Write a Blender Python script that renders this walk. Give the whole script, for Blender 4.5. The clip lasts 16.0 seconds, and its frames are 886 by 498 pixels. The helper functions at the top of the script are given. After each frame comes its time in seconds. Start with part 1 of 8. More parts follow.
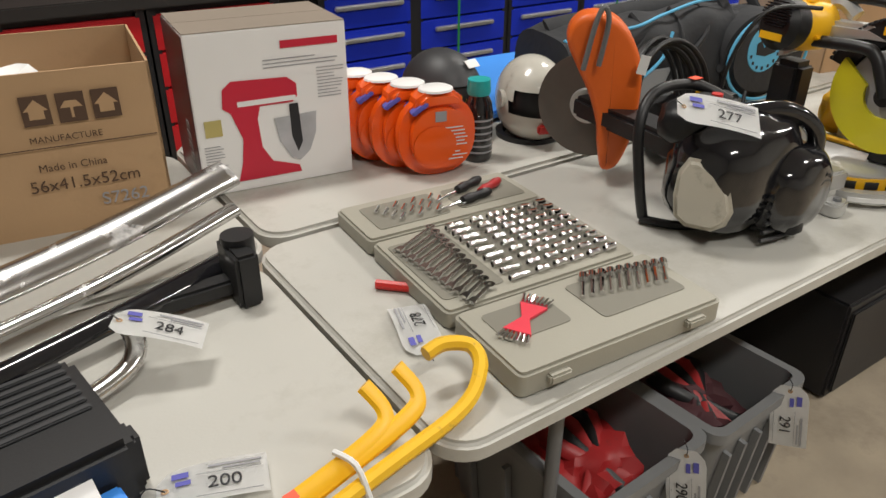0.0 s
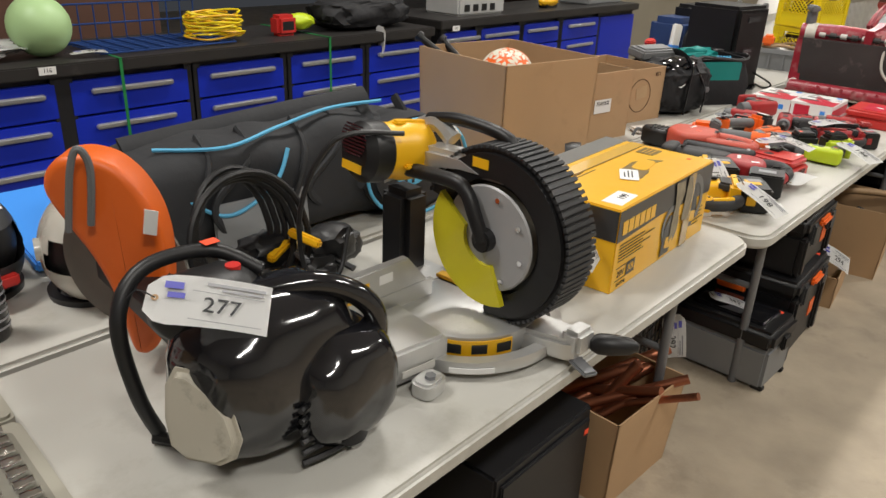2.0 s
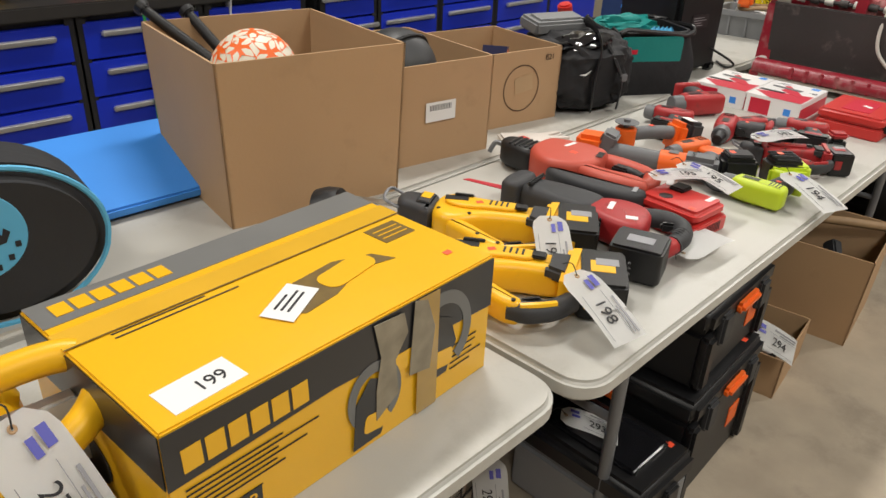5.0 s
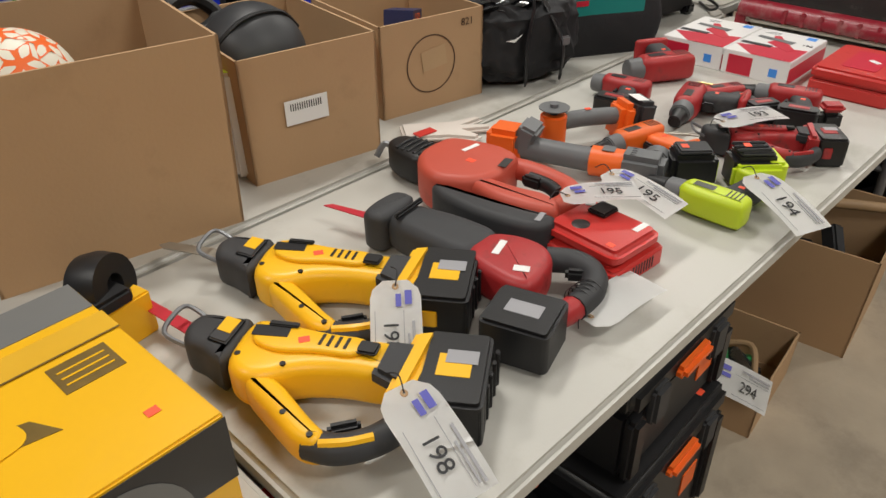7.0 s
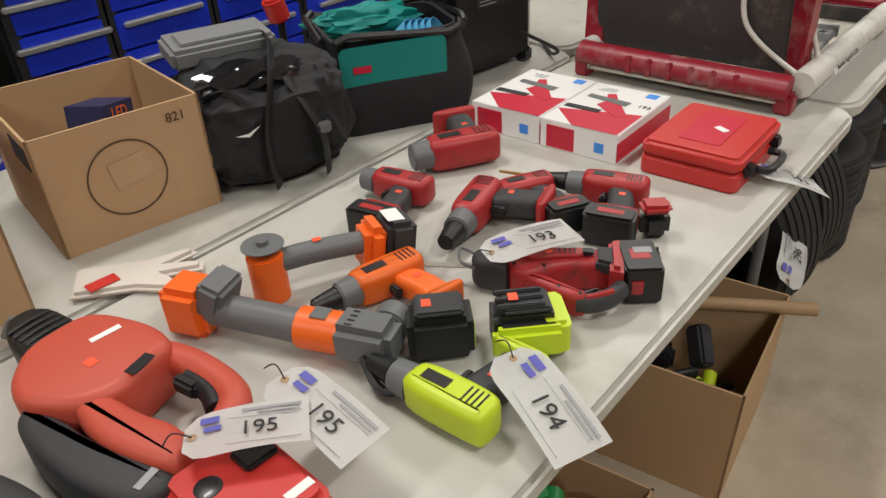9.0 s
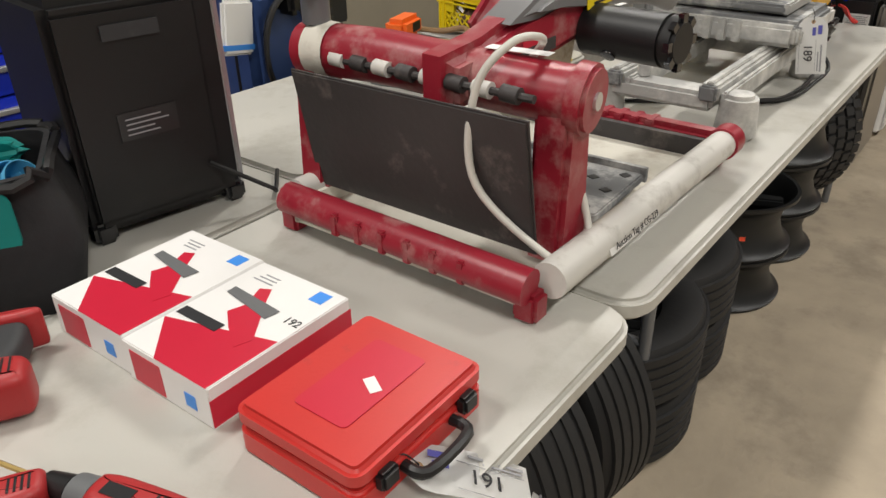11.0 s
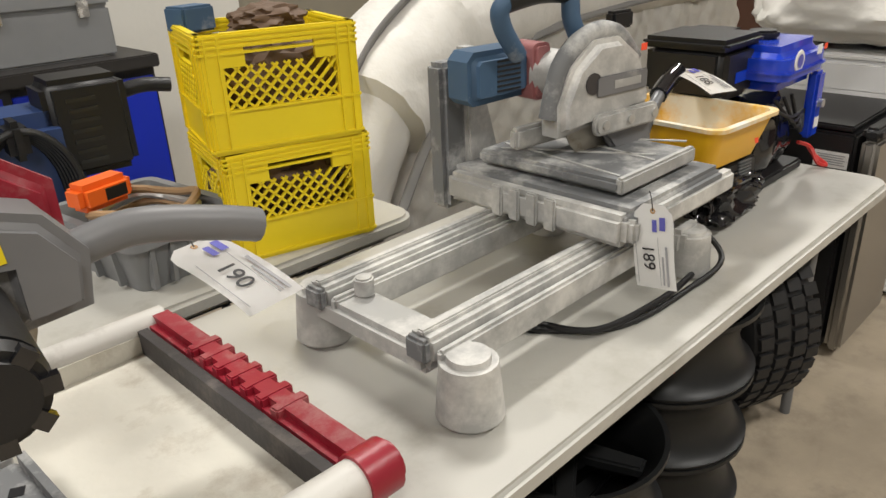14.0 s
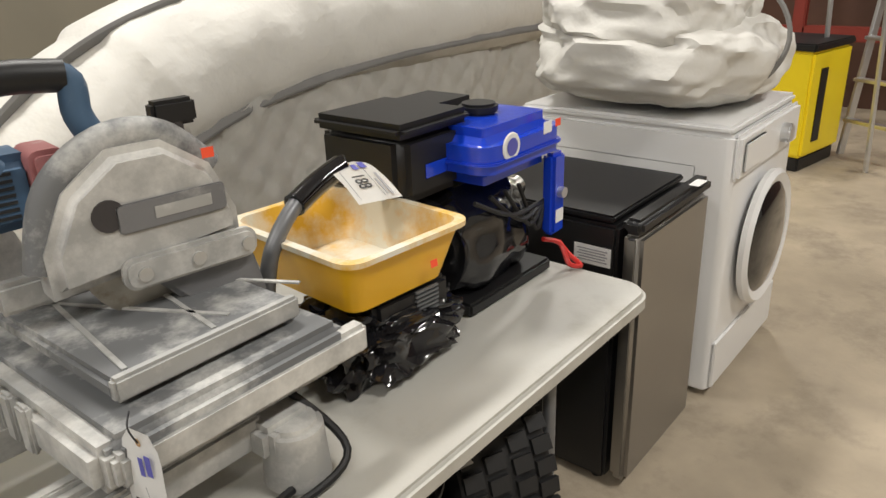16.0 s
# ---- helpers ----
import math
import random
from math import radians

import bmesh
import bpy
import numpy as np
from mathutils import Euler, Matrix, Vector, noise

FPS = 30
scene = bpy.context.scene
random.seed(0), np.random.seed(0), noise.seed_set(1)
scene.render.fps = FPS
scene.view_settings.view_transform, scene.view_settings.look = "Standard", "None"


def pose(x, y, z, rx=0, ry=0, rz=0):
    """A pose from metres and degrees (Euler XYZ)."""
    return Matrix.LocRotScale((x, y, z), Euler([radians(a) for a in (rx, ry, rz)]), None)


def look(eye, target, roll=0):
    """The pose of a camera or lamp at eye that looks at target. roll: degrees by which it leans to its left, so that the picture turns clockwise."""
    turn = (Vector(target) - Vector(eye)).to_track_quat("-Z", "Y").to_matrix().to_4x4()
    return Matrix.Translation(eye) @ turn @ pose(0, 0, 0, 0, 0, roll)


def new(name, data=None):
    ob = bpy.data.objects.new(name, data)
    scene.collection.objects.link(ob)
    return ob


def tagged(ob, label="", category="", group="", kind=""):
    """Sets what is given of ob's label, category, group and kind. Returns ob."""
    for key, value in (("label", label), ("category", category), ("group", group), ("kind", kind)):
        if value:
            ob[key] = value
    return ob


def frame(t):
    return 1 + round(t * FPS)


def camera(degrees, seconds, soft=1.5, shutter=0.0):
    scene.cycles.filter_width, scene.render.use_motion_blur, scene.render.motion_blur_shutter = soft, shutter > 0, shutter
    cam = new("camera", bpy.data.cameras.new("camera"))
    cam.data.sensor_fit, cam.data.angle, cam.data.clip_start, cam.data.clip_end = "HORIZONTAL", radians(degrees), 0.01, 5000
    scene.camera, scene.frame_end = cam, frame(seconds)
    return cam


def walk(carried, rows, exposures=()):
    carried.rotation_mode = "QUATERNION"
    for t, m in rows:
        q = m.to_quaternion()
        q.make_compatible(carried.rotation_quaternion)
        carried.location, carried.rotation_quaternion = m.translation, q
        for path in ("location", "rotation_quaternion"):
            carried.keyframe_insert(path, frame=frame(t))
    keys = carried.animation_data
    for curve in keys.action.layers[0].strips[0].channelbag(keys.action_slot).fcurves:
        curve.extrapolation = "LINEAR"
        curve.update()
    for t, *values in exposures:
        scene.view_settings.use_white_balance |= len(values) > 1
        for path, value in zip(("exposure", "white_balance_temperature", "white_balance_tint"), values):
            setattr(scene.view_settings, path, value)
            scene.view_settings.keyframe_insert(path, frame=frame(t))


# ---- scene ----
cam = camera(61.9, 16.0)
METRES, EYE, TILT, LEAN, TURN = 7.4, 1.43, 0.0, 0.0, -37.5
PATH = [
    (0, (0.152, 0.007, 1.589), (1.155, 1.449, 0.632), 0.4),
    (0.5, (0.331, 0.016, 1.592), (1.47, 1.392, 0.692), 0.2),
    (1, (0.513, 0.135, 1.615), (1.788, 1.433, 0.783), 0.3),
    (1.5, (0.747, 0.125, 1.619), (2.101, 1.357, 0.813), 1.0),
    (2, (1.049, 0.017, 1.632), (2.435, 1.215, 0.829), 2.5),
    (2.5, (1.268, 0.029, 1.623), (2.68, 1.193, 0.816), 2.8),
    (3, (1.527, 0.136, 1.621), (2.973, 1.254, 0.808), 2.3),
    (3.5, (1.778, 0.095, 1.625), (3.215, 1.216, 0.801), 3.1),
    (4, (2.036, 0.026, 1.628), (3.4, 1.214, 0.775), 4.0),
    (4.5, (2.22, 0.076, 1.6), (3.543, 1.284, 0.711), 3.1),
    (4.7, (2.301, 0.128, 1.592), (3.618, 1.331, 0.686), 3.0),
    (6.8, (3.044, 0.207, 1.598), (4.226, 1.42, 0.535), -0.6),
    (7, (3.086, 0.261, 1.588), (4.274, 1.448, 0.501), -1.0),
    (7.5, (3.227, 0.29, 1.575), (4.435, 1.44, 0.471), -0.8),
    (8, (3.461, 0.247, 1.583), (4.683, 1.401, 0.499), -0.4),
    (8.5, (3.671, 0.261, 1.569), (4.916, 1.413, 0.51), -0.8),
    (9, (3.913, 0.306, 1.554), (5.178, 1.428, 0.486), -3.6),
    (9.5, (4.079, 0.406, 1.531), (5.479, 1.356, 0.465), -2.9),
    (10, (4.346, 0.323, 1.507), (5.815, 1.228, 0.496), -0.6),
    (12.5, (5.778, 0.239, 1.508), (6.943, 1.582, 0.594), -2.4),
    (13, (5.966, 0.187, 1.506), (7.147, 1.533, 0.615), -2.3),
    (13.5, (6.157, 0.1, 1.521), (7.373, 1.444, 0.675), -2.0),
    (14, (6.334, 0.126, 1.519), (7.609, 1.439, 0.711), -2.6),
    (14.5, (6.543, 0.191, 1.522), (7.898, 1.421, 0.714), -3.5),
    (15, (6.791, 0.121, 1.514), (8.173, 1.327, 0.717), -1.4),
    (15.5, (7.033, 0.035, 1.54), (8.398, 1.287, 0.784), -0.2),
    (16, (7.247, 0.052, 1.516), (8.68, 1.228, 0.766), -2.0),
]
walk(cam, [(t, look(eye, target, roll)) for t, eye, target, roll in PATH], [(0, 0.13), (4.5, 0.1), (7.0, -0.17), (10.0, -0.12), (12.5, 0.12), (16.0, 0.07)])

# ---- light: high-bay lamps under a warehouse ceiling ----
world = bpy.data.worlds.new("world")
world.use_nodes = True
world.node_tree.nodes["Background"].inputs[0].default_value = (0.75, 0.8, 0.9, 1)
world.node_tree.nodes["Background"].inputs[1].default_value = 0.05
scene.world = world


def lamp(x, y, z, sx, sy, watts, colour):
    data = bpy.data.lights.new("high_bay_light", "AREA")
    data.shape, data.size, data.size_y, data.energy, data.color = "RECTANGLE", sx, sy, watts, colour
    ob = new("high_bay_light", data)
    ob.location = (x, y, z)
    return ob


for lx in (0.5, 4.6, 8.7, 12.8):
    for ly in (-1.6, 2.6):
        lamp(lx, ly, 4.5, 1.2, 0.35, 96, (1.0, 0.965, 0.905))


# ---- materials ----
def mat(name, rgb, rough=0.5, metal=0.0, var=0.15, scale=6.0, bump=0.0, bscale=60.0, dirt=None, amount=0.5, dscale=4.0, coat=0.0, alpha=1.0, detail=6.0, bdist=0.02):
    m = bpy.data.materials.new(name)
    m.use_nodes = True
    nt = m.node_tree
    b = nt.nodes["Principled BSDF"]
    b.inputs["Roughness"].default_value, b.inputs["Metallic"].default_value = rough, metal
    b.inputs["Coat Weight"].default_value = coat
    b.inputs["Coat Roughness"].default_value = 0.08
    tc = nt.nodes.new("ShaderNodeTexCoord")
    n1 = nt.nodes.new("ShaderNodeTexNoise")
    n1.inputs["Scale"].default_value, n1.inputs["Detail"].default_value = scale, detail
    nt.links.new(tc.outputs["Object"], n1.inputs["Vector"])
    mix = nt.nodes.new("ShaderNodeMix")
    mix.data_type = "RGBA"
    mix.inputs[6].default_value = (*[max(0, c * (1 - var)) for c in rgb], 1)
    mix.inputs[7].default_value = (*[min(1, c * (1 + var)) for c in rgb], 1)
    nt.links.new(n1.outputs["Fac"], mix.inputs[0])
    out = mix.outputs[2]
    if dirt:
        n2 = nt.nodes.new("ShaderNodeTexNoise")
        n2.inputs["Scale"].default_value, n2.inputs["Detail"].default_value, n2.inputs["Roughness"].default_value = dscale, 9, 0.68
        nt.links.new(tc.outputs["Object"], n2.inputs["Vector"])
        ramp = nt.nodes.new("ShaderNodeValToRGB")
        lo = 0.72 - 0.45 * amount
        ramp.color_ramp.elements[0].position, ramp.color_ramp.elements[1].position = lo, min(1, lo + 0.2)
        nt.links.new(n2.outputs["Fac"], ramp.inputs[0])
        mix2 = nt.nodes.new("ShaderNodeMix")
        mix2.data_type = "RGBA"
        mix2.inputs[7].default_value = (*dirt, 1)
        nt.links.new(ramp.outputs[0], mix2.inputs[0])
        nt.links.new(out, mix2.inputs[6])
        out = mix2.outputs[2]
        rm = nt.nodes.new("ShaderNodeMapRange")
        rm.inputs[3].default_value, rm.inputs[4].default_value = rough, max(rough, 0.75)
        nt.links.new(ramp.outputs[0], rm.inputs[0])
        nt.links.new(rm.outputs[0], b.inputs["Roughness"])
    nt.links.new(out, b.inputs["Base Color"])
    if bump:
        n3 = nt.nodes.new("ShaderNodeTexNoise")
        n3.inputs["Scale"].default_value, n3.inputs["Detail"].default_value = bscale, 4
        nt.links.new(tc.outputs["Object"], n3.inputs["Vector"])
        bp = nt.nodes.new("ShaderNodeBump")
        bp.inputs["Strength"].default_value, bp.inputs["Distance"].default_value = bump, bdist
        nt.links.new(n3.outputs["Fac"], bp.inputs["Height"])
        nt.links.new(bp.outputs[0], b.inputs["Normal"])
    if alpha < 1:
        b.inputs["Transmission Weight"].default_value = 1 - alpha
    return m


CONCRETE = mat("concrete_floor", (0.40, 0.335, 0.25), 0.55, var=0.35, scale=5.0, bump=0.15, bscale=40, dirt=(0.24, 0.2, 0.15), amount=0.45, dscale=2.3, detail=10)
WALL = mat("painted_wall", (0.58, 0.57, 0.53), 0.7, var=0.06, scale=1.0, bump=0.05, bscale=30, dirt=(0.4, 0.38, 0.34), amount=0.12, dscale=1.5)
TAN = mat("olive_wall_panel", (0.21, 0.19, 0.145), 0.65, var=0.15, scale=2, dirt=(0.35, 0.32, 0.26), amount=0.1, dscale=7)
BROWN = mat("dark_brown_wood", (0.09, 0.04, 0.025), 0.6, var=0.4, scale=3)
CEIL = mat("ceiling_sheet", (0.5, 0.5, 0.49), 0.8, var=0.05)
TABLE = mat("table_plastic", (0.49, 0.48, 0.44), 0.42, var=0.08, scale=2.5, bump=0.06, bscale=180, dirt=(0.37, 0.355, 0.31), amount=0.45, dscale=3.0, bdist=0.004)
STEEL_GREY = mat("powder_grey_steel", (0.17, 0.175, 0.185), 0.4, 0.3, var=0.12)
BLUE = mat("blue_drawer_paint", (0.008, 0.028, 0.46), 0.36, var=0.08, scale=2, bump=0.02, bscale=200)
RED_P = mat("red_drawer_paint", (0.50, 0.012, 0.018), 0.4, var=0.08, scale=2)
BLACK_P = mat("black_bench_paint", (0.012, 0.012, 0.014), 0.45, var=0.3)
BENCH = mat("black_rubber_worktop", (0.02, 0.018, 0.017), 0.5, var=0.3, scale=4, dirt=(0.07, 0.06, 0.055), amount=0.25, dscale=5)
ALU = mat("aluminium", (0.72, 0.73, 0.75), 0.32, 0.85, var=0.06)
CHROME = mat("chrome", (0.82, 0.82, 0.83), 0.09, 1.0, var=0.05, scale=30)
CHROME_D = mat("worn_chrome", (0.62, 0.61, 0.60), 0.2, 1.0, var=0.3, scale=9, dirt=(0.12, 0.115, 0.11), amount=0.42, dscale=9)
CARD = mat("corrugated_cardboard", (0.46, 0.295, 0.16), 0.8, var=0.1, scale=3, bump=0.08, bscale=120, dirt=(0.39, 0.245, 0.13), amount=0.3, dscale=5, bdist=0.004)
CARD_IN = mat("cardboard_inside", (0.41, 0.265, 0.145), 0.85, var=0.1, scale=3)
PAPER = mat("white_paper", (0.80, 0.80, 0.79), 0.6, var=0.03)
PAPER_G = mat("glossy_white_print", (0.82, 0.81, 0.80), 0.32, var=0.03)
INK = mat("black_ink", (0.015, 0.015, 0.018), 0.6, var=0.1)
INK_G = mat("grey_ink", (0.32, 0.32, 0.34), 0.6, var=0.1)
INK_BL = mat("blue_ink", (0.10, 0.10, 0.42), 0.6, var=0.1)
INK_RED = mat("red_print", (0.55, 0.012, 0.04), 0.4, var=0.1)
INK_BROWN = mat("brown_ink", (0.09, 0.05, 0.03), 0.8, var=0.1)
DOT = mat("orange_red_sticker", (0.95, 0.10, 0.04), 0.5, var=0.05)
ORANGE = mat("orange_plastic", (0.90, 0.11, 0.008), 0.22, var=0.06, coat=0.5)
ORANGE_M = mat("orange_saw_guard", (0.72, 0.125, 0.01), 0.45, var=0.12, scale=5, dirt=(0.3, 0.09, 0.03), amount=0.15, dscale=12)
TOOL_OR = mat("tool_orange", (0.85, 0.14, 0.015), 0.42, var=0.1, dirt=(0.3, 0.09, 0.03), amount=0.12, dscale=15)
YEL = mat("tool_yellow", (0.88, 0.48, 0.01), 0.38, var=0.08, bump=0.03, bscale=250, dirt=(0.5, 0.3, 0.05), amount=0.1, dscale=14, bdist=0.004)
YEL_B = mat("printed_yellow_card", (0.86, 0.47, 0.012), 0.3, var=0.05, coat=0.3, bump=0.04, bscale=18)
YEL_C = mat("yellow_crate_plastic", (0.88, 0.68, 0.015), 0.38, var=0.06)
LIME = mat("lime_tool_plastic", (0.52, 0.66, 0.02), 0.42, var=0.1, dirt=(0.2, 0.22, 0.05), amount=0.12, dscale=14)
RED_T = mat("red_tool_plastic", (0.38, 0.022, 0.024), 0.45, var=0.2, scale=12, dirt=(0.13, 0.04, 0.035), amount=0.38, dscale=14)
RED_H = mat("worn_red_tool_plastic", (0.50, 0.075, 0.045), 0.5, var=0.12, dirt=(0.25, 0.09, 0.06), amount=0.25, dscale=12)
RED_C = mat("red_case_plastic", (0.55, 0.03, 0.025), 0.38, var=0.08, bump=0.05, bscale=150, dirt=(0.38, 0.05, 0.045), amount=0.25, dscale=8, bdist=0.004)
BLK = mat("black_plastic", (0.008, 0.008, 0.009), 0.45, var=0.3, bump=0.06, bscale=200, bdist=0.004)
BLK_G = mat("glossy_black_plastic", (0.010, 0.010, 0.012), 0.12, var=0.5, scale=10, coat=0.6, dirt=(0.05, 0.045, 0.042), amount=0.04, dscale=14)
RUB = mat("grey_overmould_rubber", (0.032, 0.033, 0.036), 0.6, var=0.3, dirt=(0.08, 0.077, 0.072), amount=0.25, dscale=10)
GREY_T = mat("grey_tool_plastic", (0.13, 0.135, 0.14), 0.5, var=0.15)
TYRE = mat("tyre_rubber", (0.012, 0.012, 0.013), 0.65, var=0.3, bump=0.1, bscale=90, bdist=0.005)
RIM = mat("satin_black_steel", (0.02, 0.021, 0.022), 0.42, 0.4, var=0.3, dirt=(0.09, 0.09, 0.085), amount=0.2, dscale=9)
GREY_BIN = mat("grey_tote_plastic", (0.20, 0.205, 0.21), 0.5, var=0.1, dirt=(0.12, 0.12, 0.12), amount=0.2)
CASE_G = mat("taupe_case_plastic", (0.34, 0.325, 0.27), 0.5, var=0.08, bump=0.03, bscale=200)
SILVER = mat("cast_aluminium", (0.58, 0.58, 0.57), 0.38, 0.7, var=0.1, scale=8, bump=0.04, bscale=200, dirt=(0.42, 0.41, 0.39), amount=0.3, dscale=8, bdist=0.004)
DUSTY = mat("dusty_aluminium", (0.42, 0.42, 0.41), 0.55, 0.35, var=0.15, scale=6, dirt=(0.72, 0.71, 0.68), amount=0.62, dscale=7)
DUSTY_D = mat("dusty_dark_plastic", (0.16, 0.165, 0.17), 0.7, var=0.2, scale=6, dirt=(0.6, 0.595, 0.57), amount=0.55, dscale=6)
DUSTY_B = mat("dusty_blue_plastic", (0.055, 0.11, 0.19), 0.6, var=0.2, dirt=(0.4, 0.42, 0.43), amount=0.35, dscale=9)
MK_RED = mat("crimson_saw_paint", (0.29, 0.015, 0.03), 0.36, var=0.2, scale=5, dirt=(0.40, 0.20, 0.19), amount=0.47, dscale=9, bump=0.03)
MK_PAN = mat("cement_stained_pan", (0.66, 0.635, 0.56), 0.7, var=0.12, scale=5, dirt=(0.42, 0.37, 0.3), amount=0.5, dscale=6, bump=0.15, bscale=30)
MK_TUBE = mat("dusty_white_tube", (0.60, 0.585, 0.55), 0.5, var=0.1, dirt=(0.38, 0.36, 0.33), amount=0.45, dscale=10)
SLATE = mat("muddy_dark_panel", (0.045, 0.04, 0.04), 0.6, var=0.3, scale=5, dirt=(0.19, 0.165, 0.15), amount=0.35, dscale=8, bump=0.1)
GREY_SH = mat("scuffed_grey_guard", (0.17, 0.17, 0.175), 0.45, var=0.15, dirt=(0.42, 0.41, 0.39), amount=0.3, dscale=9)
CLEAR = mat("cloudy_hose", (0.62, 0.61, 0.56), 0.35, var=0.05)
BLADE = mat("saw_blade_steel", (0.45, 0.42, 0.36), 0.4, 0.75, var=0.25, scale=10, dirt=(0.3, 0.24, 0.17), amount=0.4, dscale=14)
STEEL = mat("brushed_dark_stainless", (0.30, 0.285, 0.265), 0.32, 0.85, var=0.06, scale=3)
WHITE_E = mat("white_enamel", (0.80, 0.80, 0.80), 0.28, var=0.03, dirt=(0.68, 0.68, 0.67), amount=0.12)
TARP = mat("white_tarp_fabric", (0.68, 0.665, 0.625), 0.62, var=0.06, scale=3, bump=0.5, bscale=7, dirt=(0.52, 0.5, 0.46), amount=0.25, dscale=3, bdist=0.03)
TARP_D = mat("grey_tarp_trim", (0.19, 0.185, 0.18), 0.7, var=0.2)
ENG_BLUE = mat("blue_tank_enamel", (0.008, 0.05, 0.55), 0.2, var=0.06, coat=0.5)
DRY_BLACK = mat("black_woven_nylon", (0.010, 0.010, 0.012), 0.75, var=0.3, bump=0.35, bscale=14, bdist=0.02)
BAG_GREY = mat("charcoal_bag_fabric", (0.02, 0.021, 0.024), 0.8, var=0.25, bump=0.3, bscale=12, bdist=0.02)
BAG_SIDE = mat("grey_mesh_fabric", (0.24, 0.25, 0.26), 0.8, var=0.15, bump=0.2, bscale=300, bdist=0.002)
CYAN = mat("sky_blue_fabric", (0.10, 0.42, 0.68), 0.6, var=0.08)
SKY = mat("blue_foam_sheet", (0.05, 0.27, 0.80), 0.45, var=0.05)
TEAL = mat("teal_nylon", (0.0, 0.22, 0.20), 0.6, var=0.12, bump=0.2, bscale=10)
TEAL_CAP = mat("teal_cap", (0.02, 0.36, 0.36), 0.35, var=0.05)
COPPER = mat("aged_copper", (0.36, 0.13, 0.07), 0.35, 0.8, var=0.3, dirt=(0.12, 0.06, 0.04), amount=0.4, dscale=10)
WOOD = mat("pale_wood", (0.36, 0.23, 0.12), 0.6, var=0.25, scale=10)
GREEN_ST = mat("green_strapping", (0.02, 0.22, 0.06), 0.4, var=0.1)
GREEN_GL = mat("light_green_vinyl", (0.42, 0.62, 0.30), 0.45, var=0.12)
HELM = mat("matte_black_shell", (0.03, 0.031, 0.034), 0.5, var=0.1)
HELM_C = mat("camo_helmet_shell", (0.55, 0.53, 0.47), 0.22, var=0.2, scale=5, coat=0.5, dirt=(0.15, 0.12, 0.09), amount=0.4, dscale=7)
CREAM = mat("cream_ball_skin", (0.76, 0.72, 0.60), 0.45, var=0.06)
COP_BLACK = mat("oily_black_metal", (0.012, 0.012, 0.012), 0.25, 0.2, var=0.4, scale=15)
GLASS_D = mat("smoked_glass", (0.01, 0.01, 0.011), 0.06, var=0.1, coat=0.5)

PRBLK = mat("black_print", (0.02, 0.02, 0.022), 0.35, var=0.2, coat=0.3)


# ---- mesh helpers ----
def M(x=0, y=0, z=0, rx=0, ry=0, rz=0):
    return pose(x, y, z, rx, ry, rz)


def part(name, bm, material, parent=None, label="", smooth=True):
    me = bpy.data.meshes.new(name)
    bm.normal_update()
    bm.to_mesh(me)
    bm.free()
    if smooth:
        me.polygons.foreach_set("use_smooth", [True] * len(me.polygons))
        me.set_sharp_from_angle(angle=radians(38))
    me.materials.append(material)
    ob = new(name, me)
    if parent:
        ob.parent = parent
    if label:
        ob["label"] = label
    return ob


def thing(name, label, category, x, y, z, rz=0, rx=0, ry=0, group=""):
    ob = new(name)
    ob.empty_display_size = 0.05
    ob.matrix_world = M(x, y, z, rx, ry, rz)
    return tagged(ob, label, category, group)


def box(sx, sy, sz, m=None, bevel=0.0, seg=2, bm=None):
    """A box that stands on z=0, centred in x and y."""
    tmp = bmesh.new()
    bmesh.ops.create_cube(tmp, size=1, matrix=Matrix.Translation((0, 0, sz / 2)) @ Matrix.Diagonal((sx, sy, sz, 1)))
    if bevel:
        bmesh.ops.bevel(tmp, geom=tmp.edges[:], offset=bevel, segments=seg, affect="EDGES", clamp_overlap=True)
    return put(tmp, m, bm)


def put(tmp, m, bm):
    if m is not None:
        bmesh.ops.transform(tmp, matrix=m, verts=tmp.verts)
    if bm is None:
        return tmp
    me = bpy.data.meshes.new("scratch")
    tmp.to_mesh(me)
    tmp.free()
    bm.from_mesh(me)
    bpy.data.meshes.remove(me)
    return bm


def prism(pts, z0, z1, m=None, bevel=0.0, seg=2, bm=None):
    """An outline in xy, raised from z0 to z1."""
    tmp = bmesh.new()
    lo = [tmp.verts.new((x, y, z0)) for x, y in pts]
    hi = [tmp.verts.new((x, y, z1)) for x, y in pts]
    n = len(pts)
    tmp.faces.new(lo[::-1]), tmp.faces.new(hi)
    for i in range(n):
        tmp.faces.new((lo[i], lo[(i + 1) % n], hi[(i + 1) % n], hi[i]))
    bmesh.ops.recalc_face_normals(tmp, faces=tmp.faces[:])
    if bevel:
        rim = [e for e in tmp.edges if abs(e.verts[0].co.z - e.verts[1].co.z) < 1e-6]
        bmesh.ops.bevel(tmp, geom=rim, offset=bevel, segments=seg, affect="EDGES", clamp_overlap=True)
    return put(tmp, m, bm)


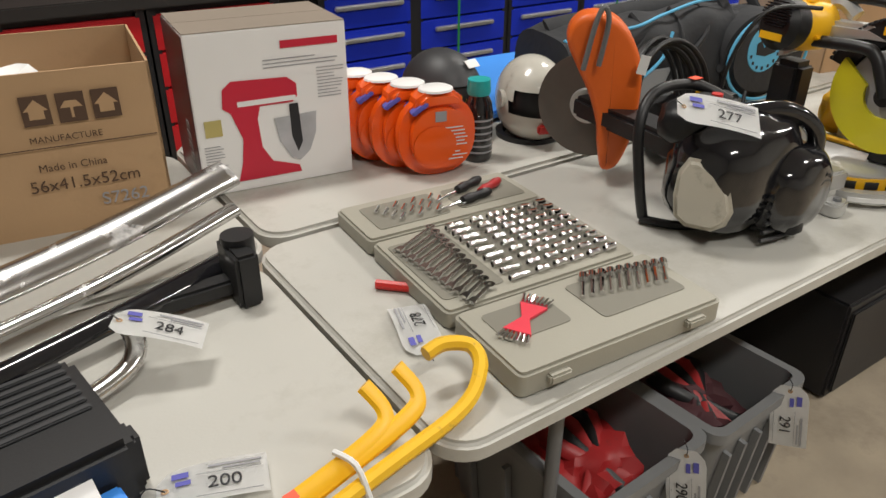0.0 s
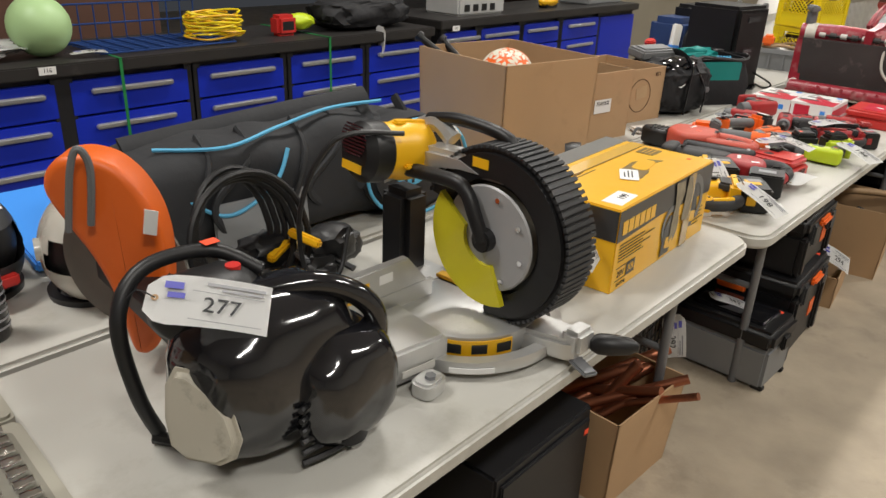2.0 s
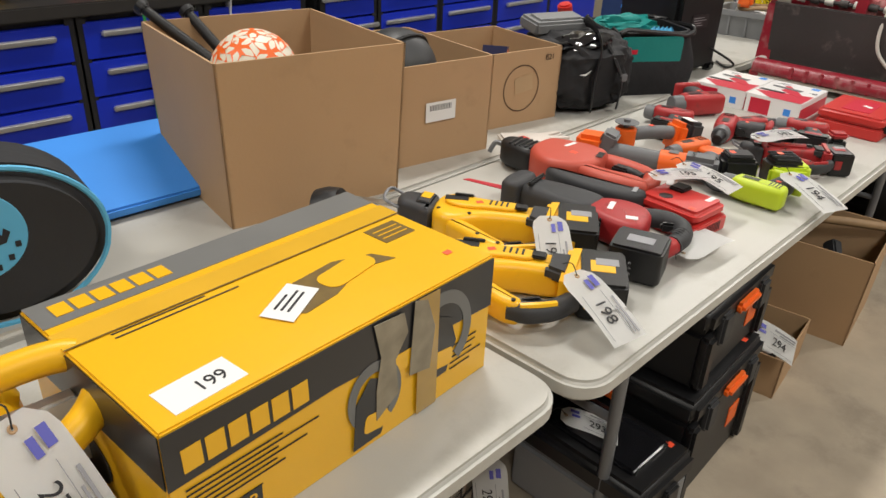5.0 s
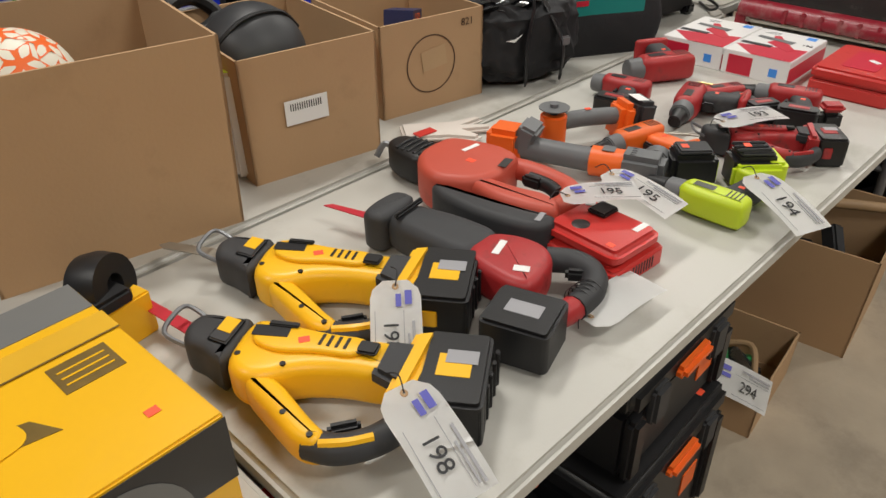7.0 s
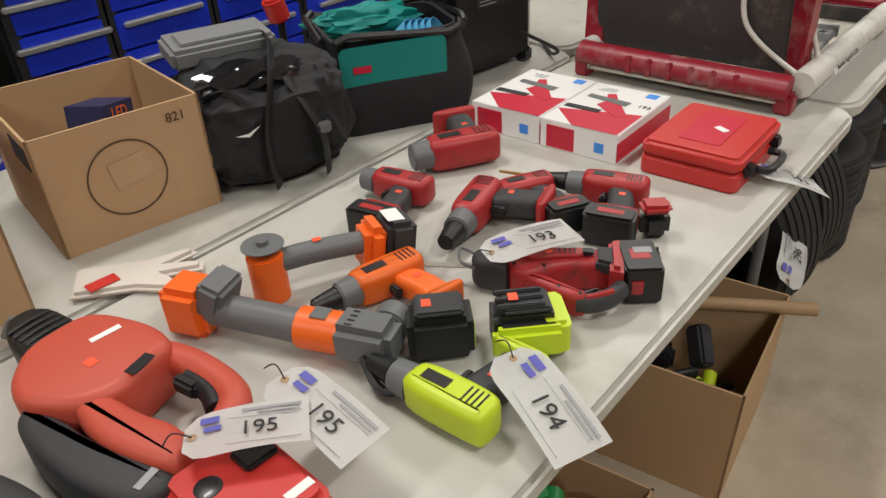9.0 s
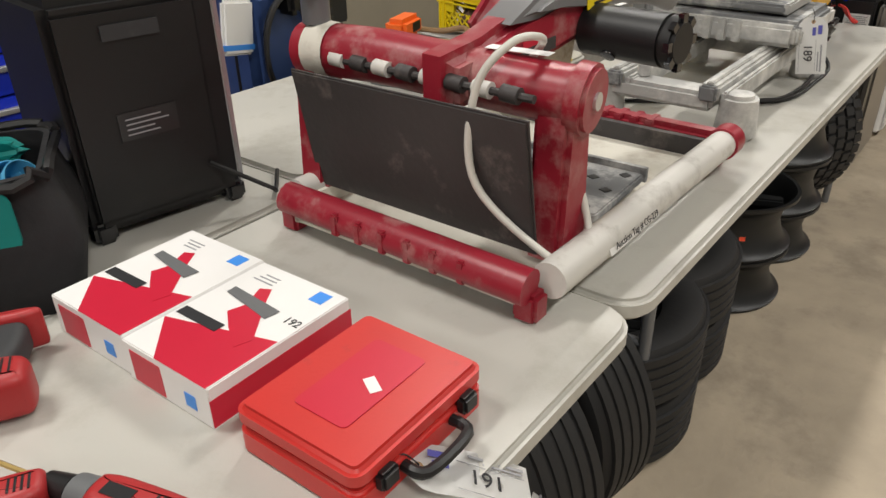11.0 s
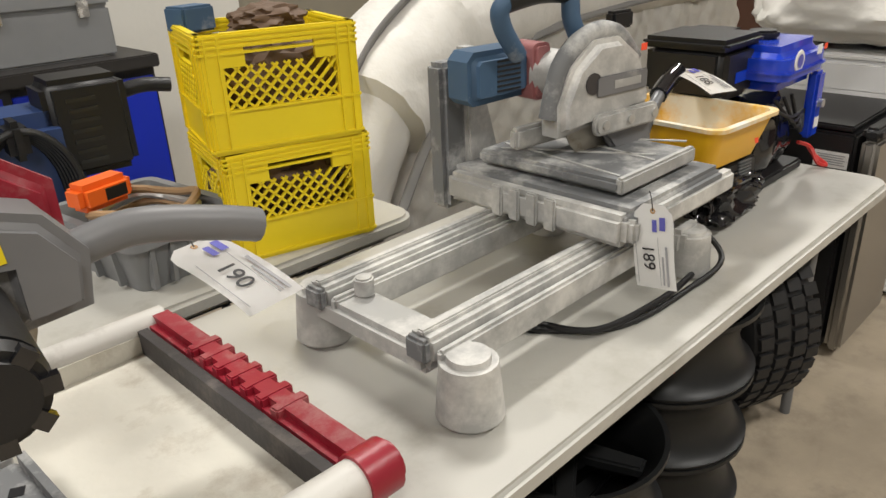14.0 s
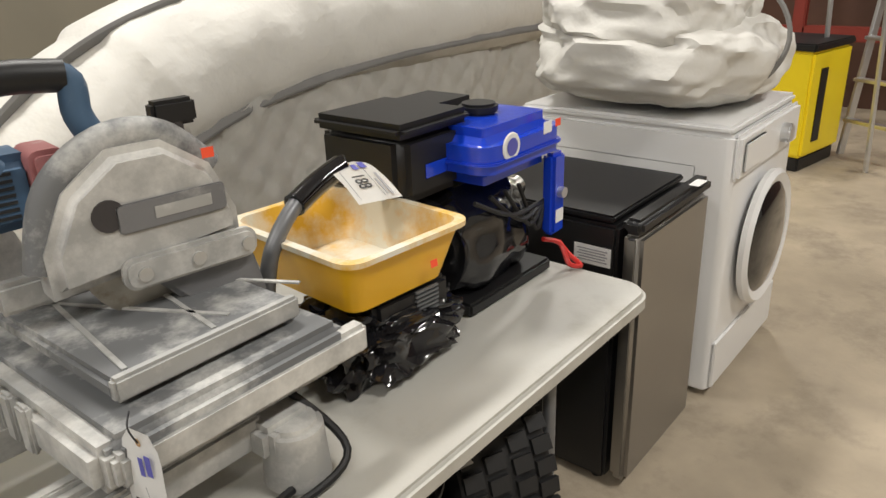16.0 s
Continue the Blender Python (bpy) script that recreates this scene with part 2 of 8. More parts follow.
def soft_prism(pts, z0, z1, b, m=None, rounds=2, steps=4):
    """A moulded slab: the outline's corners are rounded off and both rims rolled over."""
    area = sum(p[0] * q[1] - q[0] * p[1] for p, q in zip(pts, pts[1:] + pts[:1]))
    pts = [Vector((x, y)) for x, y in (pts if area > 0 else pts[::-1])]
    for _ in range(rounds):
        pts = [v for p, q in zip(pts, pts[1:] + pts[:1]) for v in (p.lerp(q, 0.22), p.lerp(q, 0.78))]
    n = len(pts)
    out = []
    for i in range(n):
        d = (pts[(i + 1) % n] - pts[i - 1]).normalized()
        out.append(Vector((d.y, -d.x)))
    b = min(b, 0.46 * (z1 - z0))
    prof = [(b * (1 - math.sin(math.pi / 2 * k / steps)), z0 + b * (1 - math.cos(math.pi / 2 * k / steps))) for k in range(steps + 1)]
    prof += [(o, z0 + z1 - z) for o, z in prof[::-1]]
    tmp = bmesh.new()
    rings = [[tmp.verts.new((p.x - q.x * o, p.y - q.y * o, z)) for p, q in zip(pts, out)] for o, z in prof]
    for a, c in zip(rings, rings[1:]):
        for i in range(n):
            tmp.faces.new((a[i], a[(i + 1) % n], c[(i + 1) % n], c[i]))
    tmp.faces.new(rings[0][::-1]), tmp.faces.new(rings[-1])
    bmesh.ops.recalc_face_normals(tmp, faces=tmp.faces[:])
    return put(tmp, m, None)


def rounded(w, h, r, n=5, cx=0, cy=0):
    pts = []
    for k, (sx, sy) in enumerate(((1, 1), (-1, 1), (-1, -1), (1, -1))):
        for i in range(n + 1):
            a = math.pi / 2 * (k + i / n)
            pts.append((cx + sx * (w / 2 - r) + r * math.cos(a), cy + sy * (h / 2 - r) + r * math.sin(a)))
    return pts


def cyl(p0, p1, r0, r1=None, seg=16, bm=None, bevel=0.0):
    p0, p1 = Vector(p0), Vector(p1)
    r1 = r0 if r1 is None else r1
    tmp = bmesh.new()
    d = (p1 - p0).length
    bmesh.ops.create_cone(tmp, cap_ends=True, segments=seg, radius1=r0, radius2=r1, depth=d)
    if bevel:
        rim = [e for e in tmp.edges if abs(e.verts[0].co.z - e.verts[1].co.z) < 1e-6]
        bmesh.ops.bevel(tmp, geom=rim, offset=bevel, segments=2, affect="EDGES", clamp_overlap=True)
    m = Matrix.Translation((p0 + p1) / 2) @ (p1 - p0).to_track_quat("Z", "Y").to_matrix().to_4x4()
    return put(tmp, m, bm)


def smooth_path(pts, n=6):
    pts = [Vector(p) for p in pts]
    out = []
    for i in range(len(pts) - 1):
        a, b, c, d = pts[max(i - 1, 0)], pts[i], pts[i + 1], pts[min(i + 2, len(pts) - 1)]
        for k in range(n):
            t = k / n
            out.append(0.5 * (2 * b + (c - a) * t + (2 * a - 5 * b + 4 * c - d) * t * t + (3 * b - a - 3 * c + d) * t ** 3))
    return out + [pts[-1]]


def tube(pts, r, seg=8, n=6, bm=None, flat=1.0, radii=None, caps=True):
    """A round bar along a smooth line."""
    tmp = bmesh.new() if bm is None else bm
    path = smooth_path(pts, n) if n else [Vector(p) for p in pts]
    side, rings = None, []
    for i, p in enumerate(path):
        d = (path[min(i + 1, len(path) - 1)] - path[max(i - 1, 0)]).normalized()
        if side is None:
            side = d.orthogonal().normalized()
        side = (side - d * side.dot(d)).normalized()
        up = d.cross(side)
        rr = r if radii is None else radii[min(len(radii) - 1, round(i / max(1, len(path) - 1) * (len(radii) - 1)))]
        rings.append([tmp.verts.new(p + rr * (math.cos(a) * side + flat * math.sin(a) * up)) for a in [2 * math.pi * k / seg for k in range(seg)]])
    for a, b in zip(rings, rings[1:]):
        for k in range(seg):
            tmp.faces.new((a[k], a[(k + 1) % seg], b[(k + 1) % seg], b[k]))
    if caps:
        tmp.faces.new(rings[0][::-1]), tmp.faces.new(rings[-1])
    return tmp


def lathe(profile, seg=24, m=None, bm=None, closed=False):
    """Turns (radius, z) pairs about z."""
    tmp = bmesh.new()
    rings = []
    for r, z in profile:
        if r < 1e-5:
            rings.append([tmp.verts.new((0, 0, z))] * seg)
        else:
            rings.append([tmp.verts.new((r * math.cos(2 * math.pi * k / seg), r * math.sin(2 * math.pi * k / seg), z)) for k in range(seg)])
    pairs = list(zip(rings, rings[1:])) + ([(rings[-1], rings[0])] if closed else [])
    for a, b in pairs:
        for k in range(seg):
            v = [a[k], a[(k + 1) % seg], b[(k + 1) % seg], b[k]]
            v = [q for i, q in enumerate(v) if q not in v[:i]]
            if len(v) > 2:
                tmp.faces.new(v)
    bmesh.ops.recalc_face_normals(tmp, faces=tmp.faces[:])
    return put(tmp, m, bm)


def blob(sx, sy, sz, m=None, rough=0.08, freq=3.0, sub=4, bm=None, power=1.0, seedv=0.0, floor=None):
    """A lumpy rounded mass about the origin."""
    tmp = bmesh.new()
    bmesh.ops.create_icosphere(tmp, subdivisions=sub, radius=1)
    for v in tmp.verts:
        c = v.co.copy()
        if power != 1.0:
            c = Vector([math.copysign(abs(q) ** power, q) for q in c])
        k = 1 + rough * noise.noise(v.co * freq + Vector((seedv, seedv * 2, 0))) + rough * 0.5 * noise.noise(v.co * freq * 2.7 + Vector((seedv, 0, 3)))
        v.co = Vector((c.x * sx * k, c.y * sy * k, c.z * sz * k))
        if floor is not None:
            v.co.z = max(v.co.z, floor)
    return put(tmp, m, bm)


def quad_plate(w, h, t=0.001, m=None, bm=None):
    return box(w, h, t, m, 0, bm=bm)


def words(text, size, material, parent, m, name="lettering", depth=0.0004):
    cu = bpy.data.curves.new(name, "FONT")
    cu.body, cu.size, cu.extrude, cu.align_x, cu.align_y = text, size, depth, "CENTER", "CENTER"
    ob = bpy.data.objects.new(name, cu)
    me = bpy.data.meshes.new_from_object(ob)
    bpy.data.objects.remove(ob)
    me.materials.clear()
    me.materials.append(material)
    ob = new(name, me)
    ob.parent = parent
    ob.matrix_local = m
    return ob


TOP = 0.737

# ---- the hall ----
def slab(name, sx, sy, sz, x, y, z, material, label, category):
    ob = part(name, box(sx, sy, sz), material)
    ob.location = (x, y, z)
    return tagged(ob, label, category, kind="structure")


slab("floor", 34, 22, 0.1, 8, 2, -0.1, CONCRETE, "worn tan concrete warehouse floor with stains", "floor")
slab("ceiling", 34, 22, 0.1, 8, 2, 5.0, CEIL, "plain pale sheet warehouse ceiling", "ceiling")
slab("wall_north", 12.6, 0.15, 5.0, -2.7, 4.85, 0, BROWN, "dark wall behind the drawer benches", "wall")
slab("wall_north_2", 1.2, 0.15, 5.0, 8.27, 4.55, 0, WALL, "pale grey painted wall panel with scuffs", "wall")
slab("wall_north_3", 14, 0.15, 5.0, 15.87, 4.57, 0, TAN, "olive brown painted wall", "wall")
slab("wall_south", 34, 0.15, 5.0, 8, -6, 0, WALL, "pale painted warehouse wall", "wall")
slab("wall_west", 0.15, 22, 5.0, -6, 2, 0, WALL, "pale painted warehouse wall", "wall")
slab("wall_east", 0.15, 22, 5.0, 15.2, 2, 0, BROWN, "dark brown far wall", "wall")
for lx in (0.5, 4.6, 8.7, 12.8):
    for ly in (-1.6, 2.6):
        f = thing("high_bay_fixture", "white steel high bay light hung under the ceiling", "ceiling light", lx, ly, 4.53, group="high bay lights")
        part("housing", box(1.3, 0.42, 0.09, bevel=0.02), WHITE_E, f)
        for hx in (-0.5, 0.5):
            part("hanger", cyl((hx, 0, 0.09), (hx, 0, 0.47), 0.006, seg=8), STEEL_GREY, f)


# ---- folding tables ----
def folding_table(x0, x1, y0, y1, lift=0.0, legs=True):
    w, d = x1 - x0, y1 - y0
    t = thing("folding_table", "pale grey blow-moulded plastic folding table with grey steel legs", "table", (x0 + x1) / 2, (y0 + y1) / 2, 0, group="auction tables")
    part("tabletop", prism(rounded(w, d, 0.075, 6), TOP - 0.048 + lift, TOP + lift, bevel=0.011, seg=3), TABLE, t)
    for sx in (-1, 1):
        lx = sx * (w / 2 - 0.33)
        for sy in (-1, 1):
            ly = sy * (d / 2 - 0.1)
            part("leg", tube([(lx - sx * 0.12, ly, TOP - 0.05 + lift), (lx - sx * 0.1, ly, 0.6), (lx + sx * 0.02, ly, 0.3), (lx + sx * 0.13, ly, 0.25), (lx + sx * 0.16, ly, 0.0)] if not legs else [(lx, ly, TOP - 0.05 + lift), (lx, ly, 0.35), (lx, ly, 0.0)], 0.016, 10), STEEL_GREY, t)
        part("crossbar", cyl((lx, -d / 2 + 0.1, 0.42), (lx, d / 2 - 0.1, 0.42), 0.012, seg=10), STEEL_GREY, t)
        part("brace", cyl((lx, 0, 0.42), (lx - sx * 0.35, 0, TOP - 0.05 + lift), 0.01, seg=8), STEEL_GREY, t)
    part("side_rail", box(w - 0.2, 0.025, 0.03, M(0, -d / 2 + 0.07, TOP - 0.078 + lift)), STEEL_GREY, t)
    part("side_rail", box(w - 0.2, 0.025, 0.03, M(0, d / 2 - 0.07, TOP - 0.078 + lift)), STEEL_GREY, t)
    return t


folding_table(-2.05, 0.652, 0.70, 1.50)
folding_table(0.662, 3.395, 0.71, 1.545, 0.001)
folding_table(3.41, 6.08, 0.678, 1.57, 0.002)
folding_table(6.09, 8.84, 0.688, 1.56)
folding_table(-2.0, 0.70, 1.515, 2.30)
folding_table(0.712, 3.42, 1.575, 2.36)
folding_table(3.432, 6.13, 1.59, 2.40)
folding_table(6.142, 7.72, 1.645, 2.42)


# ---- drawer benches ----
def drawer_bench(x0, x1, columns, colour, label, top=1.0, y=3.6, plain_last=False):
    w = x1 - x0
    b = thing("drawer_bench", label, "workbench", (x0 + x1) / 2, y, 0, group="drawer benches")
    d = 0.62
    part("body", box(w - 0.02, d, top - 0.12, M(0, d / 2 + 0.02, 0.06)), BLACK_P, b)
    part("worktop", box(w, d + 0.06, 0.06, M(0, d / 2 - 0.01, top - 0.06), 0.006), BENCH, b)
    for (a, c) in columns:
        cx, cw = (a + c) / 2 - (x0 + x1) / 2, c - a
        zs = top - 0.085
        for k, hgt in enumerate((0.172, 0.172, 0.178, 0.18, 0.17)):
            dr = part("drawer", box(cw - 0.012, 0.03, hgt - 0.01, M(cx, 0.0, zs - hgt + 0.005), 0.004), colour, b)
            hz = zs - hgt * 0.33
            part("handle", box(0.42, 0.022, 0.026, M(cx, -0.028, hz - 0.013), 0.006), ALU, dr, "satin aluminium bar handle")
            zs -= hgt
    xs = sorted({round(q, 3) for c in columns for q in c})
    for q in xs:
        part("post", box(0.05, 0.02, top - 0.1, M(q - (x0 + x1) / 2, -0.003, 0.04)), BLACK_P, b)
    return b


drawer_bench(-1.6, 1.66, [(-1.55, -0.92), (-0.88, -0.28), (-0.24, 0.36), (0.40, 0.98), (1.02, 1.62)], RED_P, "red steel drawer bench with a black worktop", top=1.0)
drawer_bench(1.80, 4.97, [(1.88, 2.42), (2.47, 3.09), (3.13, 3.7), (3.74, 4.32), (4.36, 4.93)], BLUE, "blue steel drawer bench with a black worktop, strapped with green bands", top=0.985)
b2 = drawer_bench(5.03, 7.88, [(5.08, 5.46), (5.5, 6.0), (6.04, 6.56), (6.6, 7.2)], BLUE, "blue steel drawer bench with a plain cupboard end", top=1.02)
part("cupboard_door", box(0.62, 0.03, 0.86, M(7.54 - 6.455, 0.0, 0.06), 0.005), BLUE, b2)
for sx in (2.72, 4.02):
    s = thing("strapping_band", "green plastic strapping band tied round the drawer bench", "strap", sx, 3.6, 0, group="green bands")
    part("band_front", box(0.014, 0.004, 0.99, M(0, -0.046, 0.0)), GREEN_ST, s)
    part("band_top", box(0.014, 0.7, 0.003, M(0, 0.3, 0.986)), GREEN_ST, s)


# ---- cartons ----
def carton(x, y, sx, sy, sz, label, z=TOP, rz=0, flare=0.0, skew=0.0, material=None, flaps=False, name="cardboard_box"):
    c = thing(name, label, "box", x, y, z, rz)
    t = 0.006
    m = material or CARD
    def wall(p0, p1, q0, q1):
        tmp = bmesh.new()
        n = (Vector(p1) - Vector(p0)).cross(Vector((0, 0, 1))).normalized() * t
        a = [Vector(p0), Vector(p1), Vector(q1), Vector(q0)]
        f = [tmp.verts.new(v) for v in a] + [tmp.verts.new(v - n) for v in a]
        for i in ((0, 1, 2, 3), (7, 6, 5, 4), (0, 4, 5, 1), (1, 5, 6, 2), (2, 6, 7, 3), (3, 7, 4, 0)):
            tmp.faces.new([f[k] for k in i])
        bmesh.ops.recalc_face_normals(tmp, faces=tmp.faces[:])
        return tmp
    hx, hy, e = sx / 2, sy / 2, flare
    lo = [(-hx, -hy, 0), (hx, -hy, 0), (hx, hy, 0), (-hx, hy, 0)]
    hi = [(-hx - e + skew, -hy - e, sz), (hx + e + skew, -hy - e, sz), (hx + e + skew, hy + e, sz), (-hx - e + skew, hy + e, sz)]
    for i in range(4):
        j = (i + 1) % 4
        part("side", wall(lo[i], lo[j], hi[i], hi[j]), m, c, smooth=False)
    part("bottom", box(sx - 0.01, sy - 0.01, 0.006), CARD_IN, c)
    return c


big = carton(3.59, 1.90, 0.50, 0.52, 0.425, "large open brown cardboard box holding a ball", rz=-10, flare=0.012)
mid = carton(4.12, 1.93, 0.36, 0.48, 0.315, "open brown cardboard box with a white barcode label", rz=-9, flare=0.004)
c3 = carton(4.60, 1.96, 0.36, 0.40, 0.27, "open brown cardboard box with a circle drawn on it", rz=-10)
kit = carton(0.30, 2.12, 0.62, 0.46, 0.40, "open brown shipping carton with handling symbols", rz=-8)
c_cop = carton(2.93, 0.98, 0.36, 0.42, 0.33, "torn open cardboard box of copper pipe under the table", 0.0, rz=-3, flare=0.02)
c_big = carton(5.42, 0.86, 0.42, 0.44, 0.37, "open cardboard box of tools under the table", 0.0, rz=6, flare=0.012)
c_sml = carton(4.86, 0.86, 0.34, 0.32, 0.16, "small open cardboard box of oddments under the table", 0.0, rz=6, flare=0.004)


# ---- white goods at the end of the tables ----
def fridge():
    f = thing("mini_fridge", "black mini fridge with a dark stainless door", "fridge", 9.17, 0.78, 0)
    part("cabinet", box(0.48, 0.50, 0.81, M(0, 0.31, 0.02), 0.01), BLK, f)
    d = part("door", box(0.485, 0.055, 0.79, M(0, 0.02, 0.03), 0.018, 3), STEEL, f, "dark brushed stainless door")
    part("door_cap", box(0.49, 0.06, 0.045, M(0, 0.02, 0.815), 0.014, 3), BLK, d, "black plastic cap")
    part("top_panel", box(0.47, 0.47, 0.02, M(0, 0.31, 0.835), 0.006), BLK, f)
    part("label", quad_plate(0.07, 0.03, 0.001, M(0.15, 0.0, 0.861)), PAPER, f, "white paper lot label")
    part("side_label", box(0.001, 0.11, 0.055, M(-0.2425, 0.13, 0.71)), PAPER, f, "white printed rating label")
    for k in range(5):
        part("print_line", box(0.001, 0.09 - 0.012 * (k % 2), 0.003, M(-0.2435, 0.13, 0.72 + 0.008 * k)), INK_G, f)
    for sx in (-0.2, 0.2):
        for sy in (0.1, 0.5):
            part("foot", cyl((sx, sy, 0), (sx, sy, 0.025), 0.018, seg=12), BLK, f)
    return f


fridge()


def washer():
    w = thing("washing_machine", "white front-loading washing machine with a dark round door", "washer", 9.90, 0.76, 0)
    part("cabinet", prism(rounded(0.68, 0.78, 0.03, 4, 0, 0.39), 0.02, 0.95, bevel=0.012), WHITE_E, w)
    part("top", box(0.685, 0.78, 0.03, M(0, 0.40, 0.95), 0.01), WHITE_E, w)
    part("control_panel", box(0.66, 0.03, 0.15, M(0, -0.002, 0.80), 0.012), WHITE_E, w)
    part("knob", cyl((0.12, -0.05, 0.875), (0.12, -0.01, 0.875), 0.035, seg=24, bevel=0.006), ALU, w, "grey program knob")
    part("door_ring", lathe([(0.2, 0.0), (0.245, 0.01), (0.25, 0.03), (0.235, 0.045), (0.19, 0.03)], 40, M(0, -0.01, 0.52, 90)), WHITE_E, w)
    part("door_glass", lathe([(0.0, 0.06), (0.1, 0.057), (0.18, 0.045), (0.225, 0.02), (0.225, 0.0)], 40, M(0, -0.012, 0.52, 90)), GLASS_D, w, "smoked dark door glass")
    part("kick_plate", box(0.66, 0.012, 0.18, M(0, -0.004, 0.04), 0.004), WHITE_E, w)
    part("side_pressing", box(0.004, 0.6, 0.72, M(-0.341, 0.42, 0.12), 0.002), WHITE_E, w)
    part("dispenser_drawer", box(0.2, 0.012, 0.1, M(-0.2, -0.02, 0.825), 0.006), WHITE_E, w)
    for sx in (-0.28, 0.28):
        for sy in (0.06, 0.7):
            part("foot", cyl((sx, sy, 0), (sx, sy, 0.03), 0.02, seg=10), BLK, w)


washer()


# ---- white tarp, rolled and folded ----
def tarp_roll():
    t = thing("insulated_tarp_cover", "large white quilted tarp cover bulging up behind the tables", "tarp", 8.9, 2.35, 0)
    path = [(-1.22, -0.18, 0.35), (-1.0, -0.12, 0.72), (-0.68, -0.02, 0.98), (-0.2, 0.05, 1.16), (0.5, 0.05, 1.25), (1.3, 0.0, 1.28), (2.0, 0.0, 1.27)]
    bm = tube(path, 0.27, 40, 16, radii=[0.16, 0.2, 0.25, 0.27, 0.27, 0.27, 0.25])
    for v in bm.verts:
        k = noise.noise(v.co * 5.0) * 0.018 + noise.noise(Vector((v.co.x * 18, v.co.y * 3, v.co.z * 6))) * 0.012
        v.co += k * Vector((0.3, -1, 0.5))
    part("padded_roll", bm, TARP, t)
    def sheet(x0, x1, n):
        tmp = bmesh.new()
        rows = []
        for i in range(n + 1):
            x = x0 + (x1 - x0) * i / n
            zt = 0.45 + 0.62 * min(1, max(0, (x + 1.15) / 1.1)) ** 0.75
            col = []
            for j in range(41):
                z = zt * j / 40
                puff = abs(math.sin((x + z) * 22) * math.sin((x - z) * 22)) ** 0.6
                y = -0.165 - 0.022 * puff - 0.05 * math.sin(j / 40 * math.pi) + 0.03 * noise.noise(Vector((x * 2.2, z * 3, 0))) + 0.012 * math.sin(x * 14)
                col.append(tmp.verts.new((x, y, z)))
            rows.append(col)
        for a, b in zip(rows, rows[1:]):
            for j in range(40):
                tmp.faces.new((a[j], b[j], b[j + 1], a[j + 1]))
        bmesh.ops.solidify(tmp, geom=tmp.faces[:], thickness=0.05)
        return tmp
    part("side_panel", sheet(-1.15, 2.0, 150), TARP, t)
    part("hem", tube([(p[0] + 0.05, p[1] - 0.235, p[2] - 0.14) for p in path[1:]], 0.02, 8, 12, flat=0.6), TARP_D, t, "grey stitched hem")
    part("zip_edge", tube([(p[0] - 0.1, p[1] - 0.12, p[2] + 0.22) for p in path[:5]], 0.022, 8, 12, flat=0.5), TARP_D, t, "dark grey edge binding")
    part("grommet", lathe([(0.03, 0), (0.045, 0.006), (0.06, 0)], 20, M(-0.55, -0.14, 1.20, 50, 0, -20), closed=True), ALU, t, "metal grommet")


tarp_roll()


def folded_tarp():
    t = thing("folded_tarp_bundle", "crumpled white tarp bundle tied with a grey cord, on the washer", "tarp", 9.92, 1.17, 0.98)
    bm = bmesh.new()
    for k, (x, y, z, a, b, c) in enumerate(((0, 0, 0.16, 0.45, 0.40, 0.16), (-0.08, 0.03, 0.30, 0.36, 0.34, 0.13), (0.17, 0.05, 0.33, 0.34, 0.33, 0.14))):
        blob(a, b, c, M(x, y, z, 4 * k, 3, 12 * k), 0.13, 2.0, 5, bm, 0.7, k * 3.1, -c + 0.002)
    for v in bm.verts:
        v.co += v.normal * 0.0
        v.co.z = max(v.co.z, 0.0)
    part("folded_cloth", bm, TARP, t)
    pts = [(-0.03 + 0.03 * math.sin(a), 0.44 * math.cos(a), 0.23 + 0.26 * math.sin(a)) for a in [2 * math.pi * k / 12 for k in range(13)]]
    part("cord", tube(pts, 0.009, 6, 4), TARP_D, t, "grey tie cord")


folded_tarp()


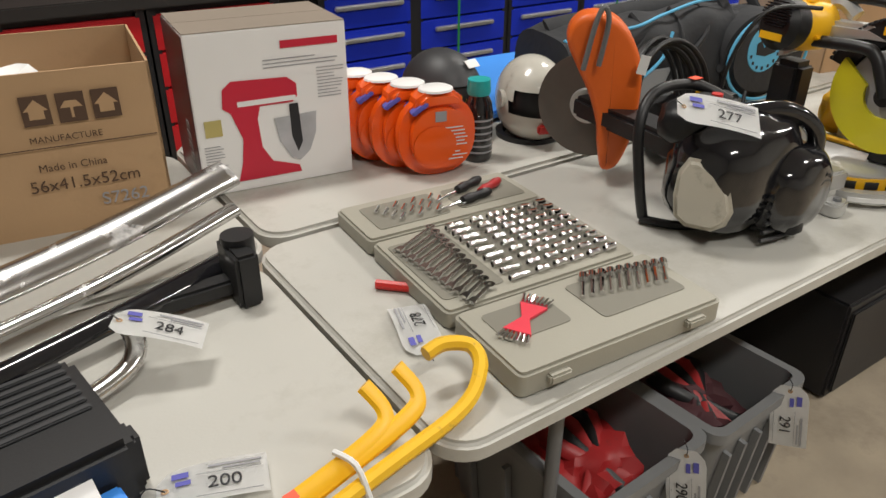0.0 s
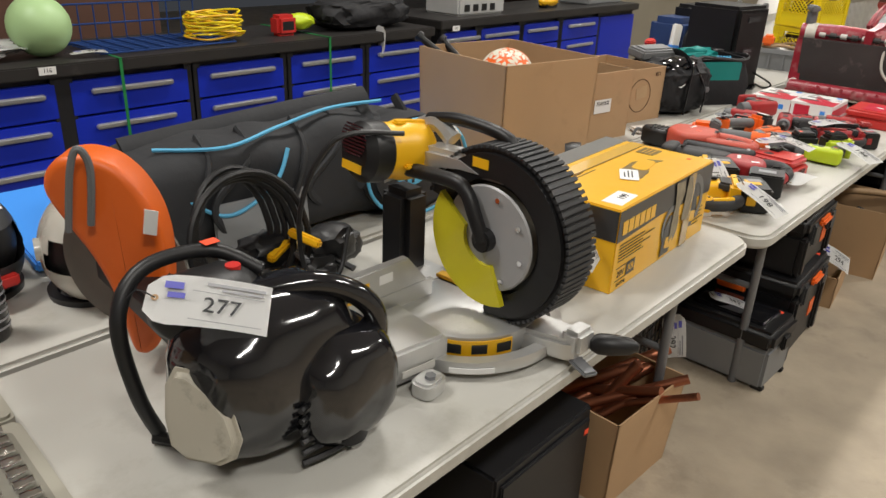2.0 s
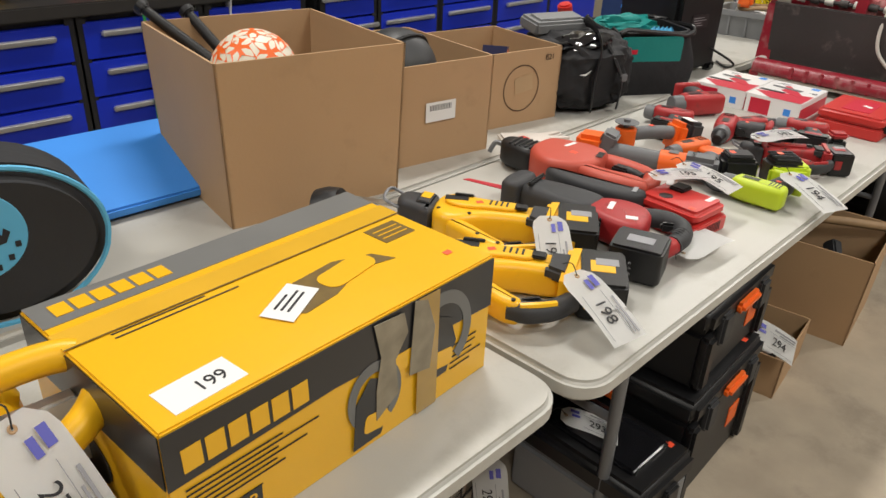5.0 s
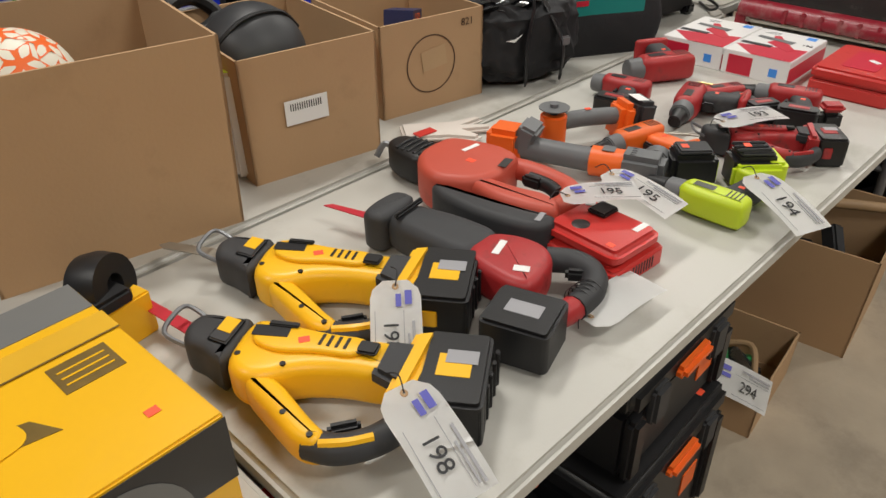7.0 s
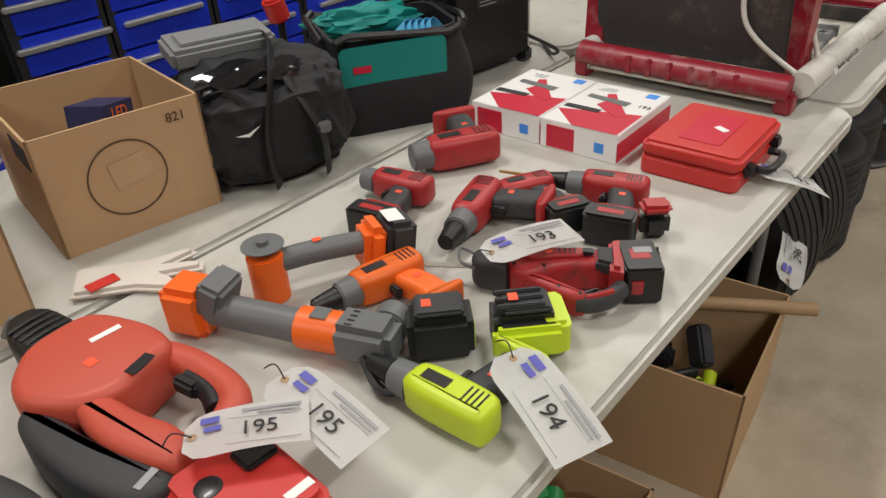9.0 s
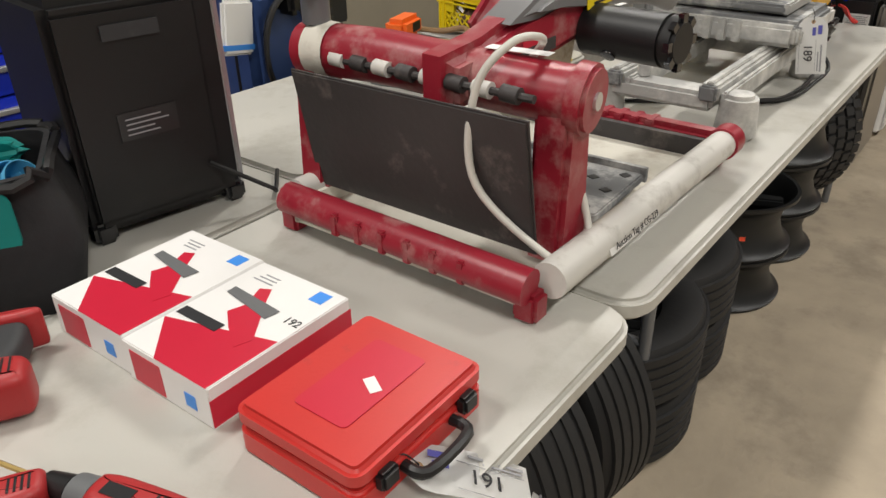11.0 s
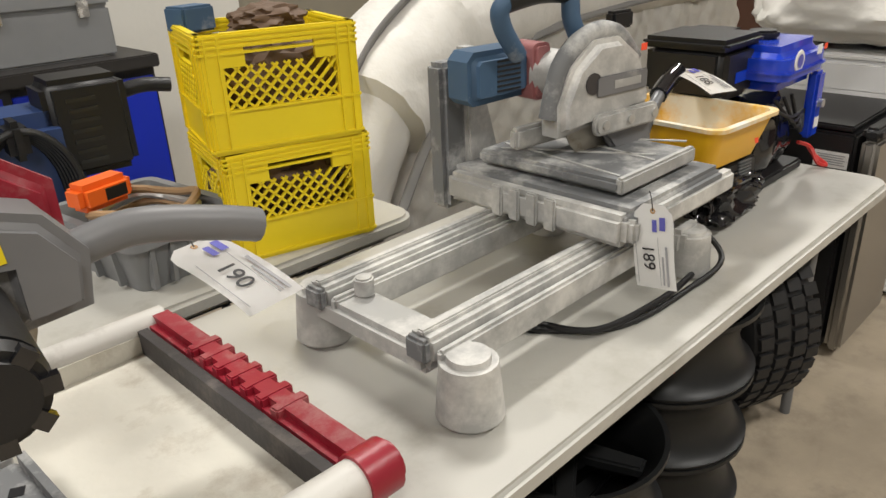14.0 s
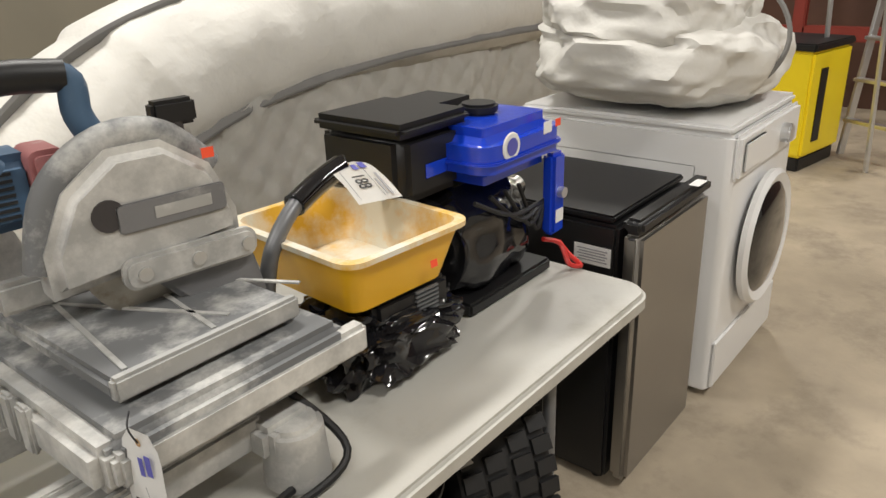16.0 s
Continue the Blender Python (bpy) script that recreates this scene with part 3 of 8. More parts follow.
# ---- auction tags ----
def tag_card(number, x, y, z, rz, rx=0, ry=0, s=1.0, label=None):
    t = thing("auction_tag", label or f"white card auction tag numbered {number}" if number else "blank white card auction tag", "tag", x, y, z, rz, rx, ry, group="auction tags")
    s *= 1.12
    w, h = 0.145 * s, 0.072 * s
    pts = [(-w / 2, -h * 0.25), (-w / 2 + 0.018 * s, -h / 2), (w / 2, -h / 2), (w / 2, h / 2), (-w / 2 + 0.018 * s, h / 2), (-w / 2, h * 0.25)]
    bm = bmesh.new()
    n = 10
    rows = []
    for i in range(n + 1):
        px = -w / 2 + w * i / n
        hh_ = h / 2 if px > -w / 2 + 0.018 * s else h * 0.25 + (px + w / 2) / (0.018 * s) * h * 0.25
        zz = 0.010 * s * math.sin(2.2 * i / n) - 0.004 * s * (i / n) ** 2
        rows.append((bm.verts.new((px, -hh_, zz)), bm.verts.new((px, hh_, zz))))
    for a, b in zip(rows, rows[1:]):
        bm.faces.new((a[0], b[0], b[1], a[1]))
    bmesh.ops.solidify(bm, geom=bm.faces[:], thickness=0.0006)
    part("card", bm, PAPER, t)
    zt = 0.0112 * s
    part("eyelet", lathe([(0.002, 0), (0.0045, 0.0008), (0.006, 0)], 12, M(-w / 2 + 0.011 * s, 0, 0.003 * s), closed=True), CARD, t)
    part("string", tube([(-w / 2 + 0.011 * s, 0, 0.004), (-w / 2 - 0.012, 0.004, 0.012), (-w / 2 - 0.026, -0.006, 0.0)], 0.0012, 5, 5), INK, t)
    if number:
        words(str(number), 0.030 * s, INK, t, M(0.016 * s, -0.008 * s, zt, 0, 3, 0), "number")
        for k, (px, py, sw, sh) in enumerate(((-0.042, 0.018, 0.022, 0.010), (-0.038, 0.004, 0.020, 0.008), (0.03, 0.024, 0.07, 0.004), (0.038, 0.017, 0.05, 0.003))):
            part("print", box(sw * s, sh * s, 0.0005, M(px * s, py * s, zt - (0.0035 if k < 2 else 0.002) * s, 0, 2 if k > 1 else -3)), INK_BL if k < 2 else INK_G, t)
        for py in (-0.029, 0.011):
            part("border_line", box(0.085 * s, 0.001, 0.0004, M(0.022 * s, py * s, zt - 0.001 * s, 0, 3)), INK_G, t)
    return t


def dot(parent, m, s=0.014):
    return part("sticker", box(s, s * 0.8, 0.0006, m), DOT, parent, "orange-red paper dot")


def bars(parent, m, w, rows, gap, hgt, material, seedn=0, name="print_line"):
    """Lines of small print that cannot be read."""
    rnd = random.Random(seedn)
    for k in range(rows):
        ww = w * rnd.uniform(0.6, 1.0)
        part(name, box(ww, hgt, 0.0006, m @ M((ww - w) / 2, -k * gap, 0)), material, parent, smooth=False)


# ---- mixer carton ----
mx = thing("mixer_box", "white appliance carton picturing a red stand mixer", "box", 0.905, 2.02, TOP, -7)
part("carton", box(0.43, 0.30, 0.438, bevel=0.003), PAPER_G, mx, smooth=False)
part("side_print", box(0.002, 0.296, 0.43, M(-0.2165, 0, 0.003)), mat("dark_maroon_print", (0.06, 0.012, 0.016), 0.35, var=0.3, dirt=(0.3, 0.2, 0.2), amount=0.15, dscale=18), mx)
part("top_flap", box(0.428, 0.146, 0.002, M(0, -0.075, 0.4385)), mat("grey_brown_board", (0.24, 0.2, 0.16), 0.6, var=0.1), mx)
part("top_flap", box(0.428, 0.146, 0.002, M(0, 0.075, 0.4385)), bpy.data.materials["grey_brown_board"], mx)
FM = M(0, -0.1515, 0, 90)
part("brand_bar", box(0.16, 0.02, 0.001, FM @ M(0.11, 0.392, 0)), INK_RED, mx)
prof = [(-0.10, 0.03), (0.08, 0.03), (0.075, 0.05), (0.0, 0.075), (-0.025, 0.12), (-0.03, 0.20), (-0.02, 0.235), (0.07, 0.235), (0.085, 0.25), (0.085, 0.285), (0.06, 0.305), (-0.09, 0.31), (-0.115, 0.29), (-0.12, 0.24), (-0.10, 0.225), (-0.075, 0.15), (-0.085, 0.08)]
part("mixer_picture", prism([(x - 0.02, y) for x, y in prof], 0, 0.0012, FM), INK_RED, mx)
part("bowl_picture", prism([(-0.005, 0.195), (0.115, 0.2), (0.11, 0.14), (0.09, 0.09), (0.06, 0.065), (0.035, 0.075), (0.005, 0.13)], 0, 0.0018, FM), mat("printed_steel", (0.42, 0.42, 0.44), 0.35, var=0.35, scale=12), mx)
part("whisk_picture", prism([(0.04, 0.23), (0.065, 0.23), (0.07, 0.12), (0.055, 0.09), (0.04, 0.14)], 0, 0.0022, FM), INK, mx)
part("stripe_picture", box(0.16, 0.014, 0.001, FM @ M(-0.02, 0.247, 0.0012)), PAPER, mx)
part("badge_picture", box(0.045, 0.045, 0.0012, FM @ M(-0.17, 0.19, 0)), mat("gold_print", (0.5, 0.42, 0.15), 0.4), mx)
bars(mx, FM @ M(0.09, 0.355, 0), 0.22, 3, 0.010, 0.0025, INK_G, 1)
bars(mx, FM @ M(0.165, 0.32, 0), 0.08, 10, 0.009, 0.002, INK_G, 2)
bars(mx, FM @ M(-0.17, 0.14, 0), 0.06, 9, 0.008, 0.002, INK_G, 3)
for k in range(5):
    part("side_line", box(0.001, 0.05, 0.02, M(-0.218, -0.05, 0.05 + 0.03 * k)), INK_G, mx)

# ---- shipping carton details ----
KM = M(0.02, -0.236, 0, 90)
for k in range(3):
    part("symbol_panel", box(0.06, 0.07, 0.001, KM @ M(0.03 + 0.075 * k, 0.315, 0)), INK_BROWN, kit)
    part("symbol", prism([(-0.016, -0.02), (0.016, -0.02), (0.016, 0.0), (0.026, 0.0), (0, 0.026), (-0.026, 0.0), (-0.016, 0.0)] if k != 1 else [(-0.024, 0), (-0.012, 0.016), (0.012, 0.016), (0.024, 0), (0.003, 0), (0.003, -0.024), (-0.003, -0.024), (-0.003, 0)], 0, 0.0008, KM @ M(0.03 + 0.075 * k, 0.315, 0.001)), CARD, kit)
words("56x41.5x52cm", 0.042, INK_BROWN, kit, KM @ M(0.10, 0.13, 0.001))
words("Made in China", 0.026, INK_BROWN, kit, KM @ M(0.08, 0.175, 0.001))
words("MANUFACTURE", 0.022, INK_BROWN, kit, KM @ M(0.08, 0.245, 0.001))
part("print_rule", box(0.36, 0.0025, 0.001, KM @ M(0.1, 0.225, 0)), INK_BROWN, kit)
words("S7262", 0.045, INK_G, kit, KM @ M(0.18, 0.075, 0.001))
pp = thing("crumpled_paper", "crumpled white packing paper inside the shipping carton", "paper", 0.22, 2.1, TOP + 0.006)
part("sheet", blob(0.2, 0.15, 0.18, M(0, 0, 0.18), 0.3, 2.5, 4, seedv=4), PAPER, pp)

# ---- detergent pouch tubs in a row ----
def tub(x, y, rz, first=False):
    d = thing("detergent_tub", "round orange plastic detergent tub with an orange lid and white disc", "tub", x, y, TOP, rz, group="row of detergent tubs")
    outline = [(0.105 * math.copysign(abs(math.cos(a)) ** 0.9, math.cos(a)), 0.118 + 0.118 * math.copysign(abs(math.sin(a)) ** 0.85, math.sin(a))) for a in [2 * math.pi * k / 32 for k in range(32)]]
    part("tub_body", prism(outline, -0.045, 0.045, M(0, 0, 0, 90), 0.028, 4), ORANGE, d)
    part("face_disc", prism([(0.06 * math.cos(2 * math.pi * k / 24) - 0.015, 0.1 + 0.06 * math.sin(2 * math.pi * k / 24)) for k in range(24)], 0.044, 0.0475, M(0, 0, 0, 90), 0.003), ORANGE, d)
    part("lid", prism([(-0.065, 0.205), (0.065, 0.205), (0.06, 0.235), (0.035, 0.253), (-0.035, 0.253), (-0.06, 0.235)], -0.04, 0.04, M(0, 0, 0, 90), 0.012, 3), ORANGE, d, "orange flip lid")
    part("lid_button", lathe([(0.0, 0.008), (0.036, 0.008), (0.044, 0.004), (0.046, -0.002)], 24, M(0, 0, 0.252)), PAPER_G, d, "white lid disc")
    part("seal_strip", box(0.05, 0.092, 0.012, M(-0.05, 0, 0.205, 0, -35), 0.003), INK_BL, d, "blue seal strip")
    if first:
        bars(d, M(0.025, -0.0465, 0.15, 90), 0.10, 10, 0.0105, 0.0035, PAPER, 5)
        part("barcode", box(0.03, 0.03, 0.0008, M(0.0, -0.046, 0.185, 90)), INK_G, d)
    d.scale = (1.12, 1.0, 1.0)
    return d


for k in range(6):
    tub(1.30 - 0.036 * k, 1.70 + 0.09 * k, -14, k == 0)

bt = thing("spray_bottle", "black labelled bottle with a teal cap", "bottle", 1.47, 1.72, TOP)
part("bottle", lathe([(0.04, 0), (0.045, 0.01), (0.045, 0.15), (0.04, 0.18), (0.03, 0.2), (0.03, 0.21)], 24), BLK_G, bt)
for k in range(6):
    part("label_line", lathe([(0.0457, 0), (0.0457, 0.006)], 24, M(0, 0, 0.03 + 0.02 * k)), INK_G, bt)
part("cap", lathe([(0.034, 0.205), (0.036, 0.215), (0.034, 0.25), (0.0, 0.252)], 24), TEAL_CAP, bt, "ribbed teal cap")


# ---- full-face helmets ----
def helmet(x, y, rz, shell, label, s=1.0):
    h = thing("motorcycle_helmet", label, "helmet", x, y, TOP, rz, group="helmets")
    bm = bmesh.new()
    bmesh.ops.create_uvsphere(bm, u_segments=40, v_segments=24, radius=1)
    for v in bm.verts:
        c = v.co.copy()
        v.co = Vector((c.x * 0.118, c.y * 0.145 * (1.12 if c.y < 0 and c.z < 0.1 else 1.0), max(c.z, -0.86) * 0.142 + 0.124)) * s
    dele = [f for f in bm.faces if f.calc_center_median().y < -0.075 * s and 0.105 * s < f.calc_center_median().z < 0.185 * s]
    bmesh.ops.delete(bm, geom=dele, context="FACES")
    part("shell", bm, shell, h)
    part("visor_gap", blob(0.11 * s, 0.132 * s, 0.12 * s, M(0, 0.0, 0.13 * s), 0.0, 1, 4), BLK, h)
    part("chin_vent", box(0.07 * s, 0.02 * s, 0.03 * s, M(0, -0.158 * s, 0.055 * s), 0.006), RED_C, h)
    part("neck_trim", lathe([(0.085 * s, 0), (0.112 * s, 0.0), (0.114 * s, 0.016 * s), (0.09 * s, 0.016 * s)], 32, closed=True), BLK, h)
    part("side_pod", cyl((-0.122 * s, -0.03 * s, 0.14 * s), (-0.105 * s, -0.03 * s, 0.14 * s), 0.028 * s, seg=20), shell, h)
    return h


helmet(1.75, 1.80, -20, HELM_C, "camo and cream full-face motocross helmet")
hh2 = helmet(1.52, 1.99, 10, HELM, "grey and yellow full-face motorcycle helmet", 1.05)
part("yellow_patch", box(0.04, 0.002, 0.05, M(-0.06, -0.128, 0.11, 0, 0, -25)), YEL, hh2)
part("white_patch", box(0.05, 0.002, 0.03, M(0.03, -0.12, 0.235, -50, 0, 0)), PAPER, hh2)

# ---- blue foam sheet on the back table ----
fs = thing("blue_foam_board", "bright blue foam board lying on the back table", "board", 2.55, 2.13, TOP)
part("board", box(1.75, 0.40, 0.03, M(0, 0, 0.05, 12, 0, -2), 0.006), SKY, fs)
part("support_block", box(1.5, 0.2, 0.055, M(0, 0.06, 0)), CARD, fs)

# ---- chrome bumper and hitch ----
bp_ = thing("chrome_bumper", "bent chrome bumper bar with a black hitch bracket", "bumper", 0.30, 1.38, TOP, 0)
bp_.scale = (1.0, 1.0, 0.72)
part("bumper_bar", tube([(-0.95, -0.10, 0.10), (-0.45, 0.02, 0.13), (0.0, 0.14, 0.17), (0.36, 0.25, 0.235)], 0.044, 16, 10, flat=0.5), CHROME_D, bp_)
part("bumper_lip", tube([(-0.95, -0.17, 0.05), (-0.45, -0.06, 0.07), (0.0, 0.06, 0.10), (0.34, 0.18, 0.15)], 0.022, 10, 10), CHROME_D, bp_)
part("inner_trim", tube([(-0.9, -0.26, 0.03), (-0.4, -0.16, 0.05), (0.05, -0.03, 0.07), (0.28, 0.06, 0.075)], 0.028, 10, 8, flat=0.5), BLK_G, bp_, "glossy black plastic trim")
part("step_bar", tube([(-0.9, -0.36, 0.025), (-0.35, -0.30, 0.03), (-0.02, -0.2, 0.045), (0.02, -0.12, 0.13)], 0.02, 12, 8), CHROME_D, bp_)
part("bracket", box(0.05, 0.12, 0.17, M(0.27, -0.02, 0.0), 0.008), BLK, bp_, "black steel hitch bracket")
part("bracket_arm", box(0.24, 0.05, 0.05, M(0.15, -0.01, 0.02), 0.008), BLK, bp_)
part("bracket_cup", cyl((0.28, 0.0, 0.12), (0.28, 0.0, 0.19), 0.035, seg=16), BLK, bp_)
for k in range(9):
    part("tread_stud", cyl((-0.4 + 0.04 * k, -0.325 + 0.012 * k, 0.046), (-0.4 + 0.04 * k, -0.325 + 0.012 * k, 0.052), 0.008, seg=8), BLK, bp_)
tag_card(284, 0.36, 1.20, TOP + 0.085, -28, 0, 18)

# ---- black trim crate and box of fittings ----
pk = thing("ribbed_black_plastic_box", "ribbed dark grey plastic box with a clear window", "box", -0.08, 0.98, TOP, 8)
part("box_body", box(0.62, 0.26, 0.12, bevel=0.012), BLK, pk)
for k in range(7):
    part("rib", box(0.58, 0.012, 0.006, M(0, -0.02 + 0.022 * k, 0.119), 0.002), RUB, pk)
part("end_clip", box(0.03, 0.05, 0.10, M(0.31, -0.08, 0), 0.008), BLK, pk)
pk2 = thing("fittings_pack", "blue and white card pack of brass fittings", "pack", 0.02, 0.80, TOP, 8)
part("pack_body", box(0.40, 0.12, 0.06, bevel=0.004), SKY, pk2)
part("pack_card", box(0.22, 0.085, 0.004, M(0.06, 0.05, 0.075, 35)), PAPER_G, pk2)
for k in range(3):
    part("fitting", cyl((0.06 + 0.035 * k, -0.03, 0.06), (0.06 + 0.035 * k, -0.03, 0.082), 0.013, seg=12), mat("brass", (0.55, 0.36, 0.10), 0.25, 0.9) if k == 0 else bpy.data.materials["brass"], pk2)
tag_card(200, 0.33, 0.86, TOP + 0.012, -18)

# ---- yellow pry bar with hooks ----
pb = thing("yellow_wrecking_bar", "chipped yellow steel wrecking bar with a curved claw", "bar", 0.62, 0.775, TOP, 10)
YEL_CH = mat("chipped_yellow_paint", (0.85, 0.5, 0.02), 0.45, var=0.15, dirt=(0.2, 0.12, 0.05), amount=0.3, dscale=22)
part("bar", tube([(-0.55, -0.06, 0.02), (-0.1, -0.03, 0.02), (0.10, -0.02, 0.025), (0.18, 0.01, 0.05), (0.20, 0.05, 0.07), (0.16, 0.08, 0.08), (0.12, 0.085, 0.075)], 0.014, 8, 8), YEL_CH, pb)
for k, hx in enumerate((-0.02, 0.05)):
    part("hook", tube([(hx - 0.25, 0.0, 0.03), (hx - 0.05, 0.01, 0.045), (hx, 0.03, 0.06), (hx - 0.01, 0.07, 0.10)], 0.016, 8, 6, flat=0.55), YEL, pb)
part("black_sleeve", cyl((-0.35, -0.045, 0.02), (-0.22, -0.037, 0.02), 0.018, seg=12), BLK, pb)
part("cable_tie", tube([(-0.12, -0.05, 0.01), (-0.12, -0.02, 0.055), (-0.13, 0.02, 0.06)], 0.005, 6, 4), PAPER, pb)
dot(pb, M(-0.22, 0.0, 0.05, 10), 0.02)

# ---- blow-moulded socket set ----
sk = thing("socket_set_case", "open taupe socket set case filled with chrome sockets and spanners", "tool set", 0.0, 0.0, 0.0)
SX, SY, SA = 1.115, 1.12, -4


def tray(cx, cy, w, d, hgt, name="tray"):
    m = M(SX, SY, TOP, 0, 0, SA) @ Matrix.Diagonal((1.06, 1.1, 1, 1)) @ M(cx, cy, 0)
    bm = prism(rounded(w, d, 0.015, 3), 0, hgt, m, 0.006)
    return part(name, bm, CASE_G, sk)


tray(0, 0.285, 0.475, 0.18, 0.045, "lid_tray")
tray(0, 0.03, 0.475, 0.31, 0.045, "main_tray")
tray(0, -0.245, 0.475, 0.205, 0.055, "front_tray")


def on_tray(cx, cy, z=0.0, rz=0):
    return M(SX, SY, TOP, 0, 0, SA) @ M(cx * 1.06, cy * 1.1, z, 0, 0, rz)


# Flat darker sheets on the trays paint in the shade of sunken pockets.
POCKET_SHADE = mat("taupe_pocket_shadow", (0.2, 0.19, 0.155), 0.6, var=0.1)
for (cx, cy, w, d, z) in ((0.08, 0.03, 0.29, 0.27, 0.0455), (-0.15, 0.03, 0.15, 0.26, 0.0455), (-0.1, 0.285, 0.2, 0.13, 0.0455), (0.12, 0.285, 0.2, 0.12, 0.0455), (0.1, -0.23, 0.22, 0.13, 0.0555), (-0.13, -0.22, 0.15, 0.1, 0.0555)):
    part("pocket", prism(rounded(w, d, 0.012, 3), 0, 0.0012, on_tray(cx, cy, z), 0.0), POCKET_SHADE, sk)
socket_mesh = None
for j in range(9):
    for i in range(6):
        big_ = 0.0105 + 0.0012 * (i % 3) - 0.0004 * j
        deep = 0.05 if i < 1 else 0.03
        px, py = -0.035 + 0.045 * i + (0.0 if i else -0.012), 0.15 - 0.03 * j
        m = on_tray(px, py, 0.0475 + big_ * 0.7) @ M(0, 0, 0, 0, 90)
        bm = lathe([(0.006, -deep / 2), (big_, -deep / 2), (big_, -0.002), (big_ * 0.85, 0.002), (big_ * 0.85, deep / 2), (0.005, deep / 2), (0.005, deep / 2 - 0.008), (0.0, deep / 2 - 0.008)], 12, m)
        part("socket", bm, CHROME, sk)
for k in range(12):
    ln = 0.15 - 0.006 * k
    m = on_tray(-0.15, 0.145 - 0.023 * k, 0.050, 28)
    bm = box(ln * 0.8, 0.009, 0.006, m, 0.002)
    put(lathe([(0.0055, 0), (0.0115, 0), (0.0115, 0.007), (0.0055, 0.007)], 14, M(ln * 0.42, 0, 0), closed=True), m, bm)
    put(prism([(-0.014, -0.010), (0.012, -0.006), (0.012, 0.006), (-0.014, 0.010), (-0.006, 0.004), (-0.006, -0.004)], 0, 0.007, M(-ln * 0.44, 0, 0)), m, bm)
    part("spanner", bm, CHROME, sk)
for k in range(10):
    m = on_tray(0.02 + 0.02 * k, -0.2 - 0.004 * k, 0.062, 50)
    bm = cyl((-0.03, 0, 0), (0.035, 0, 0), 0.004 + 0.001 * (k % 3), seg=8)
    put(cyl((0.035, 0, 0), (0.055, 0, 0), 0.010, seg=10), None, bm)
    part("socket_bit", put(bm, m, None), CHROME, sk)
for k in range(14):
    part("small_bit", cyl(on_tray(-0.17 + 0.012 * k, 0.30 - 0.02 * (k % 4), 0.052).translation, on_tray(-0.15 + 0.012 * k, 0.32 - 0.02 * (k % 4), 0.055).translation, 0.0045, seg=8), CHROME, sk)
for k, (cx, cy, rz) in enumerate(((0.10, 0.32, 20), (0.14, 0.285, 25), (0.08, 0.255, 10))):
    part("screwdriver_grip", put(lathe([(0.0, -0.05), (0.011, -0.046), (0.014, -0.02), (0.010, 0.0), (0.013, 0.03), (0.009, 0.05), (0.0, 0.052)], 12), on_tray(cx, cy, 0.058, rz) @ M(0, 0, 0, 0, 90), None), RED_T if k == 1 else BLK, sk, "black and red screwdriver grip")
    part("screwdriver_shaft", put(cyl((-0.13, 0, 0), (-0.05, 0, 0), 0.003, seg=8), on_tray(cx, cy, 0.056, rz), None), CHROME, sk)
for sx in (-1, 1):
    part("bit_holder", prism([(0, -0.008), (0.05, -0.028), (0.05, 0.028), (0, 0.008)], 0, 0.006, on_tray(-0.135, -0.225, 0.057, 35) @ M(0, 0, 0, 0, 0, 180 if sx < 0 else 0)), mat("red_pink_plastic", (0.75, 0.05, 0.08), 0.4) if sx < 0 else bpy.data.materials["red_pink_plastic"], sk, "red plastic bit holder")
    for k in range(7):
        part("driver_bit", put(cyl((sx * 0.055, -0.024 + 0.008 * k, 0.006), (sx * 0.08, -0.03 + 0.01 * k, 0.006), 0.003, seg=6), on_tray(-0.135, -0.225, 0.057, 35), None), CHROME, sk)
for cx in (-0.16, 0.16):
    part("hinge", box(0.06, 0.016, 0.012, on_tray(cx, -0.133, 0.01)), CASE_G, sk)
    part("catch", box(0.05, 0.02, 0.02, on_tray(cx, -0.352, 0.02), 0.004), CASE_G, sk)

pl = thing("red_handled_pliers", "pliers with red plastic dipped handles", "pliers", 0.915, 1.13, TOP, -68)
part("handle", tube([(-0.02, 0.01, 0.014), (-0.08, 0.03, 0.014), (-0.15, 0.03, 0.014)], 0.011, 8, 5), RED_C, pl)
part("handle", tube([(-0.02, -0.01, 0.014), (-0.06, -0.03, 0.014), (-0.12, -0.055, 0.014)], 0.011, 8, 5), RED_C, pl)
part("jaw", prism([(-0.03, -0.014), (0.02, -0.012), (0.06, -0.004), (0.06, 0.004), (0.02, 0.012), (-0.03, 0.014)], 0.006, 0.022, bevel=0.003), CHROME_D, pl)
tag_card(278, 0.80, 1.03, TOP + 0.01, 72)


# ---- petrol cut-off saw ----
cs = thing("cut_off_saw", "black petrol cut-off saw with an orange blade guard", "power saw", 1.68, 1.02, TOP, 0)
CV = M(0, 0, 0, 0, 0, -52)
part("engine_housing", put(blob(0.17, 0.125, 0.15, M(0.03, -0.02, 0.16), 0.05, 2.0, 4, power=0.72, floor=-0.155), None, None), BLK_G, cs)
part("tank_ribs", put(prism(rounded(0.15, 0.2, 0.03), 0, 0.07, M(0.1, -0.08, 0.02, 0, 0, 35), 0.01), None, None), BLK, cs)
for k in range(6):
    part("cooling_rib", tube([(0.16 + 0.004 * k, -0.14 + 0.012 * k, 0.02 + 0.022 * k), (0.08, -0.165 + 0.008 * k, 0.02 + 0.022 * k), (0.0, -0.155, 0.02 + 0.022 * k)], 0.006, 6, 4), BLK, cs)
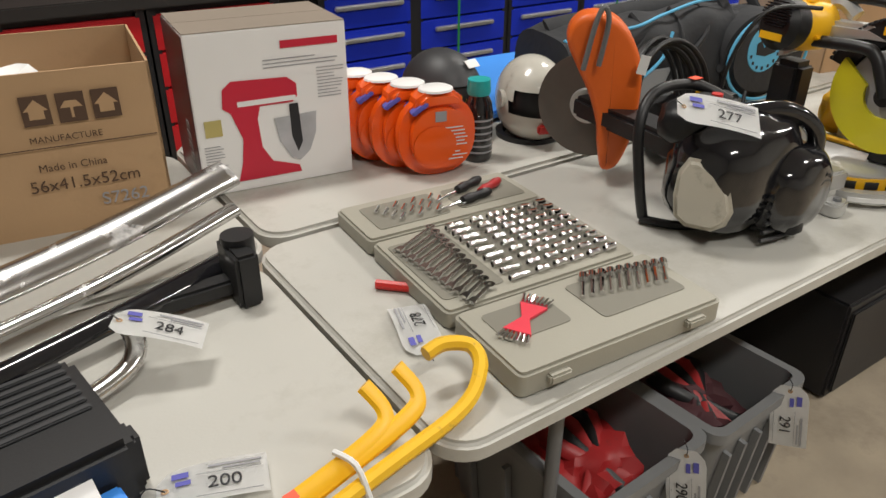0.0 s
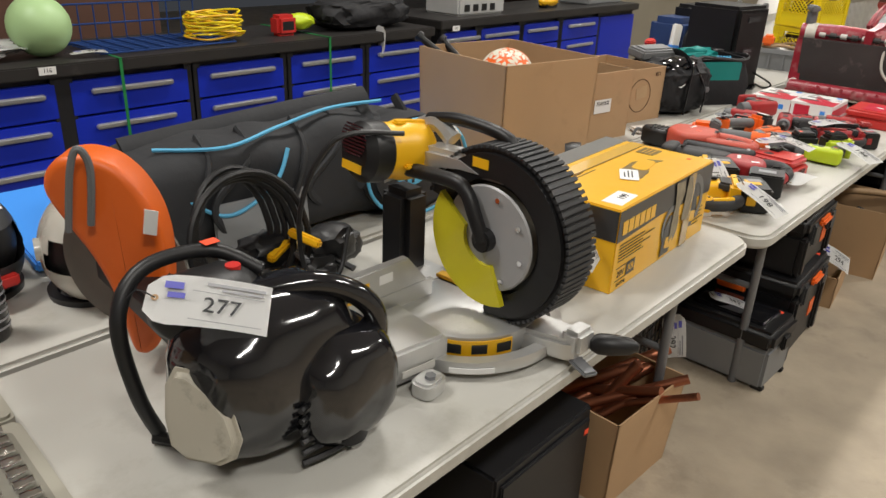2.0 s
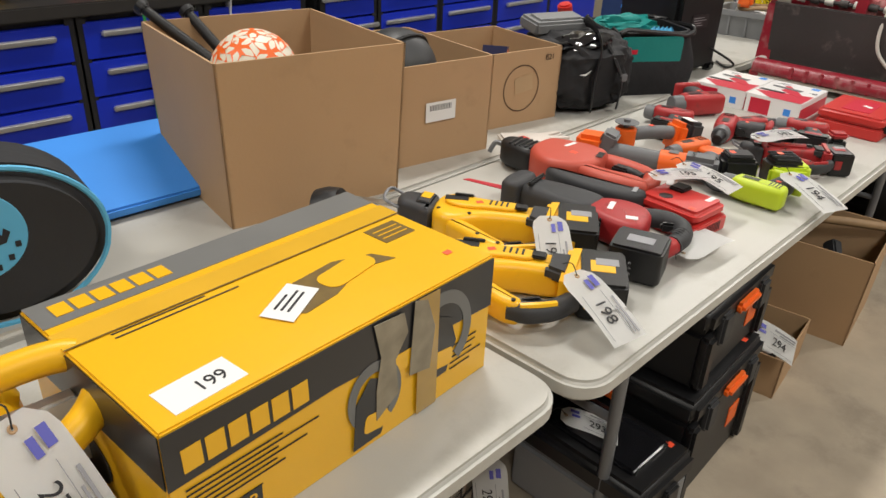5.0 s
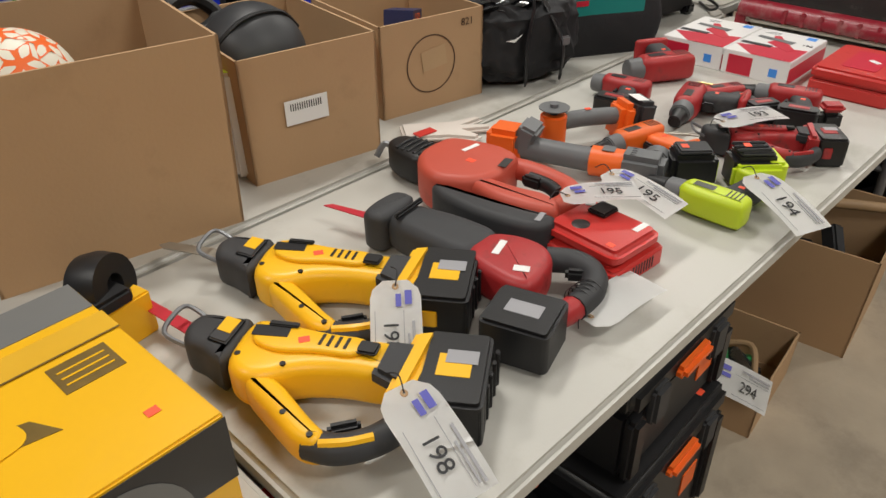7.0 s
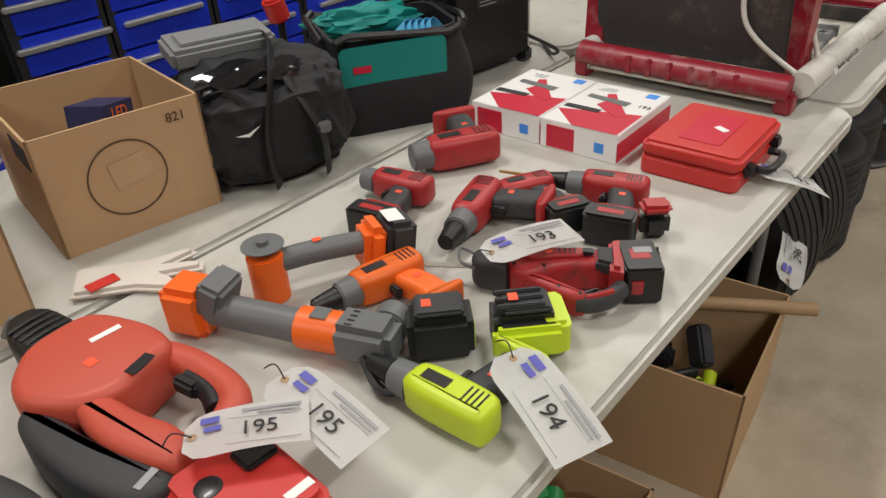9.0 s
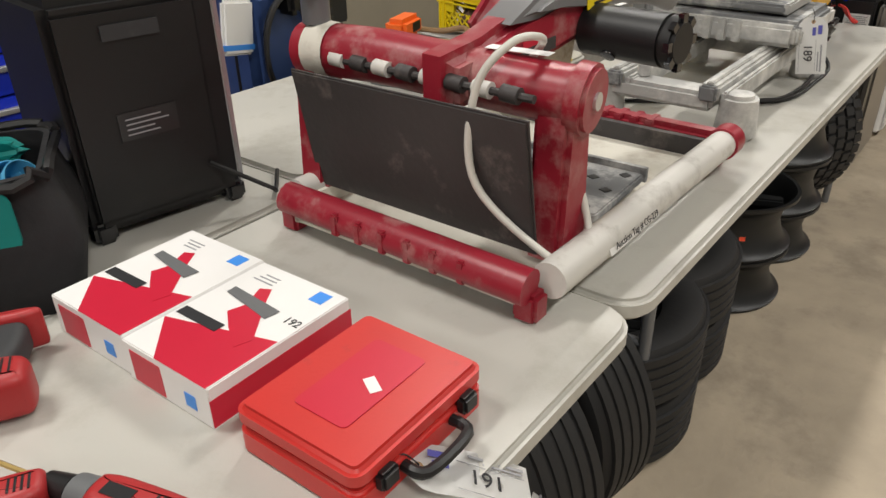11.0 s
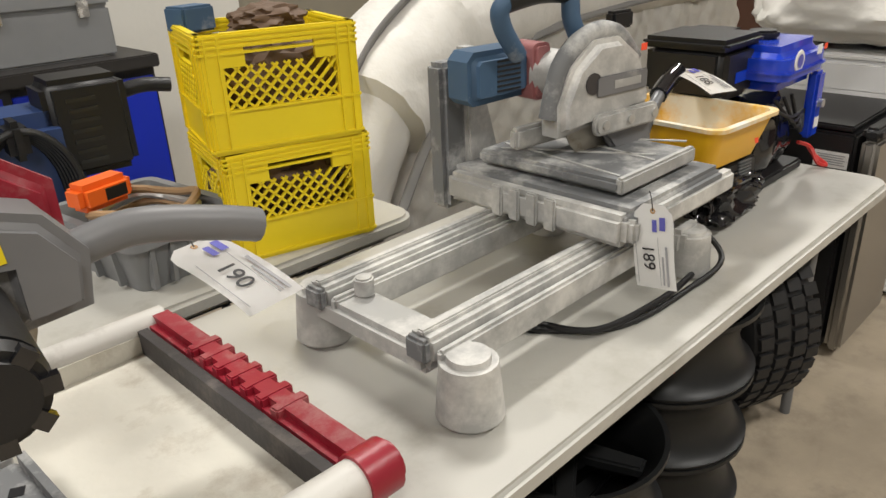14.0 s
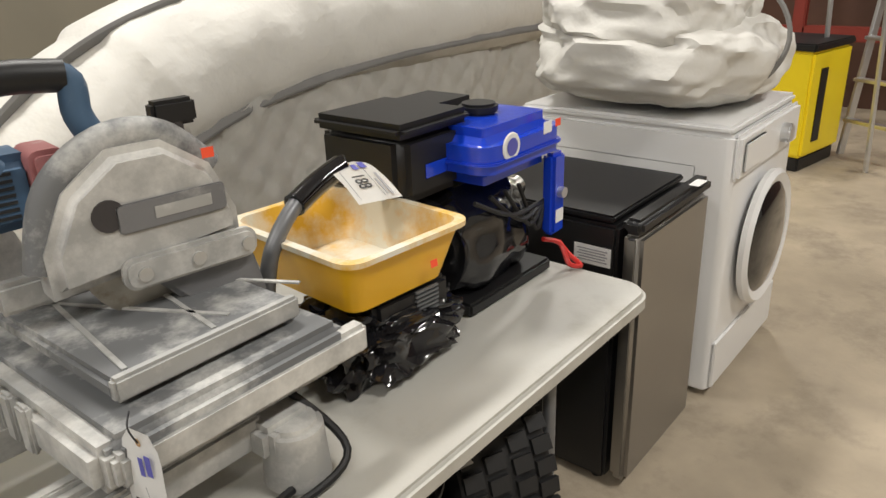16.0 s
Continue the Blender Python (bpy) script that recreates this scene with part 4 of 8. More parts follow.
part("filter_cover", put(prism([(-0.06, 0.02), (-0.03, 0.0), (0.03, 0.0), (0.06, 0.02), (0.07, 0.055), (0.055, 0.10), (0.02, 0.14), (-0.02, 0.165), (-0.05, 0.165), (-0.068, 0.13), (-0.07, 0.07)], -0.015, 0.012, M(-0.142, -0.075, 0.06, 82, 0, -62), 0.012, 3), None, None), mat("dusty_cream_cover", (0.46, 0.43, 0.36), 0.6, var=0.15, dirt=(0.25, 0.23, 0.19), amount=0.35, dscale=15), cs, "dusty cream air filter cover")
part("front_handle", tube([(-0.13, 0.10, 0.02), (-0.16, 0.10, 0.12), (-0.165, 0.12, 0.26), (-0.10, 0.14, 0.33), (0.02, 0.12, 0.335), (0.08, 0.05, 0.30)], 0.014, 10, 8), BLK, cs)
part("rear_housing", blob(0.11, 0.10, 0.11, M(0.12, -0.10, 0.12), 0.06, 2.0, 4, power=0.7, floor=-0.115), BLK_G, cs)
part("choke_knob", cyl((0.02, 0.05, 0.31), (0.02, 0.05, 0.33), 0.014, seg=12), RED_C, cs)
part("skid_foot", tube([(-0.14, 0.10, 0.015), (-0.08, 0.02, 0.012), (0.02, -0.04, 0.012)], 0.012, 8, 5), BLK, cs)
part("rear_handle", tube([(0.02, -0.02, 0.30), (0.12, -0.08, 0.305), (0.20, -0.12, 0.24), (0.2, -0.12, 0.12)], 0.022, 10, 8), BLK_G, cs)
part("top_cover", put(blob(0.10, 0.075, 0.06, M(-0.03, 0.06, 0.27), 0.1, 2, 3, power=0.8), None, None), BLK, cs)
part("belt_arm", put(box(0.10, 0.42, 0.06, M(-0.02, 0.26, 0.17, 0, 0, -6), 0.012), None, None), BLK, cs)
bl = part("cutting_disc", lathe([(0.0, -0.003), (0.152, -0.003), (0.152, 0.003), (0.0, 0.003)], 40, M(0.015, 0.47, 0.19, 90, 0, -62)), mat("worn_abrasive_disc", (0.13, 0.115, 0.10), 0.8, var=0.25, scale=14), cs, "worn grey abrasive disc")
part("disc_flange", lathe([(0.0, -0.012), (0.05, -0.012), (0.055, 0.0), (0.05, 0.012), (0.0, 0.012)], 24, M(0.015, 0.47, 0.19, 90, 0, -62)), SILVER, bl)
gp = [(-0.16, 0.19), (-0.152, 0.23), (-0.125, 0.258), (-0.08, 0.265), (-0.03, 0.25), (0.01, 0.21), (0.04, 0.15), (0.052, 0.08), (0.05, 0.0), (0.04, -0.08), (0.015, -0.15), (-0.01, -0.17), (-0.035, -0.165), (-0.045, -0.12), (-0.055, -0.04), (-0.085, 0.05), (-0.13, 0.13)]
part("blade_guard", put(soft_prism(gp, -0.05, 0.05, 0.018, M(0.005, 0.345, 0.215, 90, 0, -42)), None, None), ORANGE_M, cs, "orange painted steel blade guard")
part("guard_handle", tube([(-0.13, 0.36, 0.34), (-0.115, 0.345, 0.46), (-0.10, 0.335, 0.5), (-0.085, 0.33, 0.46), (-0.095, 0.34, 0.35)], 0.007, 8, 6), GREY_T, cs)
part("guard_label", box(0.025, 0.05, 0.001, M(-0.02, 0.255, 0.36, 90, 10, -42)), PAPER, cs)
dot(cs, M(0.02, 0.12, 0.352), 0.03)
tag_card(277, 1.60, 0.99, TOP + 0.315, -38, 28, 12, 1.2)


# ---- sliding mitre saw ----
ms = thing("mitre_saw", "yellow and silver mitre saw with a large toothed dust guard", "power saw", 2.29, 1.05, TOP, -2)
part("base_casting", prism([(-0.36, -0.10), (-0.20, -0.14), (0.20, -0.14), (0.36, -0.10), (0.38, 0.10), (-0.36, 0.10)], 0.02, 0.062, bevel=0.01), SILVER, ms)
part("side_block", prism([(-0.335, -0.14), (-0.185, -0.155), (-0.165, 0.02), (-0.335, 0.02)], 0.012, 0.096, bevel=0.008), SILVER, ms, "cast aluminium side table")
part("side_block", prism([(0.19, -0.13), (0.34, -0.12), (0.34, 0.02), (0.17, 0.02)], 0.012, 0.092, bevel=0.008), SILVER, ms, "cast aluminium side table")
part("block_slot", box(0.09, 0.004, 0.02, M(-0.265, -0.15, 0.03, 0, 0, -6), 0.002), MK_TUBE, ms)
part("foot_lug", prism(rounded(0.07, 0.055, 0.02, 4), 0.0, 0.04, M(-0.27, -0.185, 0, 0, 0, 10), 0.006), SILVER, ms)
part("lug_bolt", cyl((-0.27, -0.19, 0.04), (-0.27, -0.19, 0.048), 0.012, seg=6), STEEL_GREY, ms)
for fx in (-0.3, 0.32):
    part("foot_pad", box(0.07, 0.06, 0.022, M(fx, 0.06, 0.0), 0.006), SILVER, ms)
part("turntable", lathe([(0, 0.078), (0.165, 0.078), (0.175, 0.072), (0.18, 0.05), (0.175, 0.022), (0, 0.02)], 56, M(-0.01, -0.05, 0)), SILVER, ms)
part("scale_ring", lathe([(0.205, 0.012), (0.232, 0.016), (0.236, 0.03), (0.232, 0.045), (0.205, 0.045)], 56, M(-0.01, -0.05, 0), closed=True), SILVER, ms)
part("ring_label", put(prism([(0.2365 * math.cos(a), 0.2365 * math.sin(a)) for a in [radians(214 + 2 * k) for k in range(13)]] + [(0.2385 * math.cos(a), 0.2385 * math.sin(a)) for a in [radians(238 - 2 * k) for k in range(13)]], 0.022, 0.034, M(-0.01, -0.05, 0)), None, None), PAPER, ms)
part("warning_label", put(prism([(0.1805 * math.cos(a), 0.1805 * math.sin(a)) for a in [radians(205 + 4 * k) for k in range(14)]] + [(0.183 * math.cos(a), 0.183 * math.sin(a)) for a in [radians(257 - 4 * k) for k in range(14)]], 0.03, 0.068, M(-0.01, -0.05, 0)), None, None), YEL, ms, "yellow warning label")
for a in (214, 232, 250):
    part("warning_print", box(0.035, 0.002, 0.022, M(-0.01 + 0.1838 * math.cos(radians(a)), -0.05 + 0.1838 * math.sin(radians(a)), 0.038, 0, 0, a + 90)), PRBLK, ms)
part("mitre_arm", prism([(-0.02, -0.2), (0.09, -0.2), (0.10, -0.315), (0.085, -0.34), (0.03, -0.34), (0.015, -0.32)], 0.016, 0.07, bevel=0.01), SILVER, ms)
part("arm_bracket", box(0.07, 0.05, 0.06, M(0.06, -0.325, 0.03), 0.01), SILVER, ms)
part("lock_handle", put(lathe([(0.014, 0), (0.024, 0.02), (0.025, 0.05), (0.02, 0.09), (0.01, 0.108), (0, 0.11)], 18), M(0.08, -0.345, 0.05, 90, 0, 38), None), BLK, ms, "black lock handle")
part("lock_lever", box(0.035, 0.07, 0.012, M(0.03, -0.365, 0.012, 0, 0, -25), 0.004), STEEL_GREY, ms)
part("fence", prism([(-0.37, 0.025), (-0.05, 0.025), (-0.05, 0.05), (-0.37, 0.05)], 0.06, 0.125, bevel=0.003), SILVER, ms)
part("sliding_fence", prism([(-0.37, 0.0), (-0.37, 0.075), (-0.13, 0.075), (-0.065, 0.0)], -0.012, 0.012, M(0, 0.037, 0.12, 90), 0.003), SILVER, ms)
part("fence", prism([(0.09, 0.025), (0.39, 0.025), (0.39, 0.05), (0.09, 0.05)], 0.06, 0.18, bevel=0.004), SILVER, ms)
part("fence_label", box(0.10, 0.001, 0.036, M(-0.30, 0.0242, 0.135)), YEL, ms)
part("fence_print", box(0.085, 0.001, 0.02, M(-0.30, 0.0232, 0.143)), PRBLK, ms)
part("fence_sticker", box(0.04, 0.001, 0.022, M(-0.20, 0.0242, 0.155)), PAPER, ms)
part("kerf_plate", box(0.028, 0.30, 0.012, M(0.045, -0.065, 0.076, 0, 0, 3), 0.002), YEL, ms, "yellow kerf plate")
part("kerf_slot", box(0.006, 0.28, 0.001, M(0.03, -0.065, 0.0785, 0, 0, 3)), PRBLK, ms)
HB = M(-0.008, -0.128, 0.268)
yb = part("blade", lathe([(0, -0.0015), (0.150, -0.0015), (0.152, 0.0015), (0, 0.0015)], 60, HB @ M(0, 0.0, 0, 0, 90)), BLADE, ms)
part("lower_guard", put(prism([(0.155 * math.cos(a), 0.155 * math.sin(a)) for a in [radians(150 + 7.5 * k) for k in range(20)]] + [(0.06 * math.cos(a), 0.06 * math.sin(a)) for a in [radians(292 - 10 * k) for k in range(14)]], 0.03, 0.045, HB @ M(0, 0, 0, 90, 0, -90)), None, None), mat("translucent_yellow_guard", (0.62, 0.55, 0.02), 0.25, var=0.15, coat=0.3), ms, "yellow plastic lower guard")
part("upper_guard", put(prism([(0.20 * math.cos(a), 0.20 * math.sin(a)) for a in [radians(-95 + 7 * k) for k in range(38)]] + [(0.12 * math.cos(a), 0.12 * math.sin(a)) for a in [radians(164 - 7 * k) for k in range(38)]], -0.085, 0.022, HB @ M(0, 0, 0, 90, 0, -90), 0.012), None, None), BLK, ms, "black blade housing")
for k in range(58):
    a = radians(-72 + 4.4 * k)
    part("guard_tooth", box(0.10, 0.009, 0.007, HB @ M(0.032, 0, 0) @ Matrix.Rotation(a, 4, "X") @ M(0, 0, 0.198, 0, 0, 90) @ M(0, 0, 0, 0, 0, 90)), RUB, ms, smooth=False)
part("grey_side_plate", lathe([(0, 0.004), (0.118, 0.004), (0.122, 0)], 40, HB @ M(-0.03, 0, 0.0, 0, -90)), mat("light_grey_plate", (0.36, 0.36, 0.37), 0.45, 0.2), ms, "grey blade cover plate")
for k in range(5):
    a = radians(60 + 45 * k)
    part("bolt", cyl((HB @ Vector((-0.03, 0.10 * math.cos(a), 0.10 * math.sin(a)))), (HB @ Vector((-0.04, 0.10 * math.cos(a), 0.10 * math.sin(a)))), 0.006, seg=10), CHROME, ms)
part("arbor_boss", cyl(HB @ Vector((-0.03, 0, 0)), HB @ Vector((-0.06, 0, 0)), 0.026, seg=20, bevel=0.004), BLK, ms)
part("link_arm", put(tube([(-0.05, 0.0, 0.0), (-0.055, 0.02, 0.05), (-0.055, 0.05, 0.10), (-0.055, 0.10, 0.115), (-0.05, 0.30, 0.10)], 0.017, 10, 6), HB, None), BLK, ms, "black guard link")
part("saw_arm", put(prism([(-0.02, 0.125), (0.10, 0.165), (0.22, 0.16), (0.36, 0.10), (0.36, 0.03), (0.22, 0.10), (0.10, 0.12)], -0.025, 0.045, HB @ M(0.0, 0.0, 0.0, 90, 0, 90), 0.012), None, None), SILVER, ms)
part("pivot_tower", box(0.09, 0.10, 0.24, M(0.02, 0.20, 0.05), 0.018), BLK, ms)
part("base_neck", box(0.14, 0.16, 0.07, M(0.02, 0.14, 0.01), 0.014), SILVER, ms)
MB = M(0.02, 0.145, 0.40, 0, 6, -6)
part("motor_body", put(lathe([(0, 0), (0.06, 0), (0.07, 0.012), (0.072, 0.07), (0.066, 0.09), (0.066, 0.13), (0, 0.135)], 32, M(0, 0, 0, 0, -90)), MB, None), YEL, ms, "yellow motor housing")
part("motor_cap", put(lathe([(0.07, 0.128), (0.072, 0.14), (0.07, 0.175), (0.05, 0.195), (0.0, 0.197)], 32, M(0, 0, 0, 0, -90)), MB, None), BLK, ms, "black vented motor cap")
for k in range(9):
    part("cap_vent", put(box(0.002, 0.1 - 0.004 * abs(k - 4) ** 1.6, 0.004, M(-0.1985, 0, 0.012 + 0.008 * (k - 2))), MB, None), BLK_G, ms)
part("cap_label", put(box(0.002, 0.075, 0.02, M(-0.199, 0, -0.042)), MB, None), YEL, ms)
for a in (30, 100, 200):
    part("motor_lug", put(box(0.10, 0.02, 0.012, M(-0.05, 0.068 * math.cos(radians(a)), 0.068 * math.sin(radians(a)) - 0.006, 0, 0, 0), 0.004), MB, None), YEL, ms)
part("carry_handle", tube([(0.03, 0.13, 0.475), (0.03, 0.04, 0.49), (0.035, -0.06, 0.485), (0.035, -0.115, 0.47), (0.035, -0.125, 0.44)], 0.015, 10, 6), BLK, ms)
part("grip_bracket", tube([(0.03, 0.16, 0.45), (0.03, 0.10, 0.47), (0.03, 0.05, 0.44)], 0.022, 8, 6), SILVER, ms)
part("guard_window_label", put(box(0.001, 0.045, 0.022, M(-0.024, 0.04, 0.15)), HB, None), YEL, ms)
part("power_cord", tube([(-0.10, 0.08, 0.47), (-0.23, 0.16, 0.46), (-0.30, 0.2, 0.3), (-0.28, 0.2, 0.12), (-0.18, 0.22, 0.10), (-0.12, 0.25, 0.2)], 0.006, 8, 8), BLK, ms)

cl = thing("corded_tool_pile", "pile of black clamps and corded tools with yellow grips", "tools", 2.02, 1.42, TOP)
for k in range(9):
    rnd = random.Random(k)
    part("tool_arm", tube([(rnd.uniform(-0.12, 0.15), rnd.uniform(-0.1, 0.1), 0.02), (rnd.uniform(-0.12, 0.15), rnd.uniform(-0.1, 0.1), rnd.uniform(0.05, 0.16)), (rnd.uniform(-0.12, 0.2), rnd.uniform(-0.12, 0.1), 0.03 + 0.01 * k)], 0.014, 8, 5, flat=0.6), BLK, cl)
for k, (a, b, c) in enumerate(((0.03, 0.0, 0.13), (0.1, 0.03, 0.12), (0.22, 0.05, 0.10), (0.06, -0.06, 0.17))):
    part("yellow_grip", box(0.09, 0.022, 0.022, M(a, b, c, 15, -12, 20 + 30 * k), 0.005), YEL, cl)

for k in range(6):
    part("cord_loop", tube([(-0.06 + (0.10 + 0.012 * k) * math.cos(a), 0.05 + 0.04 * math.sin(a) - 0.015 * k, 0.19 + (0.14 + 0.012 * (k % 3)) * math.sin(a)) for a in [2 * math.pi * q / 14 for q in range(15)]], 0.0085, 8, 3), BLK, cl, "coiled black power cord")
for k in range(5):
    part("tool_body", blob(0.07, 0.055, 0.05, M(-0.06 + 0.08 * k, 0.05 * math.sin(2.0 * k), 0.07 + 0.05 * (k % 2)), 0.25, 3, 3, power=0.8, seedv=k), BLK, cl)
    part("steel_jaw", box(0.10, 0.022, 0.014, M(-0.1 + 0.08 * k, -0.08 + 0.02 * k, 0.05 + 0.035 * (k % 3), 20, -15 + 10 * k, 35 * k), 0.004), STEEL_GREY, cl)

# ---- charcoal tool bag ----
bg = thing("drum_bag", "charcoal fabric drum bag with sky blue piping", "bag", 2.42, 1.86, TOP, -6)
bm = bmesh.new()
rows = []
NB = 44
for i in range(NB + 1):
    u = i / NB
    x = -0.53 + 1.02 * u
    hgt = 0.30 + 0.055 * math.sin(u * 3.1) - 0.07 * math.exp(-((u - 0.45) / 0.1) ** 2) * 0.4 + 0.015 * noise.noise(Vector((u * 9, 0, 2)))
    w = 0.165 + 0.02 * noise.noise(Vector((u * 6, 1, 0)))
    if u > 0.9:
        hgt *= 1 - 1.2 * (u - 0.9) ** 1.0
    ring = []
    for k in range(28):
        a = 2 * math.pi * k / 28
        cy_, cz_ = math.cos(a), math.sin(a)
        yy = w * math.copysign(abs(cy_) ** 0.6, cy_)
        zz = hgt / 2 + hgt / 2 * math.copysign(abs(cz_) ** 0.75, cz_)
        f = 0.03 * noise.noise(Vector((x * 5, yy * 5, zz * 5)))
        ring.append(bm.verts.new((x + f * 0.3, yy + f, max(0.0, zz + f * 0.6))))
    rows.append(ring)
for a, b in zip(rows, rows[1:]):
    for k in range(28):
        bm.faces.new((a[k], a[(k + 1) % 28], b[(k + 1) % 28], b[k]))
bm.faces.new(rows[0][::-1]), bm.faces.new(rows[-1])
bmesh.ops.recalc_face_normals(bm, faces=bm.faces[:])
part("bag_body", bm, BAG_GREY, bg)
part("piping", tube([(-0.52, -0.10, 0.29), (-0.42, -0.17, 0.20), (-0.30, -0.185, 0.135), (-0.16, -0.185, 0.2), (-0.1, -0.165, 0.29)], 0.006, 6, 8), CYAN, bg, "sky blue piping")
part("piping", tube([(-0.45, -0.06, 0.315), (-0.28, -0.14, 0.315), (-0.1, -0.11, 0.34), (0.1, -0.08, 0.365), (0.3, -0.08, 0.365)], 0.006, 6, 8), CYAN, bg, "sky blue piping")
part("end_pocket", box(0.30, 0.01, 0.17, M(-0.20, -0.188, 0.0, -4), 0.004), BAG_SIDE, bg, "light grey mesh pocket")
for k, fx in enumerate((-0.42, -0.3, -0.12, 0.0, 0.14, 0.28)):
    part("fold", tube([(fx, -0.17, 0.05 + 0.02 * k), (fx + 0.04 * (-1) ** k, -0.178, 0.17), (fx + 0.09, -0.14, 0.27), (fx + 0.10, -0.05, 0.325 + 0.008 * k)], 0.02, 8, 6, flat=0.5), BAG_GREY, bg)
part("zip_cover", tube([(-0.5, 0.03, 0.305), (-0.1, 0.02, 0.34), (0.3, 0.0, 0.37)], 0.035, 8, 8, flat=0.3), BAG_GREY, bg)
fc = thing("round_cover_bag", "round charcoal bag with a sky blue hand emblem", "bag", 2.765, 1.70, TOP, -8)
part("pouch", put(prism([(0.21 * math.cos(a), 0.165 + 0.165 * math.sin(a)) for a in [2 * math.pi * k / 40 for k in range(40)]], -0.10, 0.10, M(0, 0, 0, 90), 0.03, 3), None, None), BAG_GREY, fc)
part("piping", put(tube([(0.205 * math.cos(a), 0.165 + 0.162 * math.sin(a), 0.095) for a in [2 * math.pi * k / 24 for k in range(25)]], 0.006, 6, 2), M(0, 0, 0, 90), None), CYAN, fc, "sky blue piping")
part("emblem", put(lathe([(0, 0.002), (0.088, 0.002), (0.09, 0)], 40), M(-0.03, -0.1, 0.20, 90), None), CYAN, fc, "sky blue round emblem")
part("emblem_hand", put(prism([(-0.045, -0.02), (0.0, -0.03), (0.05, -0.02), (0.06, 0.0), (0.05, 0.01), (0.045, -0.005), (0.03, 0.015), (0.02, -0.002), (0.005, 0.018), (-0.01, 0.0), (-0.03, 0.03), (-0.05, 0.02)], 0, 0.001, M(-0.03, -0.1027, 0.20, 90)), None, None), BAG_GREY, fc)
for k in range(7):
    a = radians(200 + 23 * k)
    part("emblem_letter", put(box(0.010, 0.012, 0.001), M(-0.03 + 0.074 * math.cos(a), -0.1027, 0.20 + 0.074 * math.sin(a), 90), None), BAG_GREY, fc)

# ---- yellow saw carton, second saw and level ----
db = thing("yellow_tool_box", "yellow and black cardboard power tool carton", "box", 3.005, 1.046, TOP, 2.5)
BW, BD, BH = 0.645, 0.385, 0.243
FY, TZ = -BD / 2, BH
part("carton", box(BW, BD, BH, bevel=0.003), YEL_B, db, smooth=False)
PRGREY = mat("grey_print", (0.16, 0.16, 0.155), 0.4, var=0.15)
PRBRN = mat("brown_black_print", (0.16, 0.1, 0.02), 0.4, var=0.4, scale=40)
SCUFF = mat("torn_board", (0.28, 0.24, 0.17), 0.7, var=0.5, scale=25)
FB = M(0, FY - 0.0012, 0, 90)
part("black_band", prism([(-0.3225, 0.15), (-0.05, 0.16), (0.3225, 0.14), (0.3225, 0.238), (-0.3225, 0.238)], 0, 0.001, FB), PRBLK, db, smooth=False)
part("end_band", box(0.002, BD - 0.004, 0.085, M(-BW / 2 - 0.0008, 0, 0.152)), PRBLK, db, smooth=False)
part("end_picture", prism([(0.08 * math.cos(2 * math.pi * k / 20) - 0.05, 0.07 + 0.045 * math.sin(2 * math.pi * k / 20)) for k in range(20)], 0, 0.001, M(-BW / 2 - 0.0008, 0, 0, 90, 0, -90)), PRBLK, db)
for k in range(6):
    part("brand_block", box(0.028, 0.038, 0.001, FB @ M(-0.285 + 0.034 * k, 0.186, 0.0012, 0, 0, 2)), YEL_B, db, smooth=False)
part("top_stripe", box(BW - 0.004, 0.075, 0.0012, M(0, BD / 2 - 0.04, TZ)), PRGREY, db, smooth=False)
for k in range(6):
    part("brand_block", box(0.026, 0.036, 0.001, M(-0.28 + 0.032 * k, BD / 2 - 0.04, TZ + 0.0014)), YEL_B, db, smooth=False)
words("20V", 0.026, INK, db, FB @ M(-0.275, 0.05, 0.0008))
part("volt_frame", box(0.115, 0.002, 0.0008, FB @ M(-0.245, 0.032, 0)), INK, db)
part("volt_frame", box(0.115, 0.002, 0.0008, FB @ M(-0.245, 0.07, 0)), INK, db)
part("volt_panel", box(0.05, 0.036, 0.001, FB @ M(-0.215, 0.051, 0)), PRBLK, db)
words("XR", 0.03, YEL_B, db, FB @ M(-0.215, 0.051, 0.0015))
words("DCS374B", 0.013, INK, db, FB @ M(-0.265, 0.018, 0.0008))
bars(db, FB @ M(-0.19, 0.137, 0), 0.22, 6, 0.0095, 0.003, INK, 8)
bars(db, FB @ M(0.26, 0.10, 0), 0.09, 5, 0.012, 0.003, INK, 9)
bars(db, M(-0.15, 0.075, TZ + 0.0005), 0.22, 5, 0.012, 0.003, INK, 10)
for px, py, r in ((0.03, 0.10, 0.058), (0.19, 0.14, 0.075)):
    part("tool_picture", prism([(r * math.cos(a), r * 1.15 * math.sin(a)) for a in [radians(-70 + 12 * k) for k in range(27)]] + [(r * 0.72 * math.cos(a), r * 0.8 * math.sin(a)) for a in [radians(240 - 12 * k) for k in range(27)]], 0, 0.001, FB @ M(px, py, 0.0012, 0, 0, 15)), PRGREY, db)
    part("tool_picture_body", prism([(-0.03, -0.07), (0.03, -0.06), (0.045, 0.0), (0.02, 0.05), (-0.01, 0.06), (-0.035, 0.02)], 0, 0.0008, FB @ M(px - 0.01, py - 0.02, 0.0024, 0, 0, -8)), PRBLK, db)
    part("tool_picture_battery", prism(rounded(0.05, 0.035, 0.008, 3), 0, 0.0008, FB @ M(px, py - 0.05, 0.0033, 0, 0, -8)), YEL_B, db)
part("label_panel", box(0.06, 0.034, 0.0008, FB @ M(0.105, 0.135, 0.001)), YEL_B, db)
